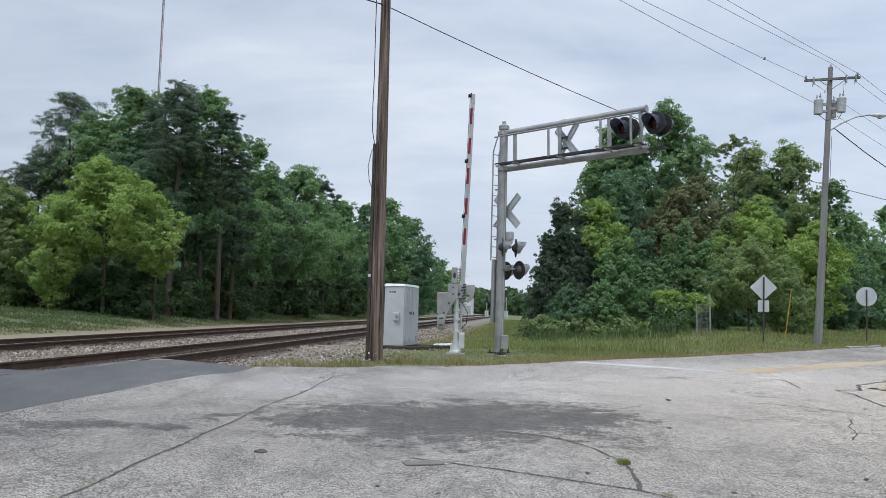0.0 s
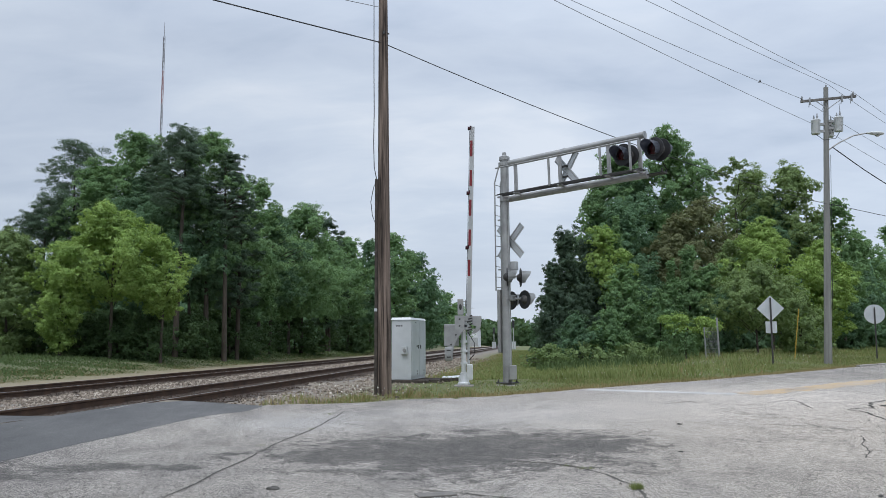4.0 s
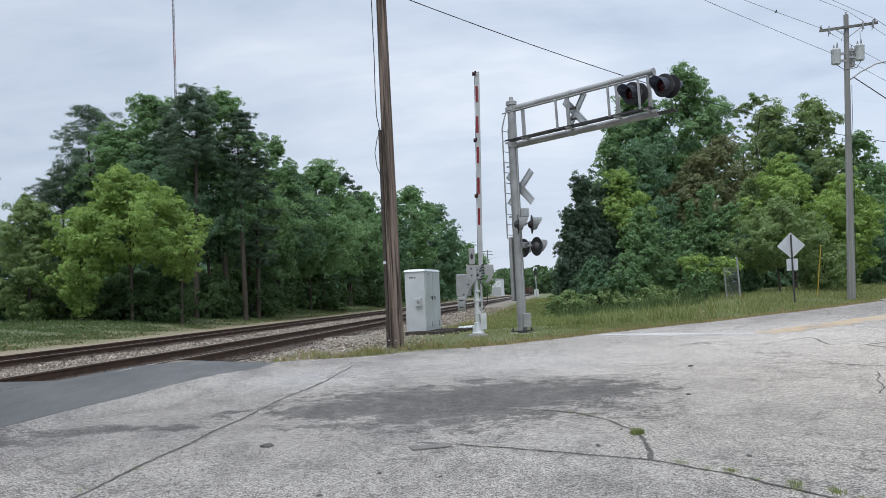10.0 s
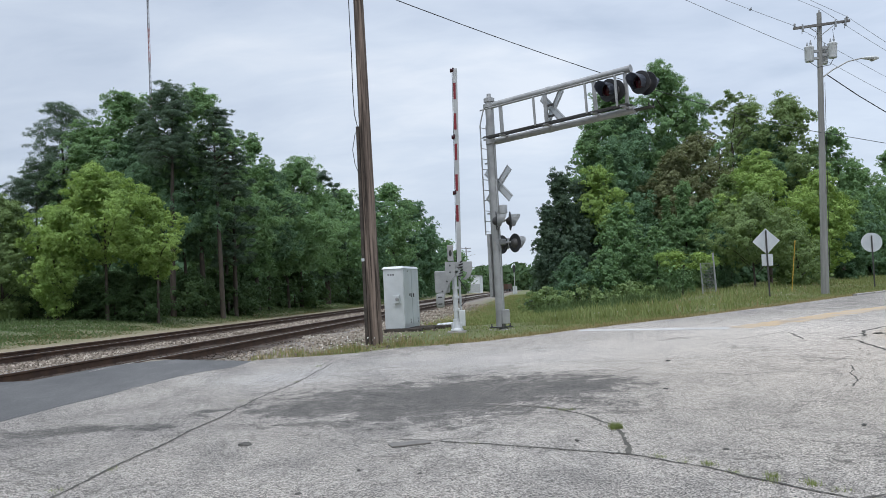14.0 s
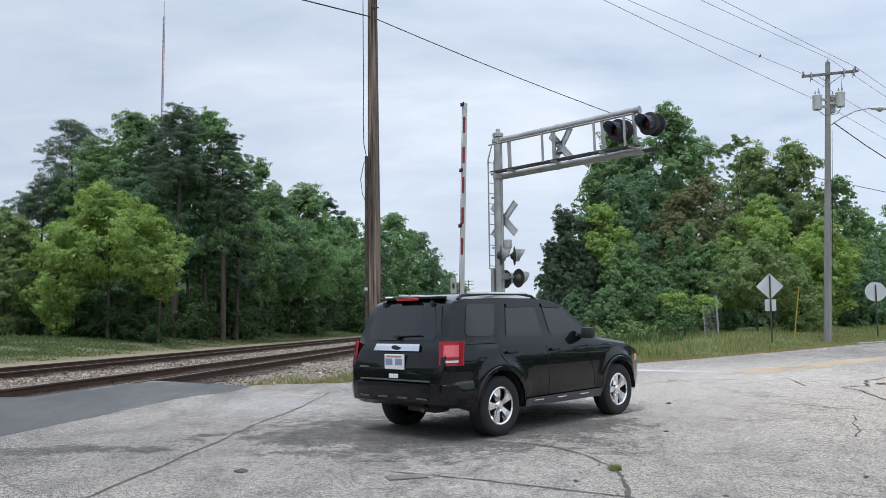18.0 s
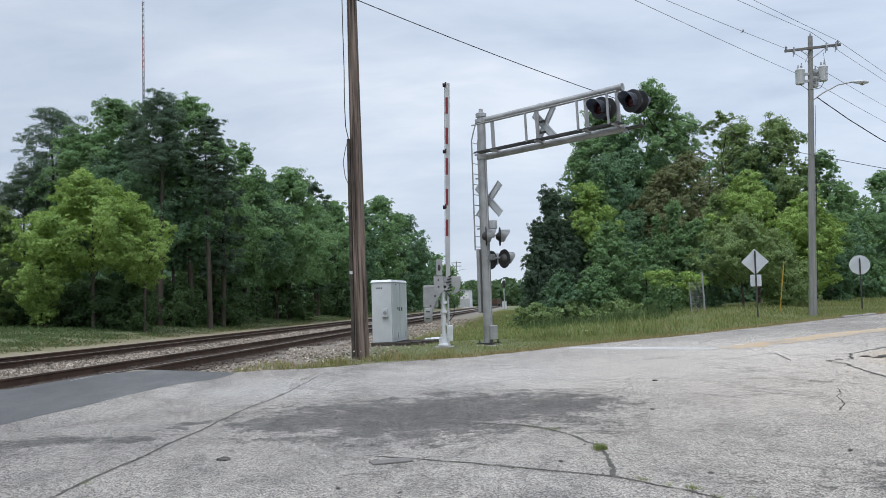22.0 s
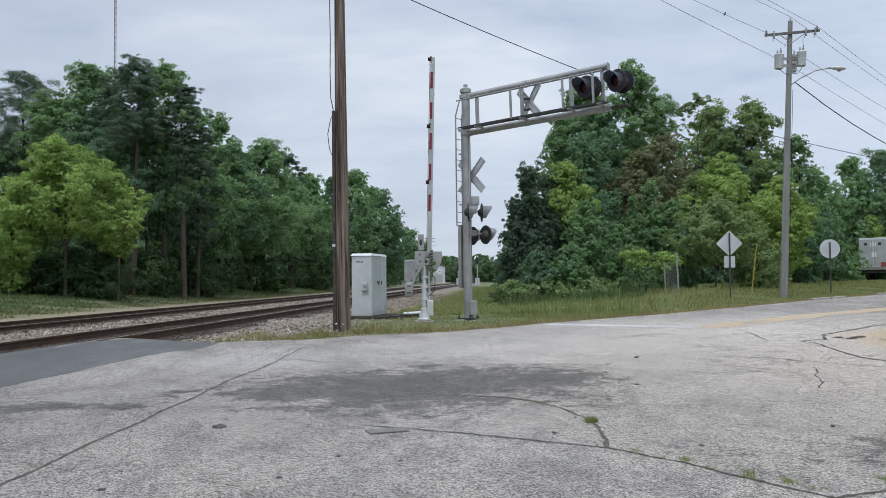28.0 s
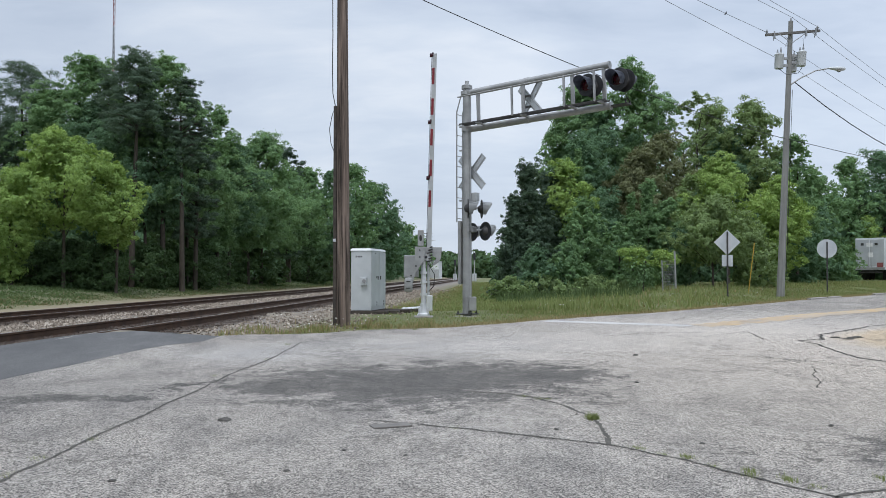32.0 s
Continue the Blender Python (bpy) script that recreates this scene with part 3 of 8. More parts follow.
def build_markings(road):
    ribbon("stop_line", [(2.55, 20.15), (5.75, 18.75)], 0.42, M_STOPBAR, road, 0.006, 0.0, "worn white stop line")
    ribbon("centre_line", [(5.9, 18.85), (7.8, 20.4), (10.0, 22.3), (14.5, 25.9), (22, 31), (40, 42)], 0.34, M_YELLOW, road, 0.006, 0.02, "faded yellow centre line")
    ribbon("centre_line", [(6.05, 18.6), (8.0, 20.15), (10.2, 22.0), (14.7, 25.6), (22.2, 30.6), (40, 41.5)], 0.34, M_YELLOW, road, 0.006, 0.02, "faded yellow centre line", seed=4)
    cracks = [([(-2.88, 2.0), (-2.87, 5.8), (-2.88, 7.2), (-2.85, 9.4), (-2.85, 10.8), (-2.66, 12.3), (-2.62, 15.0)], 0.022, 0.03),
              ([(-0.8, 7.7), (-0.33, 7.5), (0.28, 7.17), (1.34, 6.56), (1.78, 6.02), (2.2, 5.33), (2.42, 5.0), (3.0, 4.3)], 0.020, 0.035),
              ([(1.34, 6.56), (1.41, 7.1), (1.43, 7.9), (1.22, 8.52), (1.03, 8.9), (0.75, 9.2), (0.3, 9.4)], 0.030, 0.035),
              ([(5.22, 11.5), (5.07, 11.04), (4.87, 10.7), (4.72, 10.2), (4.42, 9.6)], 0.014, 0.04),
              ([(6.71, 15.24), (6.75, 14.7), (6.55, 13.5), (6.44, 12.7), (6.63, 12.1), (7.6, 11.0)], 0.045, 0.06),
              ([(7.67, 16.5), (8.61, 17.4), (9.82, 18.6), (10.4, 19.0), (13.0, 20.6)], 0.055, 0.05),
              ([(6.71, 15.24), (7.15, 15.5), (7.24, 15.4), (7.67, 16.5)], 0.05, 0.09),
              ([(4.34, 12.97), (5.08, 12.64), (5.41, 12.3), (5.72, 11.84), (6.12, 11.5), (7.2, 10.6)], 0.024, 0.05),
              ([(1.0, 14.0), (1.9, 13.2), (3.4, 13.2), (4.2, 12.3)], 0.014, 0.14), ([(-1.2, 15.4), (0.4, 15.0), (1.6, 15.6), (2.8, 15.2)], 0.014, 0.14),
              ([(-2.75, 13.3), (-1.6, 12.7), (-0.6, 12.9)], 0.014, 0.14), ([(2.42, 5.0), (3.1, 5.3), (4.0, 5.2), (4.8, 5.7)], 0.022, 0.05),
              ([(4.99, 15.9), (5.6, 16.5), (6.3, 17.1)], 0.018, 0.06), ([(6.44, 17.3), (6.3, 16.4), (6.13, 15.5)], 0.028, 0.10),
              ([(5.8, 20.5), (6.1, 20.9), (6.4, 21.4)], 0.03, 0.12), ([(3.2, 16.2), (4.4, 17.0), (5.4, 17.0)], 0.025, 0.10),
              ([(-0.3, 11.4), (0.7, 11.0), (1.9, 11.5), (2.6, 12.3)], 0.016, 0.12)]
    for i, (p, w, way) in enumerate(cracks):
        ribbon("crack", p, w, M_CRACK, road, 0.005, way, seed=i + 3, steps=0.045)
    bm = B()   # broken-out hole where the sandy lot meets the pavement
    for k, (x, y) in enumerate(((7.7, 15.85), (7.95, 15.8), (7.8, 15.6), (8.15, 15.95))):
        vs = bmesh.ops.create_icosphere(bm, subdivisions=2, radius=0.13)["verts"]
        for v in vs:
            v.co *= 0.8 + 0.6 * noise.noise(v.co * 9 + Vector((k * 5.0, 0, 0)))
            v.co.z *= 0.25
        bmesh.ops.translate(bm, vec=on_road(x, y, 0.0), verts=vs)
    part("broken_asphalt", bm, M_CRACK, road, "dark broken asphalt crumbs at the lot's edge")
    bm = B()
    vs = box(bm, (0, 0, 0.008), (0.36, 0.17, 0.016), 0.006, Matrix.Rotation(0.35, 4, "Z"))
    bmesh.ops.translate(bm, vec=on_road(-0.48, 7.36, 0), verts=vs)
    part("patch_plate", bm, plain("plate", (0.13, 0.12, 0.108), (0.22, 0.205, 0.185), 8, 60, 0.8, 0, 0.2), road, "small dark flat metal plate in the pavement")
    lump = plain("asphalt_lump", (0.05, 0.047, 0.043), (0.13, 0.122, 0.11), 20, 80, 0.95, 0, 0.5)
    for k, (x, y, r) in enumerate(((-2.06, 7.62, 0.055), (-2.2, 5.38, 0.025), (1.0, 7.19, 0.025), (2.4, 10.06, 0.025), (3.07, 12.94, 0.035), (3.52, 7.37, 0.03), (-0.78, 6.35, 0.02), (2.1, 6.59, 0.022), (-1.1, 5.68, 0.02), (-0.29, 6.17, 0.018))):
        bm = B()
        bmesh.ops.create_icosphere(bm, subdivisions=2, radius=r)
        for v in bm.verts:
            v.co *= 0.8 + 0.5 * noise.noise(v.co * (2.2 / r) + Vector((k * 3.1, 0, 0)))
            v.co.x *= 1.5
            v.co.z = max(v.co.z * 0.65, -0.2 * r)
        ob = part("asphalt_chunk", bm, lump)
        ob.matrix_world = pose(*on_road(x, y, 0.12 * r), 0, 0, k * 47)
        tagged(ob, "small dark lump of broken asphalt lying on the pavement", "rubble", "loose asphalt lumps")
    # the broken lower lane edge beside the sandy lot, and loose chips lying about
    rnd = random.Random(5)
    verts, faces = [], []
    for k in range(150):
        x, y = rnd.uniform(-6, 12), rnd.uniform(4.5, 19)
        if y > edge_y(x) - 0.2:
            continue
        r = rnd.choice((0.006, 0.008, 0.010, 0.012, 0.016)) * (1 + y / 40)
        c = Vector(on_road(x, y, r * 0.3))
        i = len(verts)
        for d in ((1, 0, 0), (0, 1, 0), (-1, 0, 0), (0, -1, 0), (0, 0, 0.8)):
            verts.append(c + Vector(d) * r * rnd.uniform(0.7, 1.4))
        faces += [(i + a, i + (a + 1) % 4, i + 4) for a in range(4)]
    ob = piece("pebbles", raw_mesh("pebbles", verts, faces), plain("pebble", (0.10, 0.09, 0.08), (0.3, 0.28, 0.25), 6, 40, 0.9))
    tagged(ob, "loose dark stone chips scattered on the pavement", "gravel", kind="stuff")


def build_kerb(road):
    """Broken lengths of pale concrete kerb where the verge meets the road."""
    for k, (x0, x1) in enumerate(((14.4, 15.6), (15.7, 16.7), (19.6, 22.0), (22.1, 25.0), (25.1, 28.4))):
        n, bm = 8, B()
        rows = []
        for i in range(n + 1):
            x = x0 + (x1 - x0) * i / n
            y = ragged_edge(x) + 0.02
            z = land(x, y)
            rows.append([bm.verts.new((x + dx, y + dy, z + h)) for dx, dy, h in ((0.07, -0.10, -0.06), (0.06, -0.09, 0.085), (-0.04, 0.05, 0.095), (-0.05, 0.06, -0.06))])
        for a, c in zip(rows, rows[1:]):
            for j in range(3):
                bm.faces.new((a[j], c[j], c[j + 1], a[j + 1]))
        bm.faces.new(rows[0])
        bm.faces.new(rows[-1][::-1])
        part("kerb_stone", bm, M_CONCRETE, road, "pale worn concrete kerb stone")


def build_crossing():
    """The dark asphalt of the grade crossing, ramped up to and laid between the rails."""
    lats = [5.3, 5.32, 5.7, 6.2, 6.6, 6.84, 6.86]
    verts, faces = [], []
    ss = axis_steps([(-40, 6, 2), (6, 15.6, 0.3)])
    for j, s in enumerate(ss):
        k = smooth(12.8, 15.8, s)
        l0 = 5.6 - 0.3 * k + 0.05 * noise.noise((s * 0.9, 1, 0))
        l1 = float(np.interp(s, (12.8, 14.65, 15.4, 15.7), (6.86, 6.5, 6.05, 5.5)))
        for i, la in enumerate(lats):
            x, y = on_track(l0 + (la - lats[0]) * (l1 - l0) / (lats[-1] - lats[0]), s)
            verts.append((x, y, land(x, y) + (0.036 if 0 < i < len(lats) - 1 else 0.0 if i else 0.028)))
    n = len(lats)
    faces = [(j * n + i, j * n + i + 1, (j + 1) * n + i + 1, (j + 1) * n + i) for j in range(len(ss) - 1) for i in range(n - 1)]
    ob = piece("crossing_ramp", raw_mesh("crossing_ramp", verts, faces), M_CROSS)
    tagged(ob, "dark grey asphalt ramp up to the rails of the crossing", "road", kind="structure")
    for a, c in ((7.02, 8.28), (8.54, 11.56), (11.72, 12.98), (13.24, 16.5)):
        verts, faces = [], []
        ss = axis_steps([(-40, 8, 4), (8, 11.3, 0.3)])
        for s in ss:
            for i in range(4):
                la = a + (c - a) * i / 3
                x, y = on_track(la, s + 0.2 * noise.noise((la * 2, 5, 0)))
                verts.append((x, y, max(land(x, y), 0.36 if c < 14 else 0) + 0.02))
        faces = [(j * 4 + i, j * 4 + i + 1, j * 4 + i + 5, j * 4 + i + 4) for j in range(len(ss) - 1) for i in range(3)]
        ob = piece("crossing_panel", raw_mesh("crossing_panel", verts, faces), M_CROSS)
        tagged(ob, "dark asphalt laid between the rails at the crossing", "road", kind="structure")


RAIL_TOP = 0.40
RAIL = [(-0.075, 0), (0.075, 0), (0.075, 0.012), (0.012, 0.035), (0.010, 0.135), (0.036, 0.150), (0.036, 0.178), (0.026, 0.186), (-0.026, 0.186), (-0.036, 0.178), (-0.036, 0.150),
        (-0.010, 0.135), (-0.012, 0.035), (-0.075, 0.012)]


def build_tracks():
    for k, mid in enumerate((7.65, 12.35)):
        track = new("railway_track")
        tagged(track, ("rusty railway track nearest the road on ballast and ties", "rusty far railway track on ballast and ties")[k], "railway track", kind="structure")
        for side in (-0.75, 0.75):
            verts, faces = [], []
            ss = [-60, 0, 11, 40, 120, 300, 700]
            n = len(RAIL)
            for s in ss:
                x, y = on_track(mid + side, s)
                for o, h in RAIL:
                    verts.append((x - o * CA, y + o * SA, RAIL_TOP - 0.186 + h))
            for j in range(len(ss) - 1):
                for i in range(n):
                    faces.append((j * n + i, j * n + (i + 1) % n, (j + 1) * n + (i + 1) % n, (j + 1) * n + i))
            me = raw_mesh("rail", verts, faces)
            me.materials.append(M_RUST)
            me.materials.append(M_RAILTOP)
            for p in me.polygons:
                if p.normal.z > 0.9 and p.center.z > RAIL_TOP - 0.02:
                    p.material_index = 1
            piece("rail", me, None, track)
        bm = B()
        box(bm, (0, 0, 0), (2.6, 0.22, 0.17), 0.012)
        me = bpy.data.meshes.new("tie")
        bm.to_mesh(me)
        bm.free()
        rnd = random.Random(3 + k)
        s = 11.6
        while s < 78:
            t = piece("tie", me, M_TIE, track)
            x, y = on_track(mid + rnd.uniform(-0.05, 0.05), s)
            t.matrix_basis = pose(x, y, RAIL_TOP - 0.186 - 0.078 + rnd.uniform(-0.012, 0.012), 0, 0, -3.36 + rnd.uniform(-1.5, 1.5))
            s += 0.52


def bed_material():
    """Grey broken stone, browned by rust along both tracks."""
    m, t, b, co = start_material("ballast_bed")
    f = grain(t, co, 16, 5, 0.75)
    col = ramp(t, f, [(0.3, (0.10, 0.085, 0.07)), (0.5, (0.20, 0.178, 0.152)), (0.7, (0.33, 0.30, 0.27))])
    sep = node(t, "ShaderNodeSeparateXYZ")
    join(t, co, sep.inputs[0])
    la = maths(t, "SUBTRACT", maths(t, "MULTIPLY", sep.outputs[1], SA), maths(t, "MULTIPLY", sep.outputs[0], CA))
    near = maths(t, "MINIMUM", maths(t, "ABSOLUTE", maths(t, "SUBTRACT", la, 7.65)), maths(t, "ABSOLUTE", maths(t, "SUBTRACT", la, 12.35)))
    col = blend(t, ramp(t, maths(t, "MULTIPLY", near, 0.5), [(0.66, 0.9), (0.8, 0.0)]), col, (0.065, 0.045, 0.032))
    join(t, col, b.inputs["Base Color"])
    b.inputs["Roughness"].default_value = 0.95
    relief(t, b, f, 0.8, 0.02)
    return m


def build_ballast():
    """Broken stone between and beside the rails."""
    rnd = random.Random(11)
    verts, faces = [], []
    base = [(1, 0, 0), (0, 1, 0), (-1, 0, 0), (0, -1, 0), (0, 0, 1), (0, 0, -1)]
    tris = [(0, 1, 4), (1, 2, 4), (2, 3, 4), (3, 0, 4), (1, 0, 5), (2, 1, 5), (3, 2, 5), (0, 3, 5)]

    def stone(x, y, z, r):
        i = len(verts)
        q = Euler((rnd.uniform(0, 6.3), rnd.uniform(0, 6.3), rnd.uniform(0, 6.3))).to_matrix()
        for d in base:
            v = q @ (Vector(d) * r * rnd.uniform(0.65, 1.35))
            verts.append((x + v.x, y + v.y, z + v.z))
        faces.extend((i + a, i + b, i + c) for a, b, c in tris)

    for k in range(36000):
        s = 11.2 + 55 * rnd.random() ** 1.7
        la = rnd.choice((rnd.uniform(2.6, 6.9), rnd.uniform(6.9, 8.4), rnd.uniform(8.4, 11.6), rnd.uniform(8.4, 11.6), rnd.uniform(11.6, 14.3)))
        if (la < 5.6 and rnd.random() > (la - 2.4) / 2.4) or (la < 6.95 and on_track(la, s)[1] < edge_y(on_track(la, s)[0]) + 0.3):
            continue
        x, y = on_track(la, s)
        hump = 0.22 + 0.05 * noise.noise((x * 0.8, y * 0.8, 2))
        if 8.6 < la < 11.4:
            hump += 0.05
        z = hump if 5.9 < la < 14 else land(x, y) + 0.01
        stone(x, y, z, rnd.uniform(0.024, 0.05) * (1.25 if s > 30 else 1))
    ob = piece("ballast", raw_mesh("ballast", verts, faces), M_BALLAST)
    tagged(ob, "pale broken ballast stone round the tracks", "gravel", kind="stuff")
    # the compacted bed under the stones
    ss = axis_steps([(11.2, 60, 1.2), (60, 700, 40)])
    lats = [4.9, 5.9, 6.4, 8.4, 8.8, 10, 11.2, 11.6, 13.8, 14.6]
    hs = [0.17, 0.205, 0.215, 0.215, 0.24, 0.255, 0.24, 0.215, 0.205, 0.15]
    verts, faces = [], []
    for s in ss:
        for la, h in zip(lats, hs):
            x, y = on_track(la, s)
            h2 = min(h, land(x, y) - 0.12) if la < 6.5 and s < 16.4 else h
            verts.append((x, y, h2 + 0.03 * noise.noise((x, y, 0)) + (0.02 if s > 60 else 0)))
    n = len(lats)
    faces = [(j * n + i, j * n + i + 1, (j + 1) * n + i + 1, (j + 1) * n + i) for j in range(len(ss) - 1) for i in range(n - 1)]
    ob = piece("ballast_bed", raw_mesh("ballast_bed", verts, faces), bed_material(), smooth_it=True)
    tagged(ob, "stony ballast bed stained with rust", "gravel", kind="structure")


# ---- signals, cabinet and poles ----
def light_unit(parent, at, turn, disc=0.30, hood=0.30):
    m = pose(*at, 0, 0, turn)

    def put(name, bm, mat, par, label="", sm=True):
        if par is parent:
            bmesh.ops.transform(bm, matrix=m, verts=bm.verts)
        else:
            bmesh.ops.transform(bm, matrix=m, verts=bm.verts)
        return part(name, bm, mat, par, label, sm)

    bm = B()
    lathe(bm, [(0.001, -0.012), (disc, -0.012), (disc + 0.006, 0.0), (disc, 0.012), (0.16, 0.02), (0.001, 0.02)], 28, "X")
    back = put("background_disc", bm, M_BLACKM, parent, "round black signal background")
    bm = B()
    lathe(bm, [(0.001, -0.11), (0.05, -0.108), (0.09, -0.08), (0.125, -0.02), (0.165, 0.012), (0.165, 0.03), (0.001, 0.03)], 22, "X")
    put("lamp_housing", bm, M_DARKSTEEL, back, "dark lamp housing")
    bm = B()
    lathe(bm, [(0.15, 0.032), (0.14, 0.045), (0.09, 0.062), (0.001, 0.07)], 20, "X")
    put("lens", bm, M_REDLENS, back, "dark red lens")
    bm = B()
    n = 14
    ring0, ring1, ring2 = [], [], []
    for k in range(n + 1):
        a = radians(-50) + radians(280) * k / n
        reach = hood * (0.40 + 0.60 * smooth(-0.8, 0.9, math.sin(a)))
        c, s = math.cos(a), math.sin(a)
        ring0.append(bm.verts.new((0.02, c * 0.19, s * 0.19)))
        ring1.append(bm.verts.new((0.02 + reach, c * 0.185, s * 0.185)))
    for k in range(n):
        bm.faces.new((ring0[k], ring0[k + 1], ring1[k + 1], ring1[k]))
    bmesh.ops.solidify(bm, geom=bm.faces[:], thickness=0.006)
    put("hood", bm, M_GREY if disc < 0.26 else M_HOOD, back, "half-round lamp hood")
    return back


def crossbuck(parent, at, turn, back_only=True):
    """Two crossed blades, seen here from their bare aluminium back."""
    m = pose(*at, 0, 0, turn)
    out = []
    for k, a in enumerate((45, -45)):
        bm = B()
        box(bm, (0.012 * k, 0, 0), (0.004, 1.22, 0.23), 0)
        bmesh.ops.rotate(bm, cent=(0, 0, 0), matrix=Matrix.Rotation(radians(a), 3, "X"), verts=bm.verts)
        bmesh.ops.transform(bm, matrix=m, verts=bm.verts)
        blade = part("crossbuck_blade", bm, M_SIGNBACK, parent, "bare grey back of a crossbuck blade")
        bm = B()
        for o in (-0.075, 0.075):
            box(bm, (-0.008 + 0.012 * k, 0, o), (0.012, 1.2, 0.012))
        bmesh.ops.rotate(bm, cent=(0, 0, 0), matrix=Matrix.Rotation(radians(a), 3, "X"), verts=bm.verts)
        bmesh.ops.transform(bm, matrix=m, verts=bm.verts)
        part("stiffener", bm, M_GALV, blade)
    return out


MAST = (0.66, 22.3)
ARM_TURN = math.degrees(math.atan2(19.7 - 22.3, 4.10 - 0.66))   # the arm reaches out over the road
ARM_LEN = 4.31


def build_cantilever():
    """Local x runs out along the arm, z up."""
    z0 = land(*MAST)
    g = thing("cantilever_signal", pose(MAST[0], MAST[1], z0, 0, 0, ARM_TURN), "grey galvanised cantilever railway signal with crossbucks and flashing lights", "railway signal")
    top = 6.69 - z0
    up, low = 6.45 - z0, 5.43 - z0
    bm = B()
    rod(bm, (0, 0, 0.02), (0, 0, top - 0.12), 0.128, 0.115, 20)
    part("mast", bm, M_GALV, g, "grey galvanised steel mast", True)
    bm = B()
    lathe(bm, [(0.001, top + 0.1), (0.055, top + 0.1), (0.06, top + 0.02), (0.09, top), (0.15, top - 0.03), (0.15, top - 0.13), (0.12, top - 0.14)], 18)
    part("mast_cap", bm, M_GALV, g, "", True)
    bm = B()
    box(bm, (0, 0, -0.09), (0.7, 0.7, 0.2), 0.03)
    part("footing", bm, M_CONCRETE, g, "weathered concrete footing sunk in the grass")
    bm = B()
    box(bm, (0, 0, 0.065), (0.46, 0.46, 0.03), 0.005)
    part("base_plate", bm, M_DARKSTEEL, g, "dark steel base plate")
    for x in (-0.18, 0.18):
        for y in (-0.18, 0.18):
            bm = B()
            rod(bm, (x, y, 0.05), (x, y, 0.16), 0.016, seg=6)
            rod(bm, (x, y, 0.08), (x, y, 0.11), 0.03, seg=6)
            part("bolt", bm, M_DARKSTEEL, g)
    bm = B()
    box(bm, (0.19, -0.01, 0.35), (0.2, 0.24, 0.38), 0.015, Matrix.Rotation(radians(-ARM_TURN), 4, "Z"))
    part("junction_box", bm, M_GALV, g, "grey junction box at the mast's foot")
    # the two chords and their posts
    fixed = set(g.children_recursive)
    for z, r in ((up, 0.088), (low, 0.088)):
        bm = B()
        rod(bm, (0.05, 0, z), (ARM_LEN, 0, z), r, r, 18)
        ch = part("arm_tube", bm, M_GALV, g, "horizontal grey arm tube", True)
        bm = B()
        rod(bm, (ARM_LEN, 0, z), (ARM_LEN + 0.03, 0, z), r + 0.012, seg=18)
        part("end_cap", bm, M_GALV, ch)
        bm = B()
        rod(bm, (1.9, 0, z), (2.02, 0, z), r + 0.008, seg=18)
        part("coupling", bm, M_GALV, ch)
        bm = B()
        rod(bm, (0, 0, z - 0.05), (0, 0, z + 0.05), 0.15, seg=18)
        box(bm, (0.14, 0, z), (0.12, 0.2, 0.13), 0.02)
        part("clamp", bm, M_GALV, ch)
    for x in (0.40, 1.84, 3.3, 4.17):
        bm = B()
        box(bm, (x, 0, (up + low) / 2), (0.1, 0.05, up - low - 0.12), 0.008)
        part("truss_post", bm, M_GALV, g)
    # walkway with its handrail on the near side
    bm = B()
    box(bm, (2.2, -0.15, low + 0.09), (4.35, 0.03, 0.03))
    box(bm, (2.2, -0.40, low + 0.09), (4.35, 0.03, 0.03))
    for k in range(108):
        box(bm, (0.06 + 0.04 * k, -0.275, low + 0.095), (0.008, 0.22, 0.018))
    part("walkway_grating", bm, M_DARKSTEEL, g, "dark steel walkway grating")
    bm = B()
    rod(bm, (0.0, -0.41, up - 0.18), (4.35, -0.41, up - 0.18), 0.021, seg=8)
    rail = part("handrail", bm, M_GALV, g, "", True)
    for x in (1.74, 3.27, 4.1):
        bm = B()
        box(bm, (x, -0.41, (low + up) / 2 - 0.05), (0.05, 0.05, up - low - 0.25), 0.006)
        part("rail_post", bm, M_GALV, rail)
    for x in (0.6, 2.0, 3.4, 4.2):
        bm = B()
        box(bm, (x, -0.2, low + 0.07), (0.06, 0.42, 0.05))
        part("walkway_bracket", bm, M_GALV, g)
    bm = B()
    box(bm, (4.52, 0.1, low + 0.0), (0.5, 0.26, 0.025))
    for y in (0.0, 0.25):
        box(bm, (4.72, y, low + 0.05), (0.03, 0.03, 0.1))
    part("end_platform", bm, M_DARKSTEEL, g, "small dark platform at the arm's end")
    arm_parts = set(g.children_recursive) - fixed
    # ladder on the track side
    bm = B()
    lx = -0.25
    for y in (-0.14, 0.14):
        rod(bm, (lx, y, 2.6), (lx, y, low + 0.5), 0.02, seg=8)
    part("ladder_stile", bm, M_GALV, g)
    for k in range(11):
        bm = B()
        rod(bm, (lx, -0.14, 2.7 + 0.29 * k), (lx, 0.14, 2.7 + 0.29 * k), 0.011, seg=6)
        part("rung", bm, M_GALV, g)
    for z in (3.2, 4.6, low + 0.1):
        bm = B()
        box(bm, (lx / 2, 0, z), (-lx, 0.04, 0.04))
        part("ladder_bracket", bm, M_GALV, g)
    for y in (-0.14, 0.14):
        bm = B()
        pipe(bm, [(lx, y, low + 0.5), (lx + 0.1, y, low + 0.8), (-0.1, y, up - 0.1)], 0.018, 6)
        part("ladder_stay", bm, M_GALV, g)
    bm = B()
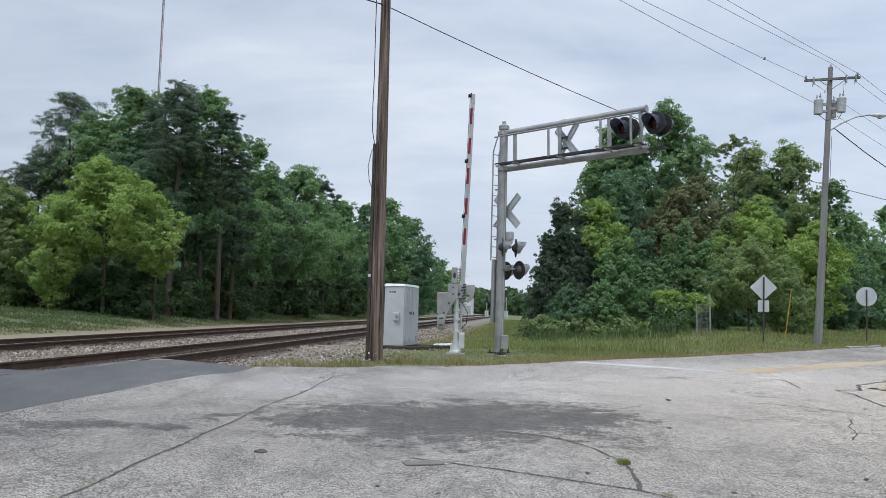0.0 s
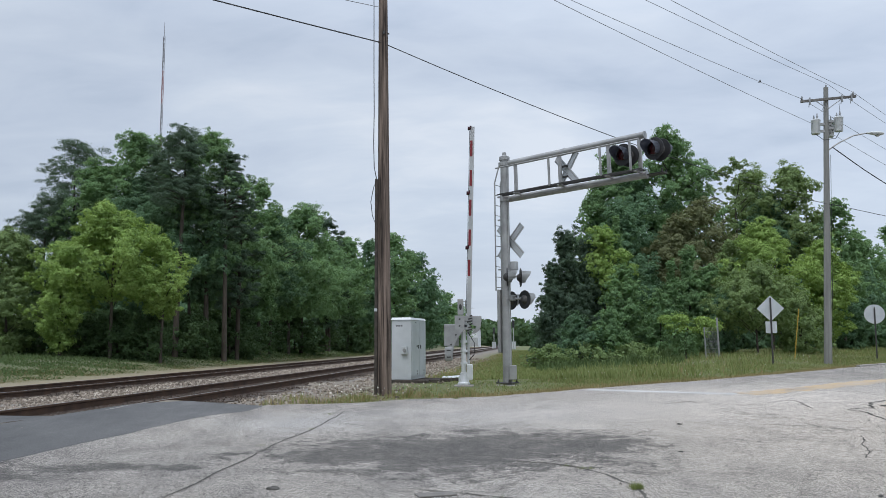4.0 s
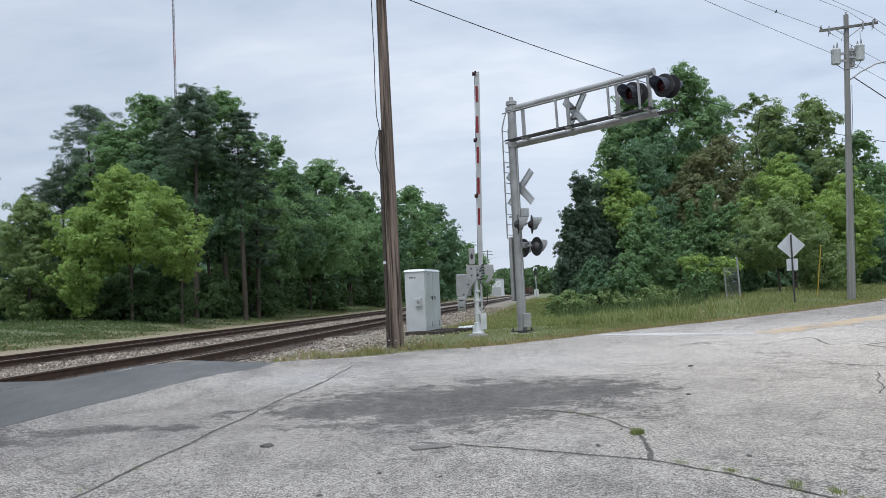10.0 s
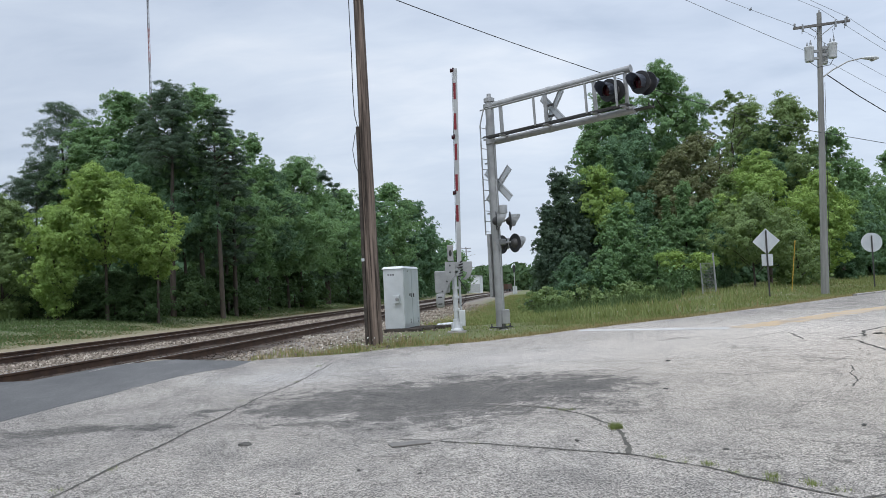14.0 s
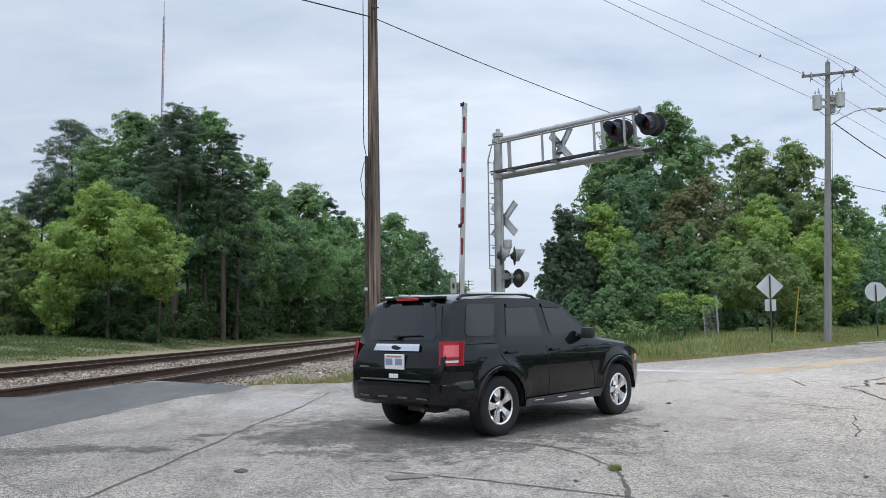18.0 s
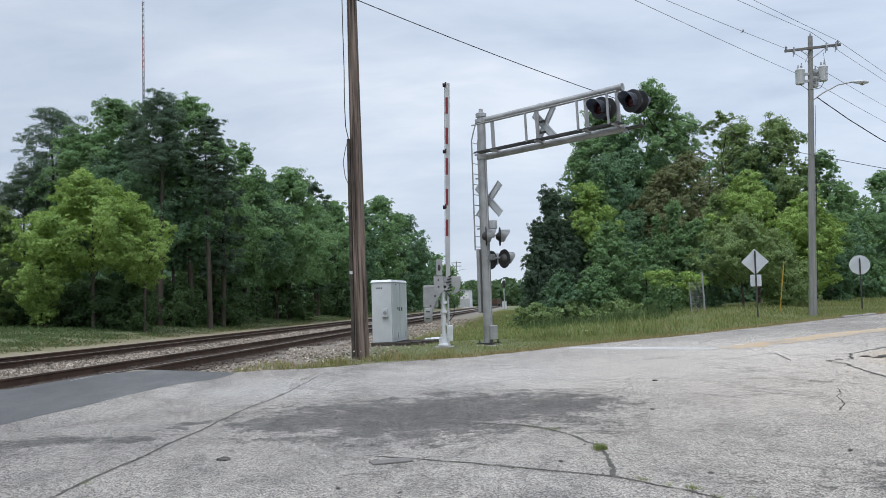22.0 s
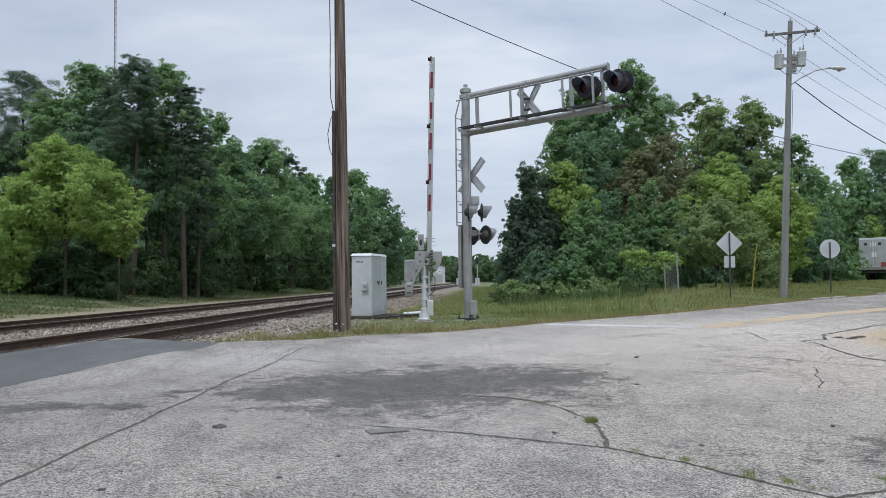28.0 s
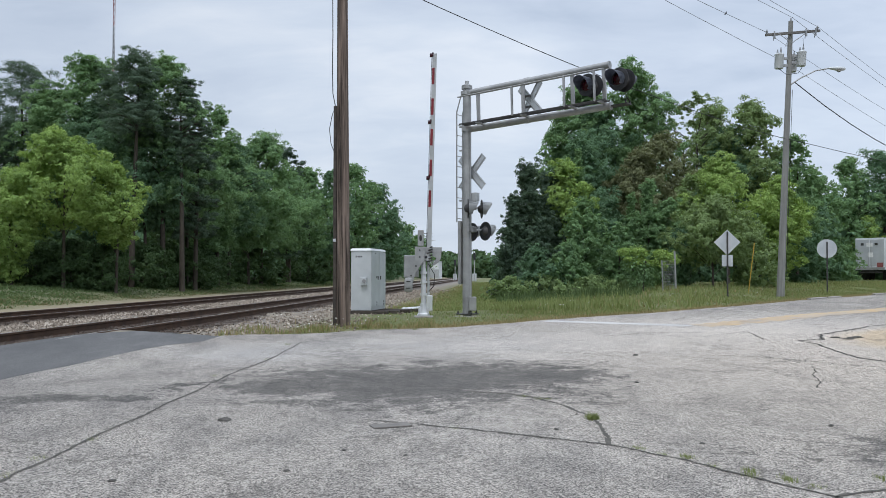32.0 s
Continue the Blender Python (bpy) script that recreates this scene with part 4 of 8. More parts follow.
    box(bm, (-0.185, -0.05, 1.76), (0.10, 0.15, 1.75), 0.02)
    part("cable_trough", bm, M_GALV, g, "upright grey cable trough")
    bm = B()
    rod(bm, (0.13, -0.04, 0.3), (0.13, -0.04, 5.3), 0.012, seg=6)
    part("conduit", bm, M_GREY, g)
    # blades and lamps
    face = 57.0   # the lamps look down the road, away from the tracks
    fixed = set(g.children_recursive)
    crossbuck(g, (1.98, 0.12, (up + low) / 2 + 0.02), 90 - 20)
    arm_parts |= set(g.children_recursive) - fixed
    crossbuck(g, (0.05, 0.16, 4.26 - z0), 90 - 6)
    fixed = set(g.children_recursive)
    for z in (5.62 - z0 + 0.45, 5.62 - z0 + 0.16):
        bm = B()
        box(bm, (1.91, 0.06, z), (0.26, 0.05, 0.05))
        part("blade_clamp", bm, M_DARKSTEEL, g)
    arm_parts |= set(g.children_recursive) - fixed

    def wl(dx, dy):
        c, s = math.cos(radians(-ARM_TURN)), math.sin(radians(-ARM_TURN))
        return dx * c - dy * s, dx * s + dy * c

    for (dx, dy), z, facing in (((0.40, -0.06), 3.22, 4), ((0.02, -0.32), 3.22, 0), ((0.50, -0.08), 2.61, 35), ((0.16, 0.40), 2.61, 35)):
        light_unit(g, (*wl(dx, dy), z - z0), facing - ARM_TURN, 0.255, 0.26)
    for z in (3.26, 2.64):
        bm = B()
        rod(bm, (*wl(0.05, -0.02), z - z0), (*wl(0.44, -0.04), z - z0), 0.028, seg=10)
        rod(bm, (*wl(0.02, -0.05), z - z0), (*wl(0.02, -0.25), z - z0), 0.028, seg=10)
        part("lamp_bracket", bm, M_GALV, g, "", True)
        bm = B()
        box(bm, (*wl(0.12, -0.03), z - z0 + 0.02), (0.22, 0.2, 0.16), 0.02)
        part("lamp_junction_box", bm, M_GALV, g, "grey lamp junction box")
    bm = B()
    box(bm, (*wl(0.22, 0.0), 3.56 - z0), (0.2, 0.16, 0.24), 0.02)
    part("bell_box", bm, M_GREY, g, "grey box on the mast")
    fixed = set(g.children_recursive)
    for x in (3.78, 4.62):
        light_unit(g, (x + 0.04, -0.24, (up + low) / 2 + 0.05), -136 - ARM_TURN, 0.275, 0.36)
        light_unit(g, (x + 0.12, -0.04, (up + low) / 2 + 0.04), 44 - ARM_TURN, 0.275, 0.30)
        bm = B()
        rod(bm, (x, -0.2, (up + low) / 2 + 0.1), (x + 0.06, 0.2, (up + low) / 2 + 0.08), 0.03, seg=10)
        rod(bm, (x - 0.25, -0.05, (up + low) / 2 + 0.1), (x + 0.06, -0.05, (up + low) / 2 + 0.1), 0.026, seg=8)
        part("lamp_bracket", bm, M_GALV, g, "", True)
    arm_parts |= set(g.children_recursive) - fixed
    rise = Matrix.Translation((0, 0, low)) @ Matrix.Rotation(radians(-1.6), 4, "Y") @ Matrix.Translation((0, 0, -low))
    for ob in arm_parts:   # the arm rises a little towards its end
        ob.data.transform(rise)
    return g, z0, up, low


GATE = (-0.53, 21.8)


def build_gate():
    z0 = land(*GATE)
    g = thing("crossing_gate", pose(GATE[0], GATE[1], z0, 0, 0, 0), "aluminium crossing gate mechanism with raised red and white arm", "crossing gate")
    bm = B()
    box(bm, (0, 0, -0.03), (0.52, 0.52, 0.14), 0.02)
    part("footing", bm, M_CONCRETE, g, "low concrete footing")
    bm = B()
    lathe(bm, [(0.17, 0.05), (0.17, 0.09), (0.13, 0.12), (0.10, 0.28), (0.10, 0.36), (0.085, 0.37)], 16)
    for k in range(4):
        a = radians(45 + 90 * k)
        box(bm, (0.13 * math.cos(a), 0.13 * math.sin(a), 0.19), (0.12, 0.02, 0.16), 0, Matrix.Rotation(a, 4, "Z"))
    part("pinnacle_base", bm, M_ALU, g, "bright cast aluminium base", True)
    bm = B()
    rod(bm, (0, 0, 0.3), (0, 0, 1.85), 0.066, seg=18)
    part("post", bm, M_ALU, g, "bright aluminium post", True)
    for z in (0.62, 0.95, 1.2, 1.62):
        bm = B()
        rod(bm, (0, 0, z - 0.035), (0, 0, z + 0.035), 0.085, seg=16)
        box(bm, (0.06, -0.06, z), (0.08, 0.06, 0.06))
        part("band_clamp", bm, M_ALU, g)
    bm = B()
    box(bm, (0.16, 0.0, 0.38), (0.16, 0.2, 0.42), 0.02)
    part("terminal_box", bm, M_ALU, g, "small aluminium terminal box")
    bm = B()
    rod(bm, (0.13, 0.02, 0.5), (0.13, 0.02, 1.5), 0.035, seg=10)
    part("conduit", bm, M_GREY, g, "", True)
    # counterweight arm: a bent plate hanging to the track side with two weights
    def plate(pts, y, thick=0.05):
        bm = B()
        prism(bm, [(px, pz) for px, pz in pts], -thick / 2, thick / 2)
        bmesh.ops.rotate(bm, cent=(0, 0, 0), matrix=Matrix.Rotation(radians(90), 3, "X"), verts=bm.verts)
        bmesh.ops.translate(bm, vec=(0, y, 0), verts=bm.verts)
        return bm

    bm = plate([(-0.23, 1.90), (0.03, 1.90), (0.03, 1.52), (-0.05, 1.43), (-0.17, 1.27), (-0.25, 1.08), (-0.28, 0.92), (-0.42, 0.92), (-0.41, 1.10), (-0.33, 1.33), (-0.23, 1.50)], -0.17, 0.06)
    arm = part("counterweight_arm", bm, M_GALV, g, "bent grey counterweight arm")
    bm = B()
    box(bm, (-0.33, -0.05, 1.37), (0.40, 0.10, 0.60), 0.03)
    part("counterweight", bm, M_GALV, arm, "grey slab counterweight")
    bm = B()
    box(bm, (-0.395, -0.24, 0.875), (0.22, 0.15, 0.39), 0.07)
    wt = part("counterweight", bm, M_GALV, arm, "rounded grey counterweight with slots", True)
    for z in (0.79, 0.97):
        bm = B()
        box(bm, (-0.395, -0.318, z), (0.11, 0.012, 0.03), 0.005)
        part("slot", bm, M_DARKSTEEL, wt)
    for x, z in ((-0.10, 1.8), (-0.10, 1.62), (-0.2, 1.38), (-0.33, 1.12)):
        bm = B()
        rod(bm, (x, -0.2, z), (x, -0.22, z), 0.025, seg=6)
        part("bolt", bm, M_DARKSTEEL, arm)
    bm = B()
    box(bm, (0.25, -0.02, 1.81), (0.48, 0.14, 0.16), 0.015)
    part("pivot_beam", bm, M_GALV, g, "grey pivot beam")
    bm = B()
    box(bm, (0.06, 0.02, 1.62), (0.26, 0.22, 0.22), 0.02)
    part("mechanism_case", bm, M_GREY, g, "grey gate mechanism case")
    bm = B()
    box(bm, (-0.075, -0.06, 2.135), (0.16, 0.14, 0.43), 0.02)
    case = part("upper_case", bm, M_GALV, g, "small upright case with an oval window")
    bm = B()
    lathe(bm, [(0.001, -0.138), (0.04, -0.14), (0.045, -0.12)], 18, "Y")
    bmesh.ops.scale(bm, vec=(0.9, 1, 2.0), verts=bm.verts)
    bmesh.ops.translate(bm, vec=(-0.075, 0, 2.13), verts=bm.verts)
    part("oval_window", bm, M_DARKSTEEL, case)
    bm = plate([(0.22, 1.74), (0.48, 1.74), (0.47, 1.60), (0.41, 1.48), (0.31, 1.41), (0.20, 1.41), (0.29, 1.49), (0.35, 1.60), (0.22, 1.65)], -0.06, 0.07)
    part("conversion_bracket", bm, M_GALV, g, "curved grey bracket")
    for k in range(6):
        bm = B()
        rod(bm, (0.10 + 0.035 * (k % 3), -0.12, 1.5 + 0.075 * k), (0.24, -0.16 + 0.03 * (k % 2), 1.53 + 0.075 * k), 0.018, seg=8)
        part("link_bolt", bm, M_DARKSTEEL, g)
    # the raised arm, striped red on bare metal
    tip, foot = Vector((0.30, 0.0, 7.43 - z0)), Vector((0.15, 0.0, 1.85))
    ax = tip - foot
    q = Matrix.Rotation(math.atan2(ax.x, ax.z), 4, "Y")
    L = ax.length
    bm = B()
    box(bm, (0, 0, L / 2), (0.12, 0.03, L), 0.006)
    bmesh.ops.transform(bm, matrix=Matrix.Translation(foot) @ q, verts=bm.verts)
    ga = part("gate_arm", bm, M_GREY, g, "long slim aluminium gate arm standing upright")
    for z0_, z1_ in [(L - 0.85 - 0.835 * k, L - 0.40 - 0.835 * k) for k in range(5)]:
        bm = B()
        box(bm, (-0.022, -0.016, (z0_ + z1_) / 2), (0.07, 0.006, z1_ - z0_))
        bmesh.ops.transform(bm, matrix=Matrix.Translation(foot) @ q, verts=bm.verts)
        part("red_stripe", bm, M_RED, ga, "red reflective stripe")
    for z in (L - 3.41, L - 1.89, L - 0.06):
        bm = B()
        rod(bm, (-0.13, -0.02, z), (-0.05, -0.02, z), 0.055, 0.05, 14)
        rod(bm, (-0.05, 0.0, z - 0.03), (-0.05, 0.0, z + 0.08), 0.025, seg=8)
        bmesh.ops.transform(bm, matrix=Matrix.Translation(foot) @ q, verts=bm.verts)
        part("arm_lamp", bm, M_REDLENS, ga, "small red lamp on the gate arm", True)
    bm = B()
    pipe(bm, [Matrix.Translation(foot) @ q @ Vector((-0.075, -0.01 - 0.01 * (k % 2), k * L / 14)) for k in range(15)], 0.008, 5)
    part("lamp_cable", bm, M_WIRE, ga)
    bm = B()
    pipe(bm, [(0.12, -0.1, 1.45), (0.30, -0.18, 1.15), (0.28, -0.15, 0.85), (0.14, -0.05, 0.7)], 0.012, 6)
    part("cable_loop", bm, M_WIRE, g)
    return g


def build_cabinet():
    """Local x across the narrow front, y along the deep side with the doors."""
    p = (-2.17, 24.25)
    ang = math.degrees(math.atan2(26.0 - 24.3, -1.83 + 2.17)) - 90
    z0 = 0.34
    w, d, h = 0.62, 1.62, 1.82
    g = thing("signal_cabinet", pose(p[0], p[1], z0, 0, 0, ang), "grey aluminium signal cabinet with two side doors on a timber base", "cabinet")
    bm = B()
    box(bm, (-w / 2, d / 2, h / 2), (w, d, h), 0.012)
    part("cabinet_body", bm, M_CABINET, g)
    bm = B()
    prism(bm, [(-w - 0.03, -0.03), (0.03, -0.03), (0.03, d + 0.03), (-w - 0.03, d + 0.03)], h - 0.02, h + 0.05)
    for v in bm.verts:
        if v.co.z > h + 0.03:
            v.co.x += 0.05 if v.co.x < -w / 2 else -0.05
            v.co.y += 0.05 if v.co.y < d / 2 else -0.05
    part("roof", bm, M_CABINET, g, "low hipped aluminium roof")
    for y0 in (0.05, 0.83):
        bm = B()
        box(bm, (0.012, y0 + 0.37, h / 2 + 0.02), (0.03, 0.73, h - 0.16), 0.008)
        door = part("door", bm, M_CABINET, g, "grey aluminium side door")
        bm = B()
        box(bm, (0.035, y0 + (0.62 if y0 < 0.5 else 0.12), 0.98), (0.025, 0.05, 0.11), 0.006)
        part("latch", bm, M_DARKSTEEL, door)
        for z in (0.12, 0.2):
            bm = B()
            box(bm, (0.034, y0 + 0.5, z + 0.04), (0.012, 0.03, 0.05))
            part("hinge", bm, M_DARKSTEEL, door)
    for y, z in ((0.55, 1.0), (0.4, 1.72)):
        bm = B()
        box(bm, (0.03, y, z), (0.012, 0.07, 0.07 if z < 1.5 else 0.03))
        part("hasp", bm, M_DARKSTEEL, g)
    bm = B()
    box(bm, (-0.21, -0.05, 0.88), (0.19, 0.1, 0.25), 0.015)
    mb = part("meter_box", bm, M_CABINET, g, "small grey box on the cabinet's front")
    bm = B()
    rod(bm, (-0.18, -0.105, 0.88), (-0.18, -0.12, 0.88), 0.055, seg=16)
    part("cover", bm, M_GALV, mb)
    bm = B()
    rod(bm, (-0.25, -0.05, 0.7), (-0.25, -0.05, 0.78), 0.02, seg=8)
    part("conduit", bm, M_GREY, mb)
    for k in range(3):
        bm = B()
        box(bm, (-w + 0.17 + 0.075 * k, -0.003, 1.62), (0.055, 0.004, 0.05))
        part("print_bar", bm, M_BAR, g, "dark stencilled marks")
    base = thing("timber_base", pose(p[0], p[1], 0, 0, 0, ang), "dark weathered timbers under the signal cabinet", "timber base")
    for k, y in enumerate((-0.02, 0.5, 1.1, 1.7)):
        bm = B()
        box(bm, (-0.05 + 0.1 * k, y, 0.28), (1.15 + 0.25 * k, 0.22, 0.1), 0.01)
        part("beam", bm, M_PLANKS, base)
    for x in (-0.5, 0.15):
        bm = B()
        box(bm, (x, 0.85, 0.20), (0.2, 2.0, 0.12), 0.01)
        part("beam", bm, M_PLANKS, base)
    sl = thing("concrete_slab", pose(-0.95, 26.6, 0.30, 4, -3, 12), "pale broken concrete slab lying in the grass", "slab")
    bm = B()
    prism(bm, [(-0.5, -0.25), (0.3, -0.3), (0.5, -0.05), (0.4, 0.25), (-0.35, 0.3)], -0.05, 0.035, 0.015)
    part("slab", bm, M_ALU, sl)


def build_wood_pole():
    p = (-2.35, 19.05)
    z0 = land(*p)
    g = thing("wooden_pole", pose(p[0], p[1], z0 - 0.3, 0, 0, 0), "weathered brown wooden utility pole, cracked along the grain", "utility pole")
    bm = B()
    n, hs = 18, [0, 0.3, 1.5, 3, 4.5, 6, 7.5, 9, 10.5, 11.6]
    rings = []
    for h in hs:
        r = 0.172 - 0.0062 * h
        rings.append([bm.verts.new((-0.006 * h + r * math.cos(2 * math.pi * k / n) * (1 + 0.04 * noise.noise((k * 1.7, h * 0.3, 1))), r * math.sin(2 * math.pi * k / n), h)) for k in range(n)])
    for a, b in zip(rings, rings[1:]):
        for k in range(n):
            bm.faces.new((a[k], a[(k + 1) % n], b[(k + 1) % n], b[k]))
    bm.faces.new(rings[-1])
    part("pole", bm, M_POLE, g, "", True)
    bm = B()
    box(bm, (-0.20, -0.06, 2.85), (0.075, 0.06, 5.3), 0.012)
    part("conduit_guard", bm, M_PLANKS, g, "dark cable guard strip on the pole")
    bm = B()
    box(bm, (-0.205, -0.1, 2.32), (0.07, 0.02, 0.07))
    part("tag", bm, M_SIGNBACK, g)
    bm = B()
    pipe(bm, [(-0.19, -0.06, 5.5), (-0.27, -0.06, 5.3), (-0.34, -0.05, 4.95), (-0.30, -0.05, 4.6), (-0.23, -0.05, 4.42), (-0.18, -0.05, 4.45)], 0.009, 6)
    part("cable_loop", bm, M_WIRE, g, "loose black cable loop")
    bm = B()
    pipe(bm, [(-0.20, -0.06, 5.5), (-0.26, -0.06, 5.8), (-0.275, -0.06, 6.4), (-0.265, -0.06, 7.2), (-0.275, -0.06, 8.2), (-0.28, -0.05, 9.6), (-0.29, -0.05, 11.2)], 0.011, 6)
    part("riser_cable", bm, M_WIRE, g, "thin black riser cable")
    for z in (9.18, 10.6, 10.9):
        bm = B()
        rod(bm, (-0.16, -0.03, z), (0.1, -0.03, z), 0.02, seg=8)
        box(bm, (-0.02, -0.12, z), (0.06, 0.04, 0.08))
        part("wire_clamp", bm, M_DARKSTEEL, g)
    return Vector((p[0], p[1], z0 - 0.3))


def build_utility_pole():
    p = (14.37, 34.5)
    z0 = land(*p)
    lean = 2.95
    g = thing("utility_pole", pose(p[0], p[1], z0, 0, lean, 0), "grey wooden utility pole with crossarm, transformers and a street lamp", "utility pole")
    H = 12.35 - z0
    bm = B()
    rod(bm, (0, 0, -0.3), (0, 0, H), 0.165, 0.095, 16)
    part("pole", bm, M_POLE2, g, "", True)
    bm = B()
    rod(bm, (0, 0, H), (0, 0, H + 0.12), 0.04, 0.03, 8)
    part("top_insulator", bm, M_GREYPOT, g)
    arm_z = H - 0.56
    bm = B()
    box(bm, (0.03, -0.16, arm_z), (2.35, 0.09, 0.105), 0.01)
    bmesh.ops.rotate(bm, cent=(0, -0.16, arm_z), matrix=Matrix.Rotation(radians(-7.5), 3, "Y"), verts=bm.verts)
    arm = part("crossarm", bm, M_ARMWOOD, g, "weathered wooden crossarm")
    for s in (-1, 1):
        bm = B()
        rod(bm, (s * 0.62, -0.2, arm_z + s * 0.04), (0, -0.18, arm_z - 0.45), 0.018, seg=6)
        part("arm_brace", bm, M_GALV, arm)
    for x in (-1.08, 1.08):
        bm = B()
        zz = arm_z + x * 0.13
        lathe(bm, [(0.02, 0), (0.05, 0.04), (0.03, 0.07), (0.055, 0.1), (0.03, 0.13), (0.02, 0.17)], 10, at=(x, -0.16, zz + 0.06))
        part("insulator", bm, M_GREYPOT, arm, "grey porcelain insulator", True)
    for x in (-0.8, 0.55, 0.95):
        bm = B()
        zz = arm_z + x * 0.13
        rod(bm, (x, -0.28, zz + 0.1), (x + 0.02, -0.3, zz - 0.22), 0.035, seg=8)
        rod(bm, (x, -0.24, zz - 0.05), (x, -0.2, zz - 0.3), 0.015, seg=6)
        part("fuse_cutout", bm, M_GREYPOT, arm, "hanging fuse cutout")
    for x, y, z in ((-0.46, -0.05, H - 1.80), (0.48, -0.1, H - 1.66), (0.26, 0.3, H - 1.82)):
        bm = B()
        lathe(bm, [(0.001, -0.30), (0.165, -0.30), (0.18, -0.27), (0.185, 0.26), (0.20, 0.28), (0.20, 0.31), (0.14, 0.36), (0.001, 0.37)], 20, at=(x, y, z))
        tr = part("transformer", bm, M_TRAFO, g, "pale grey transformer can", True)
        bm = B()
        lathe(bm, [(0.03, 0.36), (0.05, 0.40), (0.035, 0.44), (0.05, 0.48), (0.03, 0.52), (0.02, 0.62)], 10, at=(x + 0.06, y, z))
        lathe(bm, [(0.03, 0.36), (0.045, 0.40), (0.03, 0.44), (0.02, 0.52)], 10, at=(x - 0.08, y, z))
        part("bushing", bm, M_GREYPOT, tr, "", True)
        bm = B()
        box(bm, (x * 0.55, y * 0.5, z + 0.15), (abs(x) * 0.7 + 0.05, 0.08, 0.1))
        box(bm, (x * 0.55, y * 0.5, z - 0.15), (abs(x) * 0.7 + 0.05, 0.08, 0.1))
        part("hanger", bm, M_GALV, tr)
    bm = B()
    pipe(bm, [(0.1, 0, H - 2.75), (0.5, -0.05, H - 2.45), (1.1, -0.1, H - 2.12), (1.75, -0.15, H - 1.98)], 0.03, 8)
    lamp = part("lamp_arm", bm, M_GALV, g, "curved metal lamp arm", True)
    bm = B()
    lathe(bm, [(0.001, -0.38), (0.06, -0.36), (0.10, -0.22), (0.15, 0.0), (0.15, 0.18), (0.09, 0.32), (0.001, 0.34)], 14, "X")
    bmesh.ops.scale(bm, vec=(1, 1, 0.6), verts=bm.verts)
    bmesh.ops.translate(bm, vec=(2.0, -0.15, H - 2.0), verts=bm.verts)
    part("lamp_head", bm, M_TRAFO, lamp, "grey street lamp head", True)
    bm = B()
    lathe(bm, [(0.12, 0.0), (0.10, -0.06), (0.05, -0.1), (0.001, -0.11)], 14, at=(2.08, -0.15, H - 2.04))
    part("lamp_glass", bm, glass("lamp_glass", (0.6, 0.6, 0.56), 0.2, 0.5), lamp, "", True)
    bm = B()
    pipe(bm, [(-0.3, -0.25, arm_z - 0.2), (-0.2, -0.3, H - 0.9), (-0.3, -0.2, H - 1.2)], 0.008, 5)
    pipe(bm, [(0.5, -0.3, arm_z - 0.2), (0.42, -0.3, H - 0.8), (0.5, -0.2, H - 1.1)], 0.008, 5)
    pipe(bm, [(-0.5, -0.1, H - 2.1), (-0.2, -0.25, H - 2.4), (0.3, -0.25, H - 2.3), (0.5, -0.15, H - 2.0)], 0.014, 5)
    pipe(bm, [(0.16, -0.12, 1.0), (0.13, -0.12, H - 3)], 0.01, 5)
    part("jumper_wires", bm, M_WIRE, g, "thin black jumper wires")
    return g, arm_z, H, p, z0, lean


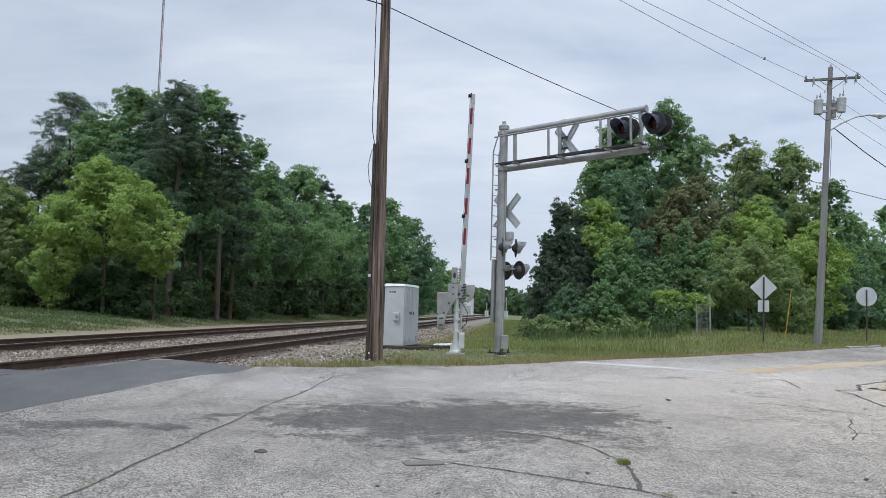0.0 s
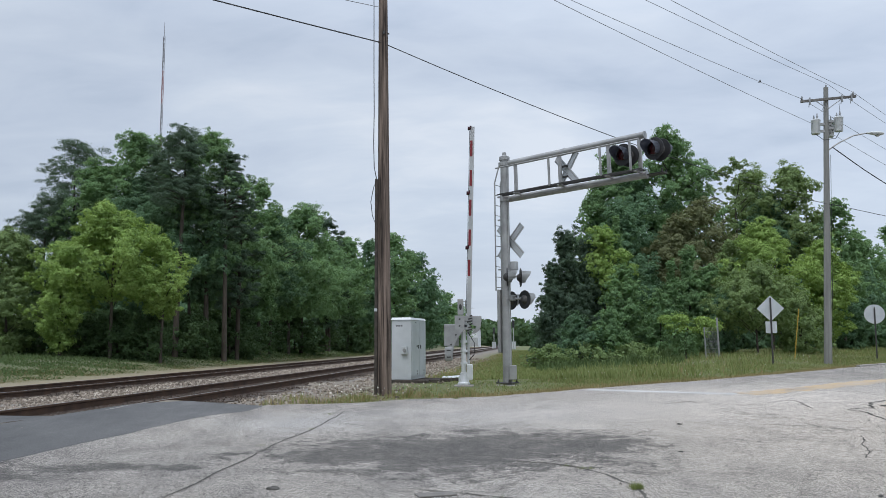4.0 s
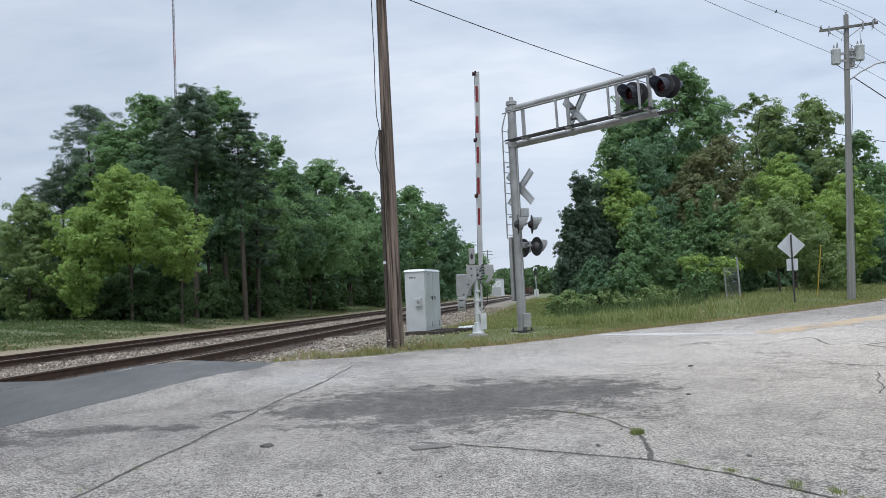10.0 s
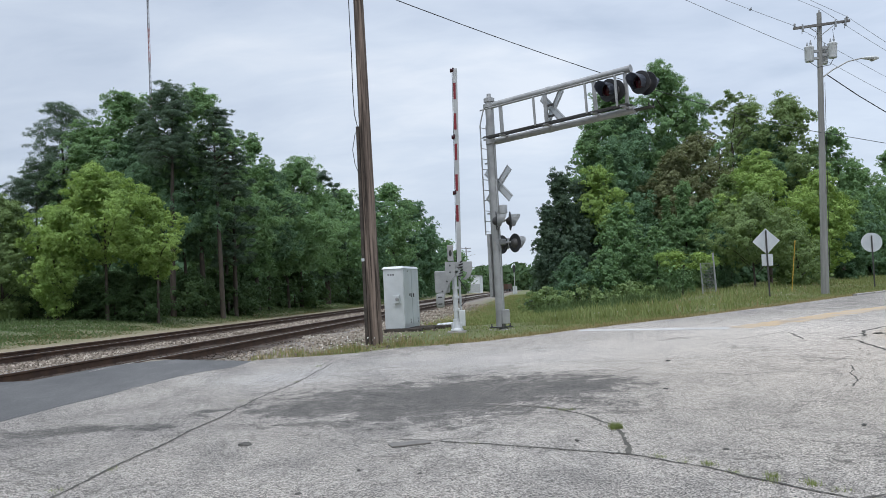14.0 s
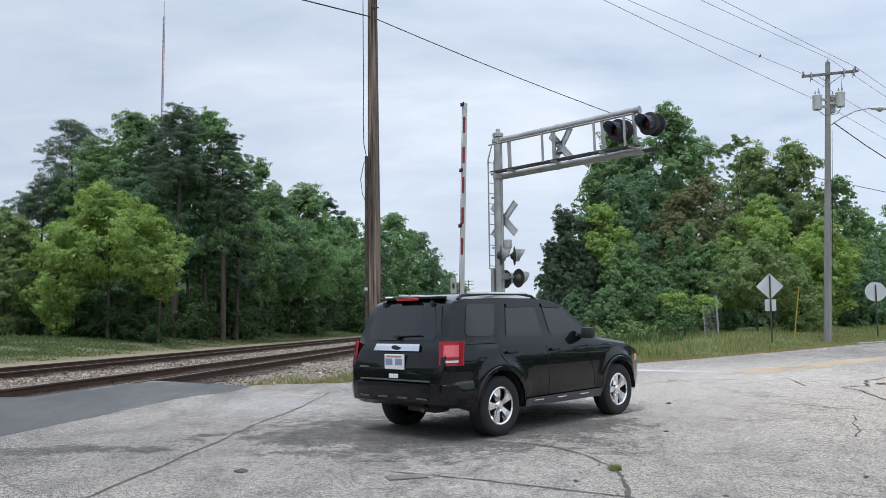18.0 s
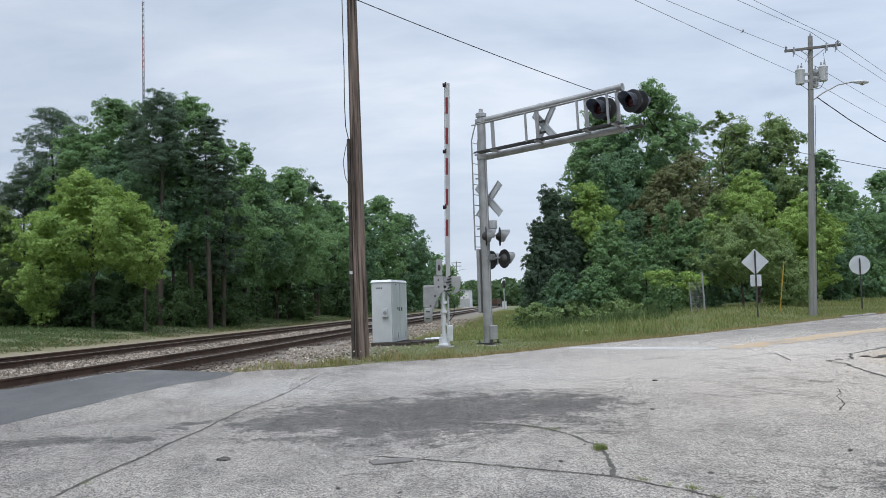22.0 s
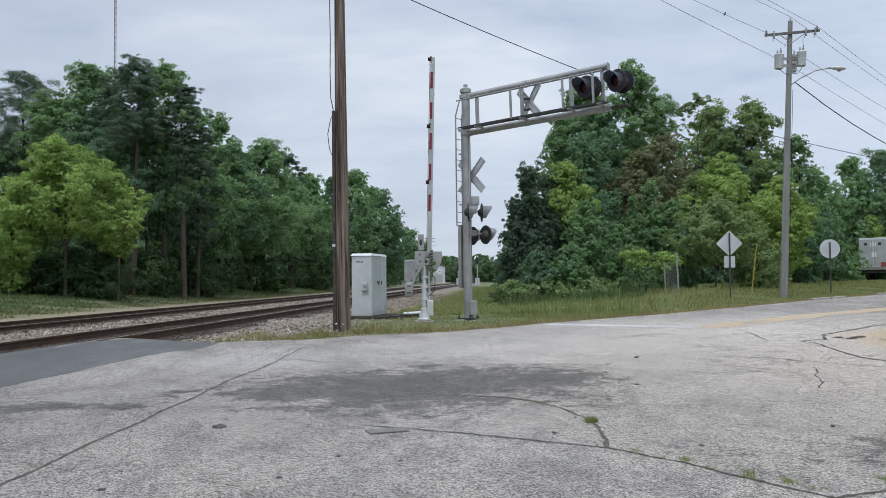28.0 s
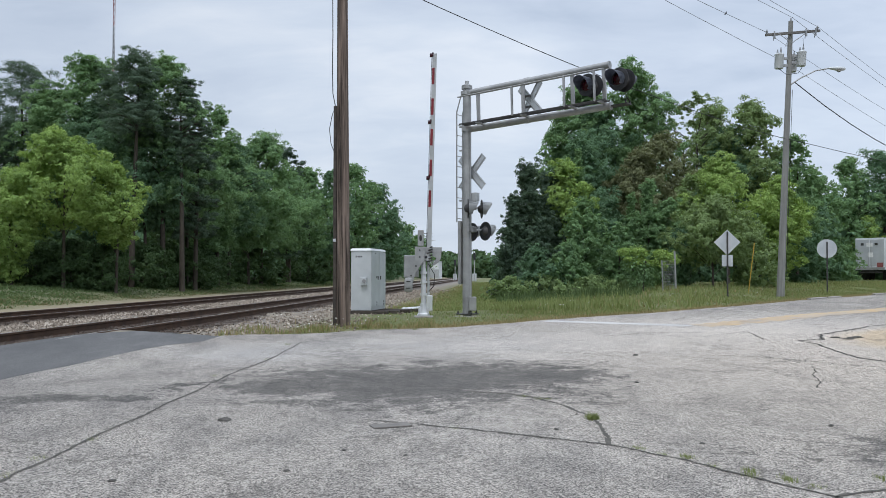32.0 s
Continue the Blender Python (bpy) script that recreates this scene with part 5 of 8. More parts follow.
def build_signs():
    def post(g, h):
        bm = B()
        box(bm, (0, 0, h / 2 - 0.2), (0.06, 0.03, h + 0.4))
        box(bm, (0, 0.02, h / 2 - 0.2), (0.03, 0.03, h + 0.4))
        return part("post", bm, M_DARKSTEEL, g, "dark grey steel channel post")

    p = (11.42, 32.5)
    z0 = land(*p)
    g = thing("warning_sign", pose(p[0], p[1], z0, 0, 0.4, -8), "bare grey back of a diamond warning sign on a post", "road sign")
    post(g, 3.15 - z0)
    bm = B()
    box(bm, (0, 0.055, 0), (0.73, 0.004, 0.73), 0)
    bmesh.ops.rotate(bm, cent=(0, 0, 0), matrix=Matrix.Rotation(radians(45), 3, "Y"), verts=bm.verts)
    bmesh.ops.translate(bm, vec=(0, 0, 2.72 - z0), verts=bm.verts)
    part("diamond_plate", bm, M_SIGNBACK, g, "grey aluminium diamond plate, back side")
    bm = B()
    box(bm, (0, 0.045, 1.98 - z0), (0.42, 0.004, 0.46), 0)
    part("small_plate", bm, M_SIGNBACK, g, "grey aluminium square plate, back side")
    for z in (2.95, 2.5, 2.05):
        bm = B()
        rod(bm, (0, -0.03, z - z0), (0, 0.05, z - z0), 0.014, seg=6)
        part("bolt", bm, M_DARKSTEEL, g)
    p = (18.6, 39.2)
    z0 = land(*p)
    g = thing("round_sign", pose(p[0], p[1], z0, 0, 0.6, -12), "bare grey back of a round railroad warning sign on a post", "road sign")
    post(g, 3.0 - z0)
    bm = B()
    lathe(bm, [(0.001, 0.043), (0.455, 0.043), (0.457, 0.045), (0.455, 0.048), (0.001, 0.048)], 36, "Y", at=(0, 0, 2.68 - z0))
    part("round_plate", bm, M_SIGNBACK, g, "round grey aluminium plate, back side")
    for z in (2.9, 2.45):
        bm = B()
        rod(bm, (0, -0.03, z - z0), (0, 0.05, z - z0), 0.014, seg=6)
        part("bolt", bm, M_DARKSTEEL, g)
    p = (13.65, 36.2)
    z0 = land(*p)
    g = thing("marker_pole", pose(p[0], p[1], z0, 0, 7.5, 0), "thin leaning yellow marker pole at the edge of the woods", "marker pole")
    bm = B()
    rod(bm, (0, 0, -0.1), (0, 0, 2.25), 0.022, seg=10)
    part("tube", bm, M_YELLOWPOLE, g, "", True)
    bm = B()
    rod(bm, (0, 0, 2.2), (0, 0, 2.26), 0.026, 0.02, 10)
    part("cap", bm, M_YELLOWPOLE, g, "", True)


def wire(name, a, b, sag, r, material, label, n=14):
    bm = B()
    a, b = Vector(a), Vector(b)
    pts = [a.lerp(b, k / n) - Vector((0, 0, 4 * sag * (k / n) * (1 - k / n))) for k in range(n + 1)]
    pipe(bm, pts, r, 5)
    ob = part(name, bm, material, None, "", True)
    return tagged(ob, label, "overhead wire", "overhead wires")


# ---- plants ----
def quads(name, centres, normals, sizes, aspect, rng, material, parent=None, label=""):
    """Many small four-cornered leaves in one mesh."""
    n = len(centres)
    helper = rng.normal(size=(n, 3))
    u = np.cross(normals, helper)
    u /= np.linalg.norm(u, axis=1, keepdims=True) + 1e-9
    v = np.cross(normals, u)
    u *= sizes[:, None]
    v *= (sizes * aspect)[:, None]
    bend = normals * (sizes * 0.25)[:, None]
    verts = np.empty((n, 4, 3))
    verts[:, 0], verts[:, 1], verts[:, 2], verts[:, 3] = centres - u, centres + v * 0.8 + bend, centres + u, centres - v * 0.8 + bend
    me = bpy.data.meshes.new(name)
    me.vertices.add(4 * n)
    me.vertices.foreach_set("co", verts.reshape(-1))
    me.loops.add(4 * n)
    me.loops.foreach_set("vertex_index", np.arange(4 * n, dtype=np.int32))
    me.polygons.add(n)
    me.polygons.foreach_set("loop_start", np.arange(0, 4 * n, 4, dtype=np.int32))
    me.update(calc_edges=True)
    return piece(name, me, material, parent, label)


def leaflets(name, centres, normals, sizes, aspect, rng, material, parent=None):
    """Many small three-cornered leaves in one mesh."""
    n = len(centres)
    u = np.cross(normals, rng.normal(size=(n, 3)))
    u /= np.linalg.norm(u, axis=1, keepdims=True) + 1e-9
    v = np.cross(normals, u) * (sizes * aspect)[:, None]
    u *= sizes[:, None]
    verts = np.empty((n, 3, 3))
    verts[:, 0], verts[:, 1], verts[:, 2] = centres - u * 0.8 + v, centres + u * 1.1, centres - u * 0.7 - v
    me = bpy.data.meshes.new(name)
    me.vertices.add(3 * n)
    me.vertices.foreach_set("co", verts.reshape(-1))
    me.loops.add(3 * n)
    me.loops.foreach_set("vertex_index", np.arange(3 * n, dtype=np.int32))
    me.polygons.add(n)
    me.polygons.foreach_set("loop_start", np.arange(0, 3 * n, 3, dtype=np.int32))
    me.update(calc_edges=True)
    return piece(name, me, material, parent)


def unit_vectors(rng, n):
    d = rng.normal(size=(n, 3))
    return d / (np.linalg.norm(d, axis=1, keepdims=True) + 1e-9)


def girth(shape, f):
    """Breadth of a crown's outline, 0 to 1, at a part of its height."""
    if shape == "cone":
        return (0.06 + 0.94 * (1 - f) ** 0.8) * min(1.0, 0.7 + f * 5)
    belly = {"dome": 0.38, "column": 0.5, "bush": 0.28}[shape]
    if f > belly:
        return math.sqrt(max(0.0, 1 - ((f - belly) / (1 - belly)) ** 2.6))
    return 0.62 + 0.38 * math.sin(math.pi / 2 * f / belly)


def boughs(rnd, shape, rx, cb, h, n, small, large, ragged):
    """Leafy boughs round the outside of a crown: x, y, z, radius."""
    out, m, turn0 = [], min(rx, (h - cb) / 2), rnd.random() * 6.28
    for k in range(n):
        f = (k + rnd.random()) / n
        a = turn0 + k * 2.4 + rnd.uniform(-0.5, 0.5)
        r = m * rnd.uniform(small, large) * (0.72 if f > 0.8 else 1.0)
        g = girth(shape, f) * (1 + ragged * noise.noise((math.cos(a) * 1.6 + turn0, math.sin(a) * 1.6, f * 4)))
        d = max(0.0, g * rx * (1 - 0.22 * rnd.random() ** 2) - 0.55 * r) * (0.5 if k % 3 == 1 else 1.0)
        out.append((d * math.cos(a), d * math.sin(a), cb + (h - cb) * (f * 0.97 + 0.02) - r * (0.9 * f), r))
    for k in range(3):
        out.append((rnd.uniform(-0.3, 0.3) * rx * girth(shape, 0.85), rnd.uniform(-0.3, 0.3) * rx * girth(shape, 0.85), h - 0.75 * m * large * (1 + 0.5 * k), m * large))
    return out


def twig_tufts(rng, lobes, per, low, high, mid, lift=0.35, reach=1.75):
    """Tufts on the upper and outer side of each bough: rows of x, y, z, radius."""
    rows = []
    for x, y, z, r in lobes:
        way = np.array([x, y, (z - mid) * 0.6])
        way = way / (np.linalg.norm(way) + 1e-6)
        d = unit_vectors(rng, per) + way * 0.55 + np.array([0, 0, lift])
        d /= np.linalg.norm(d, axis=1, keepdims=True)
        f = rng.uniform(0.25, reach, per) * r
        rows.append(np.concatenate([np.array([x, y, z]) + d * f[:, None] * np.array([1, 1, 0.85]), (r * rng.uniform(low, high, per))[:, None]], 1))
    return np.concatenate(rows)


def tuft_leaves(rng, tufts, count, mid, flat=0.7, stray=0.10, rough=0.42):
    """Leaves over the outside of the tufts; they face outward and up, as leaves do, with some disorder."""
    w = tufts[:, 3] ** 2
    pick = tufts[rng.choice(len(tufts), size=count, p=w / w.sum())]
    way = pick[:, :3] * np.array([1, 1, 0.5]) - np.array([0, 0, mid * 0.5])
    way /= np.linalg.norm(way, axis=1, keepdims=True) + 1e-6
    d = unit_vectors(rng, count) + way * 0.35 + np.array([0, 0, 0.35])
    d /= np.linalg.norm(d, axis=1, keepdims=True) + 1e-6
    r = rng.uniform(0.45, 1.0, count) ** 0.6
    r = np.where(rng.random(count) < stray, r * 1.5, r) * pick[:, 3]
    pos = pick[:, :3] + d * r[:, None] * np.array([1, 1, flat])
    nrm = d * 0.8 + way * 0.3 + np.array([0, 0, 0.3]) + rng.normal(size=(count, 3)) * rough
    return pos, nrm / (np.linalg.norm(nrm, axis=1, keepdims=True) + 1e-9)


def tree(kind, px, top, width, depth, material, label, seed, base=0.25, density=1.0, name="tree", group="", leaf=1.75):
    """A tree by the bearing and elevation of its top and its breadth as seen from the place of the camera, at a distance in metres.
    kind: broad, lumpy, tall, bush, pine, cedar, sparse or deep. base: the crown's foot as a part of the height."""
    rng, rnd = np.random.default_rng(seed), random.Random(seed)
    x, y = (px - 784) / 1432 * depth, depth
    z0 = land(x, y) - 0.05
    h = 1.4 + (487 - top) / 1432 * depth - z0
    rx = width / 2 / 1432 * depth
    unit = depth / 1432
    g = thing(name, pose(x, y, z0), label, "shrub" if kind == "bush" else "tree", group)
    cb = base * h
    mid, aspect, flat, stray = (cb + h) / 2, 0.62, 0.7, 0.10
    long = 0.65 + 0.35 * max((h - cb) / (2 * rx), 2 * rx / (h - cb))
    if kind == "pine":   # open flat plates of needles at the ends of level limbs
        aspect, flat, stray = 0.26, 0.5, 0.2
        lobes, levels = [], 11
        for k in range(levels):
            f = (k + 0.5) / levels
            reach = rx * (0.45 + 0.55 * math.sin(min(1.0, 1.5 * (1 - f)) * 1.57))
            for j in range(8 if f < 0.8 else 5):
                a = rnd.random() * 6.28
                d = reach * rnd.uniform(0.25, 0.95)
                lobes.append((d * math.cos(a), d * math.sin(a), cb + (h - cb) * f + rnd.uniform(-0.04, 0.04) * (h - cb) + 0.1 * d - 0.2 * rx, rx * rnd.uniform(0.17, 0.32)))
        lobes += [(0, 0, h - 0.25 * rx, rx * 0.24), (0.22 * rx, 0.1 * rx, h - 0.5 * rx, rx * 0.28), (-0.25 * rx, 0, h - 0.6 * rx, rx * 0.27)]
        tufts = twig_tufts(rng, lobes, 8, 0.3, 0.6, mid)
    elif kind == "cedar":
        aspect, flat, stray = 0.34, 0.95, 0.2
        lobes = boughs(rnd, "cone", rx, cb, h, int(70 * long), 0.14, 0.25, 0.30)
        tufts = twig_tufts(rng, lobes, 10, 0.2, 0.42, mid, 0.1)
    else:
        shape = {"broad": "dome", "tall": "column", "bush": "bush", "sparse": "dome", "deep": "dome", "lumpy": "dome"}[kind]
        n, small, large = {"broad": (64, 0.15, 0.33), "tall": (64, 0.15, 0.33), "bush": (50, 0.15, 0.32), "sparse": (30, 0.13, 0.24), "deep": (16, 0.3, 0.5), "lumpy": (30, 0.2, 0.42)}[kind]
        lobes = boughs(rnd, shape, rx, cb, h, int(n * long), small, large, 0.7 if kind == "lumpy" else 0.5)
        tufts = twig_tufts(rng, lobes, {"sparse": 6, "deep": 8, "lumpy": 16}.get(kind, 11), 0.2 if kind == "lumpy" else 0.26, 0.42 if kind == "lumpy" else 0.52, mid, 0.35, 1.25 if kind == "lumpy" else 1.5)
    area = 0.785 * (2 * rx / unit) * ((h - cb) / unit)
    if kind == "deep":
        leaf = 4.0
    cover = {"broad": 4.9, "lumpy": 5.2, "tall": 4.9, "bush": 4.4, "sparse": 1.7, "pine": 6.4, "cedar": 5.0, "deep": 2.6}[kind] * density
    count = int(min(95000, max(500, cover * area / (1.75 * leaf * leaf * aspect / 0.62 * 0.62))))
    pos, nrm = tuft_leaves(rng, tufts, count, mid, flat, stray)
    leaflets("crown", pos, nrm, unit * leaf * rng.uniform(0.65, 1.35, count), aspect, rng, material, g)
    if kind not in ("sparse", "pine"):   # leaves inside the crown
        n = int(min(9000, area / 6))
        inner = np.array([(q[0] * 0.7, q[1] * 0.7, q[2] - 0.25 * q[3], q[3] * 0.9) for q in lobes])
        pos, nrm = tuft_leaves(rng, inner, n, mid, 0.9, 0.0, 0.8)
        leaflets("inner_leaves", pos, nrm, unit * rng.uniform(3.2, 5.5, n), 0.6, rng, material, g)
    # trunk and limbs
    bm = B()
    tr = max(0.05, 0.0115 * h)
    lean = rnd.uniform(-0.03, 0.03) * h
    top_z = h * (0.95 if kind in ("pine", "cedar") else 0.75)
    pipe(bm, [(0, 0, -0.2), (lean * 0.2, 0, top_z * 0.3), (lean * 0.6, lean * 0.3, top_z * 0.65), (lean, lean * 0.4, top_z)], [tr * 1.15, tr * 0.9, tr * 0.6, tr * 0.15], 9)
    part("trunk", bm, M_BARK, g, "", True)
    order = sorted(lobes, key=lambda q: -math.hypot(q[0], q[1]))
    for k, p in enumerate(order[: {"sparse": 20, "pine": 26}.get(kind, 9)]):
        zs = max(0.12 * h, p[2] - (0.5 if kind != "pine" else 0.05) * math.hypot(p[0], p[1]) - 0.3)
        s = min(zs / top_z, 0.95)
        bend = (p[0] * 0.45, p[1] * 0.45, (zs + p[2]) / 2 + 0.15)
        bm = B()
        pipe(bm, [(lean * s, 0, zs), bend, p[:3]], [tr * 0.42 * (1.1 - s), tr * 0.26, tr * 0.06], 5)
        limb = part("limb", bm, M_BARK, g, "", True)
        if kind == "sparse":
            for j in range(4):
                q = (p[0] + rnd.uniform(-1, 1) * p[3] * 1.9, p[1] + rnd.uniform(-1, 1) * p[3] * 1.9, p[2] + rnd.uniform(0.2, 2.0) * p[3])
                bm = B()
                pipe(bm, [bend, p[:3], q], [tr * 0.16, tr * 0.1, tr * 0.03], 4)
                part("twig", bm, M_BARK, limb, "", True)
    return g


def blades(name, xs, ys, hs, rng, material, label, width=0.012):
    """Grass: single bent blades in one mesh."""
    n = len(xs)
    zs = np.array([land(x, y) - 0.02 for x, y in zip(xs, ys)])
    a = rng.random(n) * 6.283
    lean = hs * rng.uniform(0.1, 0.6, n)
    ux, uy = np.cos(a), np.sin(a)
    w = width * rng.uniform(0.6, 1.5, n)
    verts = np.empty((n, 3, 3))
    verts[:, 0] = np.stack([xs - uy * w, ys + ux * w, zs], 1)
    verts[:, 1] = np.stack([xs + uy * w, ys - ux * w, zs], 1)
    verts[:, 2] = np.stack([xs + ux * lean, ys + uy * lean, zs + hs], 1)
    me = bpy.data.meshes.new(name)
    me.vertices.add(3 * n)
    me.vertices.foreach_set("co", verts.reshape(-1))
    me.loops.add(3 * n)
    me.loops.foreach_set("vertex_index", np.arange(3 * n, dtype=np.int32))
    me.polygons.add(n)
    me.polygons.foreach_set("loop_start", np.arange(0, 3 * n, 3, dtype=np.int32))
    me.update(calc_edges=True)
    return tagged(piece(name, me, material), label, "grass", kind="stuff")


def build_grass():
    rng = np.random.default_rng(21)
    gx, gy, gh, sx, sy, sh = [], [], [], [], [], []
    # verge between pavement and woods
    n = 110000
    x = rng.uniform(-4.2, 34, n)
    d = rng.exponential(4.5, n)
    e = np.array([ragged_edge(v) for v in x])
    y = e + 0.05 + d
    la = y * SA - x * CA
    tall = np.clip((d - 0.5) / 7, 0.0, 1.0) * np.clip((x + 1) / 6, 0.1, 1.0)
    pn = np.array([noise.noise((a * 0.35, b * 0.35, 4)) for a, b in zip(x, y)])
    h = 0.025 + 0.06 * rng.random(n) + (0.19 + 0.24 * pn) * tall * rng.random(n)
    keep = (la < 4.2 + 0.8 * pn) & (d < 22) & (rng.random(n) < 1.2 - np.clip((la - 1.2) / 1.9, 0, 1.15)) & ((d > 0.25 + 0.5 * pn) | (rng.random(n) < 0.35)) & (rng.random(n) < np.interp(x, (-4.2, -2.5, 0.5, 2.5), (0.12, 0.3, 0.6, 1)))
    dry = (rng.random(n) < np.clip(0.85 - d * 0.30, 0.22, 0.85))
    k = keep & ~dry
    gx.append(x[k]), gy.append(y[k]), gh.append(h[k])
    k = keep & dry
    sx.append(x[k]), sy.append(y[k]), sh.append(h[k] * 0.85)
    blades("verge_grass", np.concatenate(gx), np.concatenate(gy), np.concatenate(gh), rng, M_GRASS, "green roadside grass and weeds along the pavement", 0.014)
    blades("dry_grass", np.concatenate(sx), np.concatenate(sy), np.concatenate(sh), rng, M_STRAW, "straw-coloured dry grass at the pavement's edge", 0.012)
    n = 16000
    x = rng.uniform(-1.0, 32, n)
    y = np.array([ragged_edge(v) for v in x]) + 0.02 + rng.exponential(0.3, n)
    blades("edge_straw", x, y, 0.03 + 0.09 * rng.random(n), rng, M_STRAW, "short tan dead grass along the pavement's edge", 0.014)
    # the long strip between the tracks and the roadside woods
    n = 45000
    s = 26 + 110 * rng.random(n) ** 1.6
    la = 3.9 - rng.gamma(2.2, 1.7, n)
    x, y = s * SA - la * CA, s * CA + la * SA
    on = y > np.interp(x, EX, EY) + 0.4
    x, y, la = x[on], y[on], la[on]
    n = len(x)
    dry = rng.random(n) < np.clip(0.25 + 0.2 * (la - 1.0), 0.12, 0.75)
    h = 0.04 + 0.10 * rng.random(n) + 0.3 * np.clip((0.5 - la) / 3, 0, 1) * rng.random(n)
    blades("strip_grass", x[~dry], y[~dry], h[~dry], rng, M_GRASS, "green grass between the tracks and the woods", 0.03)
    blades("strip_dry_grass", x[dry], y[dry], h[dry] * 0.7, rng, M_STRAW, "dry grass beside the ballast", 0.03)
    # rough grass beyond the far track
    n = 130000
    s = 12 + 130 * rng.random(n) ** 1.5
    la = 16.7 + rng.gamma(1.6, 2.4, n)
    x, y = s * SA - la * CA, s * CA + la * SA
    h = 0.03 + 0.07 * rng.random(n) + 0.20 * np.clip((la - 21) / 5, 0, 1) * rng.random(n)
    dry = rng.random(n) < np.clip(0.95 - (la - 16.4) * 0.21, 0.05, 0.95)
    blades("far_grass", x[~dry], y[~dry], h[~dry], rng, M_ROUGH, "rough green grass below the woods beyond the tracks", 0.045)
    blades("far_dry_grass", x[dry], y[dry], h[dry] * 0.7, rng, M_LANE, "dry yellow grass strip beyond the tracks", 0.04)
    # taller weeds at the foot of the roadside woods
    n = 16000
    y = rng.uniform(33.5, 39.5, n)
    x = rng.uniform(0.066, 0.245, n) * y
    pn = np.array([noise.noise((a * 0.6, b * 0.6, 9)) for a, b in zip(x, y)])
    h = 0.12 + (0.45 + 0.5 * pn) * rng.random(n) * np.clip((y - 33) / 4, 0.1, 1)
    k = rng.random(n) < np.clip(0.55 + 1.2 * pn, 0.1, 1)
    blades("foot_weeds", x[k], y[k], h[k], rng, M_ROUGH, "tangled olive-green weeds at the foot of the woods", 0.03)
    # weeds round the pole and along the ballast, with small white flower heads
    n = 11000
    x = rng.uniform(-4.6, -0.2, n)
    y = np.interp(x, EX, EY) + 0.1 + np.abs(rng.normal(0.6, 0.8, n))
    pn = np.array([noise.noise((a * 1.3, b * 1.3, 7)) for a, b in zip(x, y)])
    keep = rng.random(n) < np.clip(0.45 + 1.6 * pn, 0.06, 1) * np.interp(x, (-4.6, -3.4, -2.6, -0.2), (0.25, 0.7, 0.9, 0.5))
    x, y, pn = x[keep], y[keep], pn[keep]
    n = len(x)
    hh = 0.04 + (0.11 + 0.26 * np.clip(pn, 0, 1)) * rng.random(n)
    k = rng.random(n) < 0.55
    blades("pole_dry_weeds", x[k], y[k], hh[k], rng, M_STRAW, "dry stalks among the weeds round the pole", 0.008)
    x, y, hh = x[~k], y[~k], hh[~k]
    blades("pole_weeds", x, y, hh, rng, M_GRASS, "tall thin weeds round the foot of the wooden pole", 0.009)
    n = 70
    x = np.concatenate([rng.normal(-2.5, 0.7, n), rng.uniform(2, 14, 60)])
    y = np.interp(x, EX, EY) + np.concatenate([np.abs(rng.normal(0.7, 0.5, n)), rng.uniform(0.6, 6, 60)])
    z = np.array([land(a, b) for a, b in zip(x, y)]) + rng.uniform(0.1, 0.34, len(x))
    nr = rng.normal(size=(len(x), 3)) * 0.3 + np.array([0, -0.5, 0.8])
    nr /= np.linalg.norm(nr, axis=1, keepdims=True)
    ob = quads("flowers", np.stack([x, y, z], 1), nr, rng.uniform(0.008, 0.018, len(x)), 1.0, rng, M_PETAL)
    tagged(ob, "tiny white wild flowers among the weeds", "flower", kind="stuff")
    # tufts growing in the cracks
    cx, cy, ch = [], [], []
    for px, py, m, hh in ((1.42, 7.72, 260, 0.13), (1.68, 6.2, 60, 0.05), (1.83, 6.1, 110, 0.07), (2.14, 5.66, 100, 0.07), (2.30, 5.42, 110, 0.08), (2.42, 5.25, 60, 0.06), (1.52, 6.45, 60, 0.05),
                          (-2.94, 5.4, 60, 0.05), (-2.95, 5.9, 50, 0.05), (-2.98, 10.6, 60, 0.05), (-2.8, 14.6, 80, 0.06), (2.95, 5.45, 90, 0.07), (1.12, 8.85, 70, 0.05), (-0.62, 17.75, 90, 0.09), (-2.70, 12.4, 50, 0.05), (1.56, 6.4, 70, 0.05), (1.94, 5.82, 60, 0.05), (2.09, 5.54, 70, 0.07), (1.03, 8.89, 60, 0.05), (0.9, 9.05, 50, 0.05), (0.1, 7.27, 40, 0.04), (2.6, 4.8, 120, 0.09), (-2.86, 6.6, 40, 0.05)):
        cx.append(rng.normal(px, 0.024, m)), cy.append(rng.normal(py, 0.035, m)), ch.append(hh * rng.uniform(0.4, 1.1, m))
    blades("crack_weeds", np.concatenate(cx), np.concatenate(cy), np.concatenate(ch) * 0.55 + 0.045, rng, M_GRASS, "small green weeds growing in pavement cracks", 0.006)


LEAVES = {"U": M_LEAF_SHADE, "B": M_LEAF_BRIGHT, "M": M_LEAF_MID, "D": M_LEAF_DARK, "P": M_LEAF_PINE, "O": M_LEAF_OLIVE, "R": M_LEAF_BROWN}


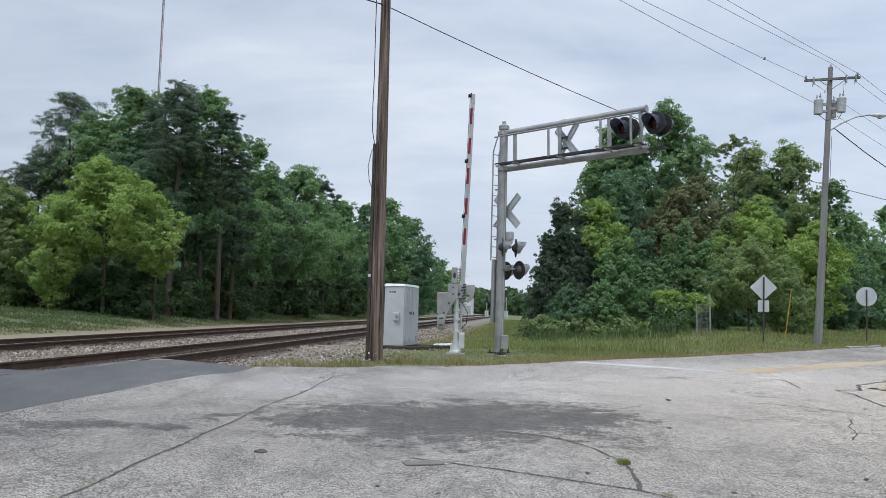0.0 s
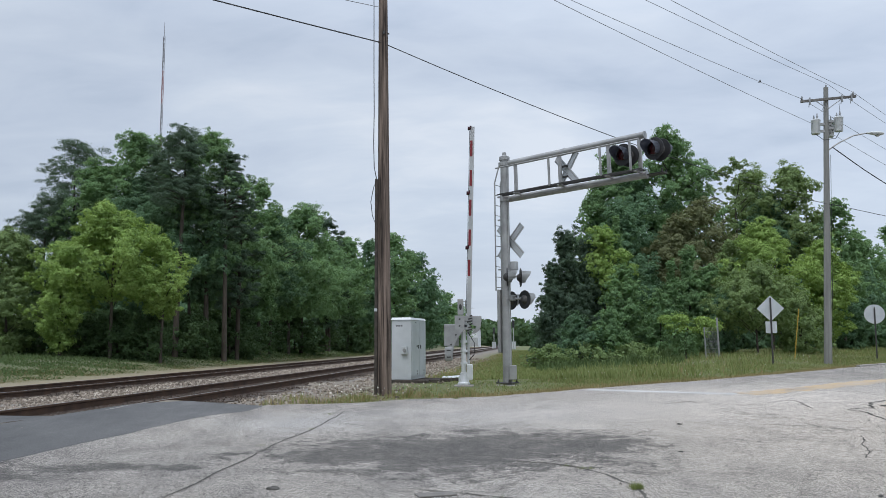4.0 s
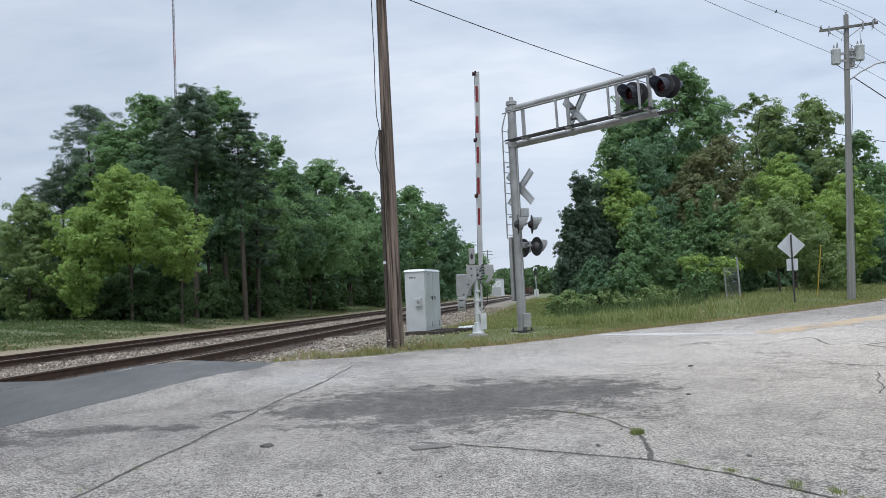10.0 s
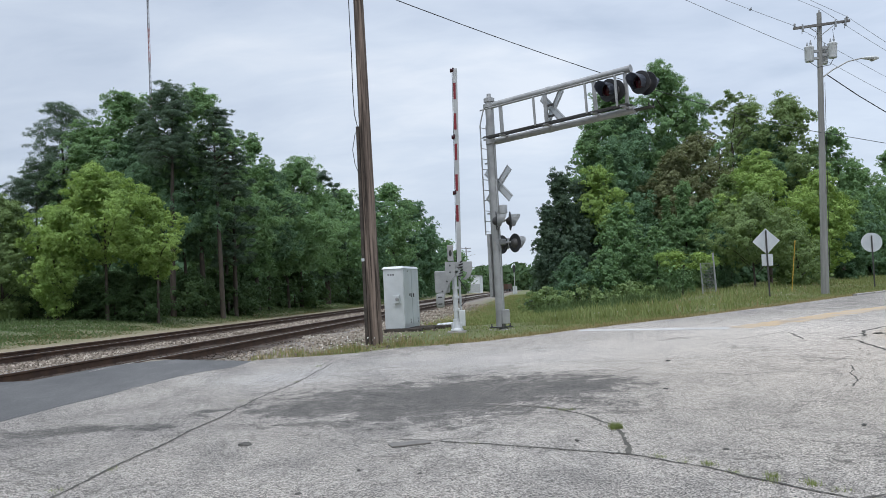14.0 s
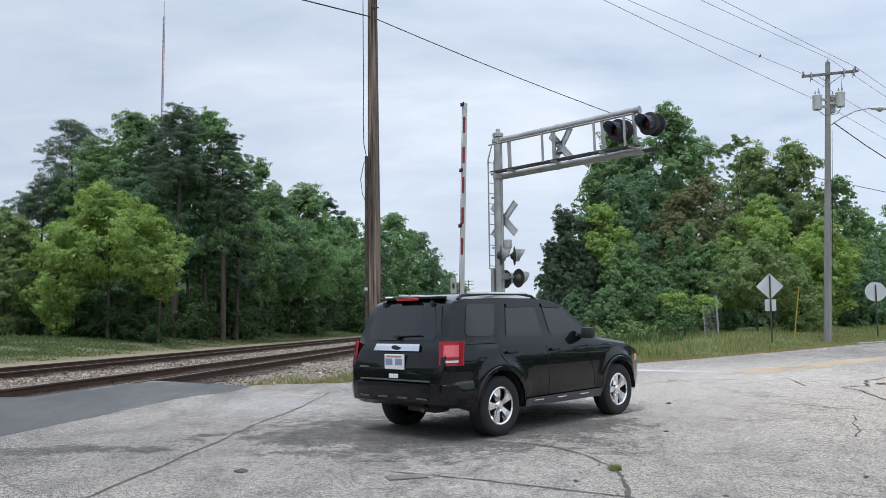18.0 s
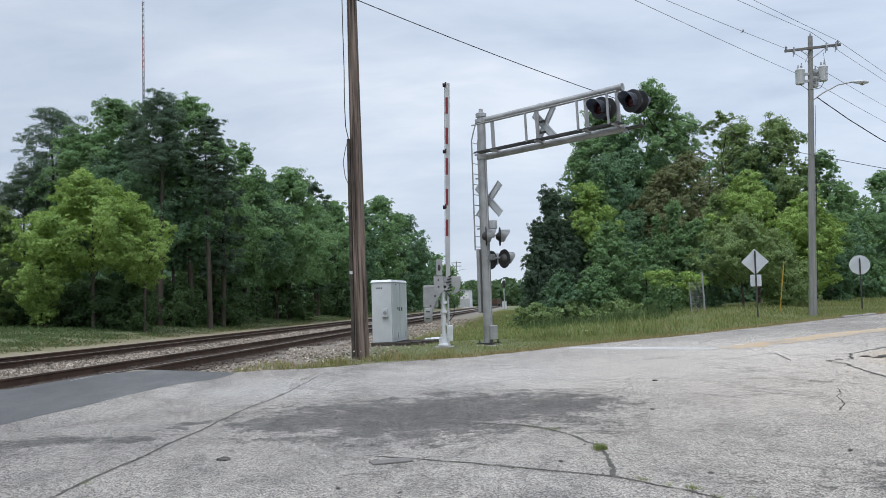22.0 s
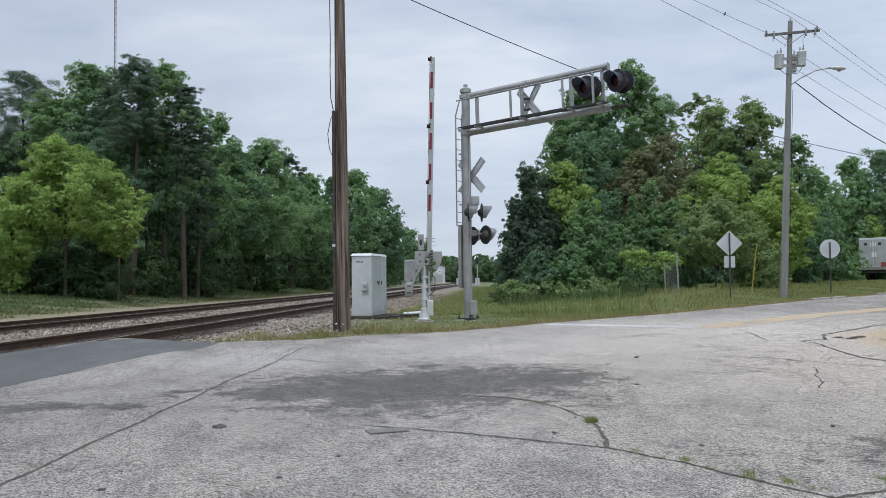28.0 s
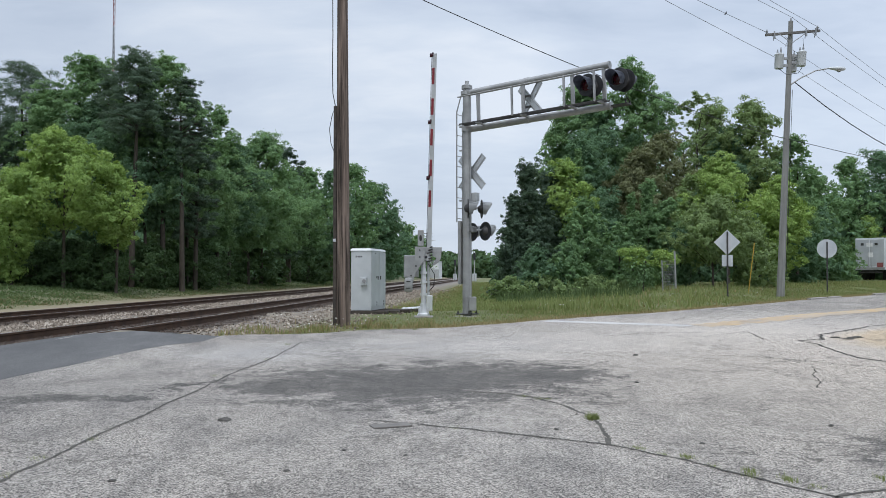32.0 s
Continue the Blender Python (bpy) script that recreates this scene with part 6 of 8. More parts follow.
def grow(kind, px, top, width, depth, leaves, base, label, density=1.0):
    kinds = {"pine": "pine_tree", "cedar": "cedar_tree", "bush": "shrub"}
    tree(kind, px, top, width, depth, LEAVES[leaves], label, 100 + int(px + 3 * top + 7 * depth), base, density, kinds.get(kind, "tree"), "woods beyond the tracks" if px < 770 else "roadside woods")


def build_left_woods():
    tall, dark, edge = "tall green broadleaf tree in the woods", "dark green broadleaf tree in the woods", "bright yellow-green broadleaf tree at the edge of the woods"
    grow("lumpy", 112, 234, 205, 41, "B", 0.40, edge)
    grow("lumpy", 205, 290, 100, 41.5, "B", 0.42, edge)
    grow("lumpy", 20, 300, 110, 40.5, "B", 0.12, edge)
    # bushes under the bright tree; their leaf colour holds the shade
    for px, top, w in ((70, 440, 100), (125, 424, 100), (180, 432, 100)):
        grow("bush", px, top, w, 42, "U", 0.0, "undergrowth below a bright tree, its shade put into the dark leaf colour", 0.6)
    grow("tall", -242, 30, 150, 45, "M", 0.3, "tall thin-leaved tree at the edge of the woods", 0.7)
    grow("lumpy", -82, 270, 140, 42, "O", 0.02, "green broadleaf tree at the edge of the woods")
    grow("broad", -180, 300, 150, 44, "D", 0.02, dark)
    grow("pine", 42, 116, 162, 54, "P", 0.42, "tall dark pine with open flat tufts")
    grow("pine", -18, 215, 136, 53, "P", 0.25, "dark pine with low open limbs")
    grow("lumpy", 150, 95, 140, 52, "M", 0.4, tall)
    grow("broad", 84, 150, 150, 52, "M", 0.15, tall)
    grow("broad", 165, 180, 188, 51, "D", 0.22, dark)
    grow("pine", 232, 84, 105, 47.5, "P", 0.66, "tall dark pine with a ragged top")
    grow("pine", 205, 112, 85, 51, "P", 0.6, "tall dark pine with a ragged top")
    grow("tall", 288, 97, 131, 50, "M", 0.36, "tall light green broadleaf tree in the woods")
    grow("pine", 322, 138, 74, 49, "P", 0.62, "dark pine among broadleaf trees")
    grow("pine", 345, 176, 81, 52, "P", 0.3, "dark pine among broadleaf trees")
    grow("broad", 258, 215, 162, 50, "D", 0.38, dark)
    grow("lumpy", 330, 235, 162, 56, "M", 0.40, dark)
    grow("broad", 385, 190, 90, 61, "M", 0.2, "light green broadleaf tree with gaps in its crown", 0.8)
    grow("broad", 405, 248, 112, 63, "D", 0.36, dark)
    grow("lumpy", 462, 238, 138, 72, "M", 0.30, "rounded light green broadleaf tree beside the tracks")
    grow("broad", 440, 300, 150, 68, "M", 0.34, dark)
    grow("pine", 508, 262, 65, 84, "P", 0.2, "dark pine among broadleaf trees")
    grow("lumpy", 512, 300, 100, 83, "M", 0.28, dark)
    grow("lumpy", 546, 296, 95, 91, "M", 0.26, "green broadleaf tree beside the tracks")
    grow("broad", 586, 302, 78, 104, "D", 0.22, "dark green broadleaf tree beside the tracks")
    grow("tall", 628, 290, 92, 122, "M", 0.2, "dark green broadleaf tree beside the tracks")
    grow("broad", 662, 322, 105, 142, "D", 0.02, "dark green broadleaf tree beside the tracks")
    grow("broad", 694, 376, 55, 168, "D", 0.02, "dark green broadleaf tree beside the tracks")
    grow("broad", 722, 398, 50, 195, "M", 0.05, "lighter green tree far along the tracks")
    grow("broad", 742, 418, 50, 225, "M", 0.02, "green tree far along the tracks")
    # undergrowth in the dark leaf colour that paints the woods' shade
    under = "green undergrowth below the woods, darkened in colour for the crowns' shade"
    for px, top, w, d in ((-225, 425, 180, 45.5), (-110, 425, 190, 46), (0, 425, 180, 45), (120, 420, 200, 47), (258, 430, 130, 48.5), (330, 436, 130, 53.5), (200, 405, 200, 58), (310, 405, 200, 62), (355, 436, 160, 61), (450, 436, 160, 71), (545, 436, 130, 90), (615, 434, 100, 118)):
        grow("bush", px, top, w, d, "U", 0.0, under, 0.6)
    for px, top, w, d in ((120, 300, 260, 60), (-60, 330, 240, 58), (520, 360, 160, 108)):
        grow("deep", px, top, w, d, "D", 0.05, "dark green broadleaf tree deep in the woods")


def build_right_woods():
    tall, dark, side = "tall green broadleaf tree above the roadside woods", "dark green leafy tree beside the tracks", "light green broadleaf tree beside the road"
    grow("lumpy", 1120, 111, 150, 58, "M", 0.36, tall)
    grow("lumpy", 1028, 148, 130, 59, "M", 0.35, tall)
    grow("broad", 986, 226, 88, 57, "M", 0.2, tall)
    grow("broad", 1060, 190, 150, 58, "D", 0.25, "dark green broadleaf tree in the roadside woods")
    grow("broad", 1030, 246, 120, 52, "D", 0.1, "dark green broadleaf tree in the roadside woods")
    grow("cedar", 934, 290, 130, 43, "P", 0.0, "dark green conical cedar beside the tracks")
    grow("cedar", 908, 345, 84, 42, "P", 0.0, "dark green conical cedar beside the tracks")
    grow("cedar", 970, 305, 120, 44, "P", 0.0, dark)
    grow("lumpy", 1000, 284, 96, 44, "B", 0.45, side)
    grow("cedar", 1024, 264, 46, 44.5, "M", 0.45, side)
    grow("broad", 1034, 352, 70, 41, "M", 0.2, side)
    grow("bush", 1008, 430, 80, 39.5, "M", 0.0, "green leafy shrub at the edge of the grass")
    grow("bush", 950, 436, 80, 39, "D", 0.0, "dark leafy shrub at the edge of the grass")
    for px, top, w, d in ((900, 490, 90, 38), (960, 484, 110, 38.5), (1050, 487, 100, 38)):
        grow("bush", px, top, w, d, "O", 0.0, "low olive-green tangle of weeds below the trees")
    grow("broad", 1095, 398, 60, 40, "M", 0.02, "green leafy tree beside the road")
    grow("broad", 1082, 348, 60, 43, "D", 0.05, dark)
    grow("cedar", 1148, 322, 84, 43, "M", 0.0, "green cedar among broadleaf trees")
    grow("cedar", 1118, 345, 60, 42.5, "M", 0.0, "green cedar among broadleaf trees")
    grow("lumpy", 1182, 352, 80, 43, "M", 0.12, "green broadleaf tree beside the road")
    grow("broad", 1165, 240, 130, 54, "R", 0.25, "brownish half-bare tree among green ones")
    grow("broad", 1120, 270, 90, 54, "R", 0.25, "brownish half-bare tree among green ones")
    grow("sparse", 1238, 166, 130, 66, "O", 0.35, "thin-leaved tree with bare twigs")
    grow("sparse", 1205, 188, 60, 66, "O", 0.35, "thin-leaved tree with bare twigs")
    grow("broad", 1262, 182, 120, 68, "O", 0.4, "olive-green broadleaf tree above the roadside woods", 0.6)
    grow("lumpy", 1335, 178, 116, 64, "O", 0.48, "olive-green broadleaf tree above the roadside woods", 0.85)
    grow("broad", 1300, 232, 130, 65, "D", 0.3, "dark green broadleaf tree in the roadside woods", 0.8)
    grow("broad", 1410, 240, 84, 62, "M", 0.2, "green broadleaf tree above the roadside woods", 0.9)
    grow("lumpy", 1288, 274, 140, 46, "B", 0.38, side)
    grow("broad", 1222, 310, 80, 47, "O", 0.2, "olive-green leafy tree beside the road")
    grow("lumpy", 1376, 308, 110, 49, "B", 0.15, side)
    grow("lumpy", 1262, 348, 138, 40, "O", 0.3, "olive-green leafy bush tree beside the road")
    grow("bush", 1334, 400, 100, 41.5, "O", 0.0, "olive-green leafy bush beside the road")
    grow("broad", 1205, 405, 60, 42, "D", 0.02, "dark green leafy bush beside the road")
    grow("broad", 1448, 310, 90, 68, "M", 0.05, "green leafy tree across the verge")
    grow("bush", 1420, 400, 80, 52, "D", 0.0, "dark leafy shrub behind the pole")
    grow("bush", 1480, 432, 90, 66, "M", 0.0, "green leafy shrub beside the trailer")
    back = "dark green broadleaf tree behind the parked trailer"
    grow("broad", 1502, 278, 100, 82, "M", 0.12, back, 0.75)
    grow("broad", 1565, 268, 120, 84, "D", 0.1, back, 0.85)
    grow("broad", 1650, 280, 140, 84, "D", 0.05, back)
    grow("broad", 1500, 350, 110, 86, "D", 0.02, back)
    grow("broad", 1540, 383, 44, 80, "B", 0.15, "bright yellow-green sapling beside the parked trailer")
    grow("broad", 886, 440, 40, 120, "D", 0.0, "dark green tree far beside the tracks")
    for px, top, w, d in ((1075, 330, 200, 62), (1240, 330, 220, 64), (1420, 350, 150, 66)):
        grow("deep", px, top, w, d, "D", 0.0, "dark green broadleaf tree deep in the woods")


def build_woods():
    build_left_woods()
    build_right_woods()
    # hazy woods where the tracks end, and a low unseen belt of trees added all round
    rng = np.random.default_rng(77)
    pos = []
    for k in range(130):
        a = rng.uniform(-0.035, 0.075)
        d = rng.uniform(330, 520)
        hh = rng.uniform(7, 12)
        c = np.array([d * math.tan(a + 0.02), d, 0])
        n = 110
        p = rng.normal(size=(n, 3))
        p /= np.linalg.norm(p, axis=1, keepdims=True)
        pos.append(c + p * np.array([5.5, 4, hh * 0.5]) + np.array([0, 0, hh * 0.5]))
    pos = np.concatenate(pos)
    nr = rng.normal(size=pos.shape) + np.array([0, -0.6, 0.6])
    nr /= np.linalg.norm(nr, axis=1, keepdims=True)
    ob = quads("far_woods", pos, nr, rng.uniform(0.8, 1.8, len(pos)), 0.7, rng, M_LEAF_FAR)
    tagged(ob, "pale hazy woods far along the tracks", "woods", kind="stuff")
    pos = []
    for k in range(520):
        if k % 2:
            la_, s_ = rng.uniform(27, 48), rng.uniform(30, 330)
            x, y = on_track(la_, s_)
            if y < 62 + (la_ - 27):
                y += 40
        else:
            a = rng.uniform(radians(7), radians(46))
            d = rng.uniform(70, 110)
            x, y = d * math.tan(a), d
            if x < 6 + 0.06 * y or (x > 33 and y < 84):
                continue
        hh = rng.uniform(5, 10)
        p = rng.normal(size=(110, 3))
        p /= np.linalg.norm(p, axis=1, keepdims=True)
        pos.append(np.array([x, y, 0]) + p * np.array([4.5, 3, hh * 0.5]) + np.array([0, 0, hh * 0.5]))
    pos = np.concatenate(pos)
    nr = rng.normal(size=pos.shape) + np.array([0, -0.5, 0.6])
    nr /= np.linalg.norm(nr, axis=1, keepdims=True)
    ob = quads("deep_woods", pos, nr, rng.uniform(0.35, 0.8, len(pos)), 0.7, rng, M_LEAF_DARK)
    tagged(ob, "dark thick woods behind the first trees", "woods", kind="stuff")
    # trees out of view, added for the car's paint and glass to reflect
    pos = []
    for k in range(260):
        a = rng.uniform(radians(42), radians(318))
        d = rng.uniform(70, 120)
        c = np.array([d * math.sin(a), d * math.cos(a), 0])
        hh = rng.uniform(8, 15)
        p = rng.normal(size=(60, 3))
        p /= np.linalg.norm(p, axis=1, keepdims=True)
        pos.append(c + p * np.array([5, 5, hh * 0.5]) + np.array([0, 0, hh * 0.5]))
    pos = np.concatenate(pos)
    nr = rng.normal(size=pos.shape) + np.array([0, 0, 0.6])
    nr /= np.linalg.norm(nr, axis=1, keepdims=True)
    ob = quads("woods_belt", pos, nr, rng.uniform(0.9, 1.8, len(pos)), 0.7, rng, M_LEAF_DARK)
    tagged(ob, "unseen dark belt of woods added round the crossing for reflections", "woods", kind="stuff")


# ---- the black sport utility car ----
def paint_material():
    m, t, b, co = start_material("black_car_paint")
    flake = grain(t, co, 300, 2, 0.6)
    dust = ramp(t, grain(t, co, 1.3, 6, 0.7), [(0.5, 0.0), (0.9, 0.025)])
    col = blend(t, dust, ramp(t, flake, [(0.3, (0.0022, 0.0025, 0.0033)), (0.8, (0.0045, 0.005, 0.0065))]), (0.12, 0.11, 0.10))
    join(t, col, b.inputs["Base Color"])
    b.inputs["Roughness"].default_value = 0.22
    b.inputs["Coat Weight"].default_value = 0.65
    b.inputs["Coat Roughness"].default_value = 0.03
    b.inputs["Specular IOR Level"].default_value = 0.1
    return m


def simple(name, colour, rough, metal=0.0, coat=0.0):
    m, t, b, co = start_material(name)
    f = grain(t, co, 60, 3, 0.6)
    hsv = node(t, "ShaderNodeHueSaturation")
    hsv.inputs["Color"].default_value = (*colour, 1)
    join(t, maths(t, "ADD", maths(t, "MULTIPLY", f, 0.3), 0.85), hsv.inputs["Value"])
    join(t, hsv.outputs[0], b.inputs["Base Color"])
    b.inputs["Roughness"].default_value = rough
    b.inputs["Metallic"].default_value = metal
    b.inputs["Coat Weight"].default_value = coat
    return m


C_PAINT = paint_material()
C_GLASS = glass("dark_car_glass", (0.006, 0.007, 0.009), 0.02)
C_GLASS.node_tree.nodes["Principled BSDF"].inputs["IOR"].default_value = 1.5
C_GLASS.node_tree.nodes["Principled BSDF"].inputs["Specular IOR Level"].default_value = 0.7
C_CHROME = simple("chrome", (0.78, 0.78, 0.80), 0.12, 1.0)
C_RUBBER = simple("tyre_rubber", (0.018, 0.018, 0.019), 0.85)
C_PLASTIC = simple("black_plastic", (0.02, 0.02, 0.021), 0.6)
C_CLADDING = simple("grey_sill_plastic", (0.075, 0.075, 0.08), 0.5)
C_TAIL = simple("red_tail_lens", (0.52, 0.010, 0.022), 0.12, 0.0, 1.0)
C_CLEAR = simple("clear_lens", (0.62, 0.50, 0.50), 0.12, 0.0, 1.0)
C_PINK = simple("pale_red_lens", (0.62, 0.09, 0.11), 0.12, 0.0, 1.0)
C_AMBER = simple("amber_lens", (0.75, 0.20, 0.03), 0.15, 0.0, 1.0)
C_PLATE = simple("number_plate", (0.66, 0.67, 0.70), 0.5)
C_UNDER = simple("underbody", (0.012, 0.012, 0.012), 0.9)

AXLE_F, TYRE_R = 2.62, 0.355


def car_half_width(x):
    return float(np.interp(x, (-0.93, -0.90, -0.84, -0.7, -0.4, 0.2, 2.4, 3.0, 3.3, 3.45, 3.5), (0.74, 0.80, 0.845, 0.875, 0.893, 0.90, 0.90, 0.87, 0.79, 0.66, 0.48)))


def car_belt(x):
    return float(np.interp(x, (-0.93, -0.88, -0.84, -0.8, 0, 1.9, 2.2, 2.9, 3.3, 3.45, 3.5), (0.66, 0.96, 1.06, 1.09, 1.09, 1.085, 1.06, 0.98, 0.87, 0.76, 0.64)))


def car_top(x):
    return float(np.interp(x, (-0.93, -0.885, -0.845, -0.82, -0.64, -0.56, -0.3, 0.3, 0.95, 1.32, 1.55, 1.8, 2.16, 2.24, 2.9, 3.3, 3.45, 3.5),
                           (0.67, 0.98, 1.09, 1.13, 1.62, 1.67, 1.695, 1.71, 1.70, 1.67, 1.60, 1.42, 1.14, 1.115, 1.03, 0.90, 0.79, 0.66)))


def car_bottom(x):
    z = float(np.interp(x, (-0.93, -0.6, -0.4, 3.0, 3.3, 3.5), (0.44, 0.36, 0.30, 0.30, 0.30, 0.36)))
    for ax in (0.0, AXLE_F):
        d = abs(x - ax)
        if d < 0.44:
            z = max(z, 0.345 + math.sqrt(0.44 ** 2 - d * d))
    return z


def car_side(x, z):
    """Half breadth of the body at a place along it and a height."""
    w = car_half_width(x)
    if z < 0.52:
        y = w - 0.055 * (0.52 - z) / 0.22
    elif z < 0.80:
        y = w
    elif z < 1.09:
        y = w - 0.045 * ((z - 0.80) / 0.29) ** 1.6
    else:
        y = w - 0.045 - 0.02 - 0.17 * ((z - 1.09) / 0.57) ** 1.15
    for ax in (0.0, AXLE_F):
        d = math.hypot(x - ax, z - 0.345)
        if d < 0.60 and z < 1.0:
            y += 0.022 * (1 - smooth(0.50, 0.60, d))
    return y


def car_section(x):
    """The right half outline from the sill up and over to the middle of the roof."""
    b, s, r = car_bottom(x), car_belt(x), car_top(x)
    b = min(b, s - 0.04)
    pts = []
    for k in range(10):
        z = b + (s - b) * k / 9
        pts.append((car_side(x, z), z))
    edge = r - 0.055 * smooth(0.0, 0.3, r - s) - 0.012
    y_s = car_side(x, s)
    for k in range(1, 6):
        z = s + (edge - s) * k / 5
        pts.append((car_side(x, max(z, 1.092)) if edge - s > 0.08 else y_s - 0.05 * k / 5, z))
    y_e = pts[-1][0]
    for k in range(1, 6):
        f = k / 5
        pts.append((y_e * (1 - f) , edge + (r - edge) * math.sin(f * math.pi / 2) ** 0.8))
    return pts


def surface_patch(bm, corners, side, out=0.006, nx=8, nz=6, rounded=0.0):
    """A four-cornered panel (x, z) laid on the body's side, a little proud of it."""
    (x0, z0), (x1, z1), (x2, z2), (x3, z3) = corners
    grid = []
    for j in range(nz + 1):
        v = j / nz
        row = []
        for i in range(nx + 1):
            u = 0.5 + (i / nx - 0.5) * (1 - rounded * max(0.0, (abs(2 * v - 1) - 0.72) / 0.28) ** 2)
            x = (x0 * (1 - u) + x1 * u) * (1 - v) + (x3 * (1 - u) + x2 * u) * v
            z = (z0 * (1 - u) + z1 * u) * (1 - v) + (z3 * (1 - u) + z2 * u) * v
            row.append(bm.verts.new((x, side * (car_side(x, z) + out), z)))
        grid.append(row)
    for j in range(nz):
        for i in range(nx):
            bm.faces.new((grid[j][i], grid[j][i + 1], grid[j + 1][i + 1], grid[j + 1][i]))


def tail_x(z):
    """How far back the tailgate lies at a height."""
    return float(np.interp(z, (0.67, 0.98, 1.09, 1.13, 1.62), (-0.93, -0.885, -0.845, -0.82, -0.64)))


def tail_patch(bm, corners, out=0.012, n=8):
    """A panel (y, z) on the tailgate."""
    (y0, z0), (y1, z1), (y2, z2), (y3, z3) = corners
    grid = []
    for j in range(n + 1):
        v = j / n
        row = []
        for i in range(n + 1):
            u = i / n
            y = (y0 * (1 - u) + y1 * u) * (1 - v) + (y3 * (1 - u) + y2 * u) * v
            z = (z0 * (1 - u) + z1 * u) * (1 - v) + (z3 * (1 - u) + z2 * u) * v
            row.append(bm.verts.new((tail_x(z) - out + 0.05 * (abs(y) / 0.8) ** 3, y, z)))
        grid.append(row)
    for j in range(n):
        for i in range(n):
            bm.faces.new((grid[j][i], grid[j][i + 1], grid[j + 1][i + 1], grid[j + 1][i]))


def build_wheel(car, x, y, side):
    w = new("wheel")
    w.parent = car
    w.matrix_basis = pose(x * CAR_K, y, TYRE_R)
    bm = B()
    R_ = TYRE_R
    lathe(bm, [(0.215, -0.10), (0.25, -0.118), (0.31, -0.12), (R_ - 0.015, -0.105), (R_, -0.085), (R_ - 0.004, -0.06), (R_, -0.055), (R_, -0.005), (R_ - 0.006, 0.0), (R_, 0.005), (R_, 0.055), (R_ - 0.004, 0.06),
               (R_, 0.085), (R_ - 0.015, 0.105), (0.31, 0.12), (0.25, 0.118), (0.215, 0.10), (0.215, -0.10)], 44, "Y", caps=False)
    part("tyre", bm, C_RUBBER, w, "black rubber tyre", True)
    bm = B()
    s = side
    lathe(bm, [(0.20, -0.095 * s), (0.222, 0.09 * s), (0.228, 0.105 * s), (0.215, 0.112 * s), (0.198, 0.10 * s), (0.19, 0.02 * s), (0.19, -0.09 * s)], 40, "Y", caps=False)
    rim = part("rim", bm, C_CHROME, w, "bright chrome five-spoke rim", True)
    bm = B()
    lathe(bm, [(0.001, 0.015 * s), (0.19, 0.015 * s), (0.19, 0.0), (0.001, 0.0)], 30, "Y")
    part("brake_disc", bm, C_UNDER, rim)
    for k in range(5):
        bm = B()
        a = 2 * math.pi * k / 5 + 0.3
        pts = [(0.04, -0.032), (0.12, -0.046), (0.205, -0.072), (0.205, 0.072), (0.12, 0.046), (0.04, 0.032)]
        lo = [bm.verts.new((px, 0.05 * s, pz)) for px, pz in pts]
        hi = [bm.verts.new((px * (0.99), (0.098 - 0.02 * (px < 0.1)) * s, pz * 0.72)) for px, pz in pts]
        bm.faces.new(hi)
        for i in range(6):
            bm.faces.new((lo[i], lo[(i + 1) % 6], hi[(i + 1) % 6], hi[i]))
        bmesh.ops.rotate(bm, cent=(0, 0, 0), matrix=Matrix.Rotation(a, 3, "Y"), verts=bm.verts)
        part("spoke", bm, C_CHROME, rim)
    bm = B()
    lathe(bm, [(0.055, 0.05 * s), (0.055, 0.085 * s), (0.04, 0.1 * s), (0.001, 0.102 * s)], 20, "Y")
    part("hub_cap", bm, C_CHROME, rim, "", True)
    for k in range(5):
        a = 2 * math.pi * k / 5 + 0.3 + math.pi / 5
        bm = B()
        c = (0.062 * math.cos(a), 0, -0.062 * math.sin(a))
        rod(bm, (c[0], 0.05 * s, c[2]), (c[0], 0.082 * s, c[2]), 0.011, seg=6)
        part("lug_nut", bm, C_CHROME, rim)
    return w


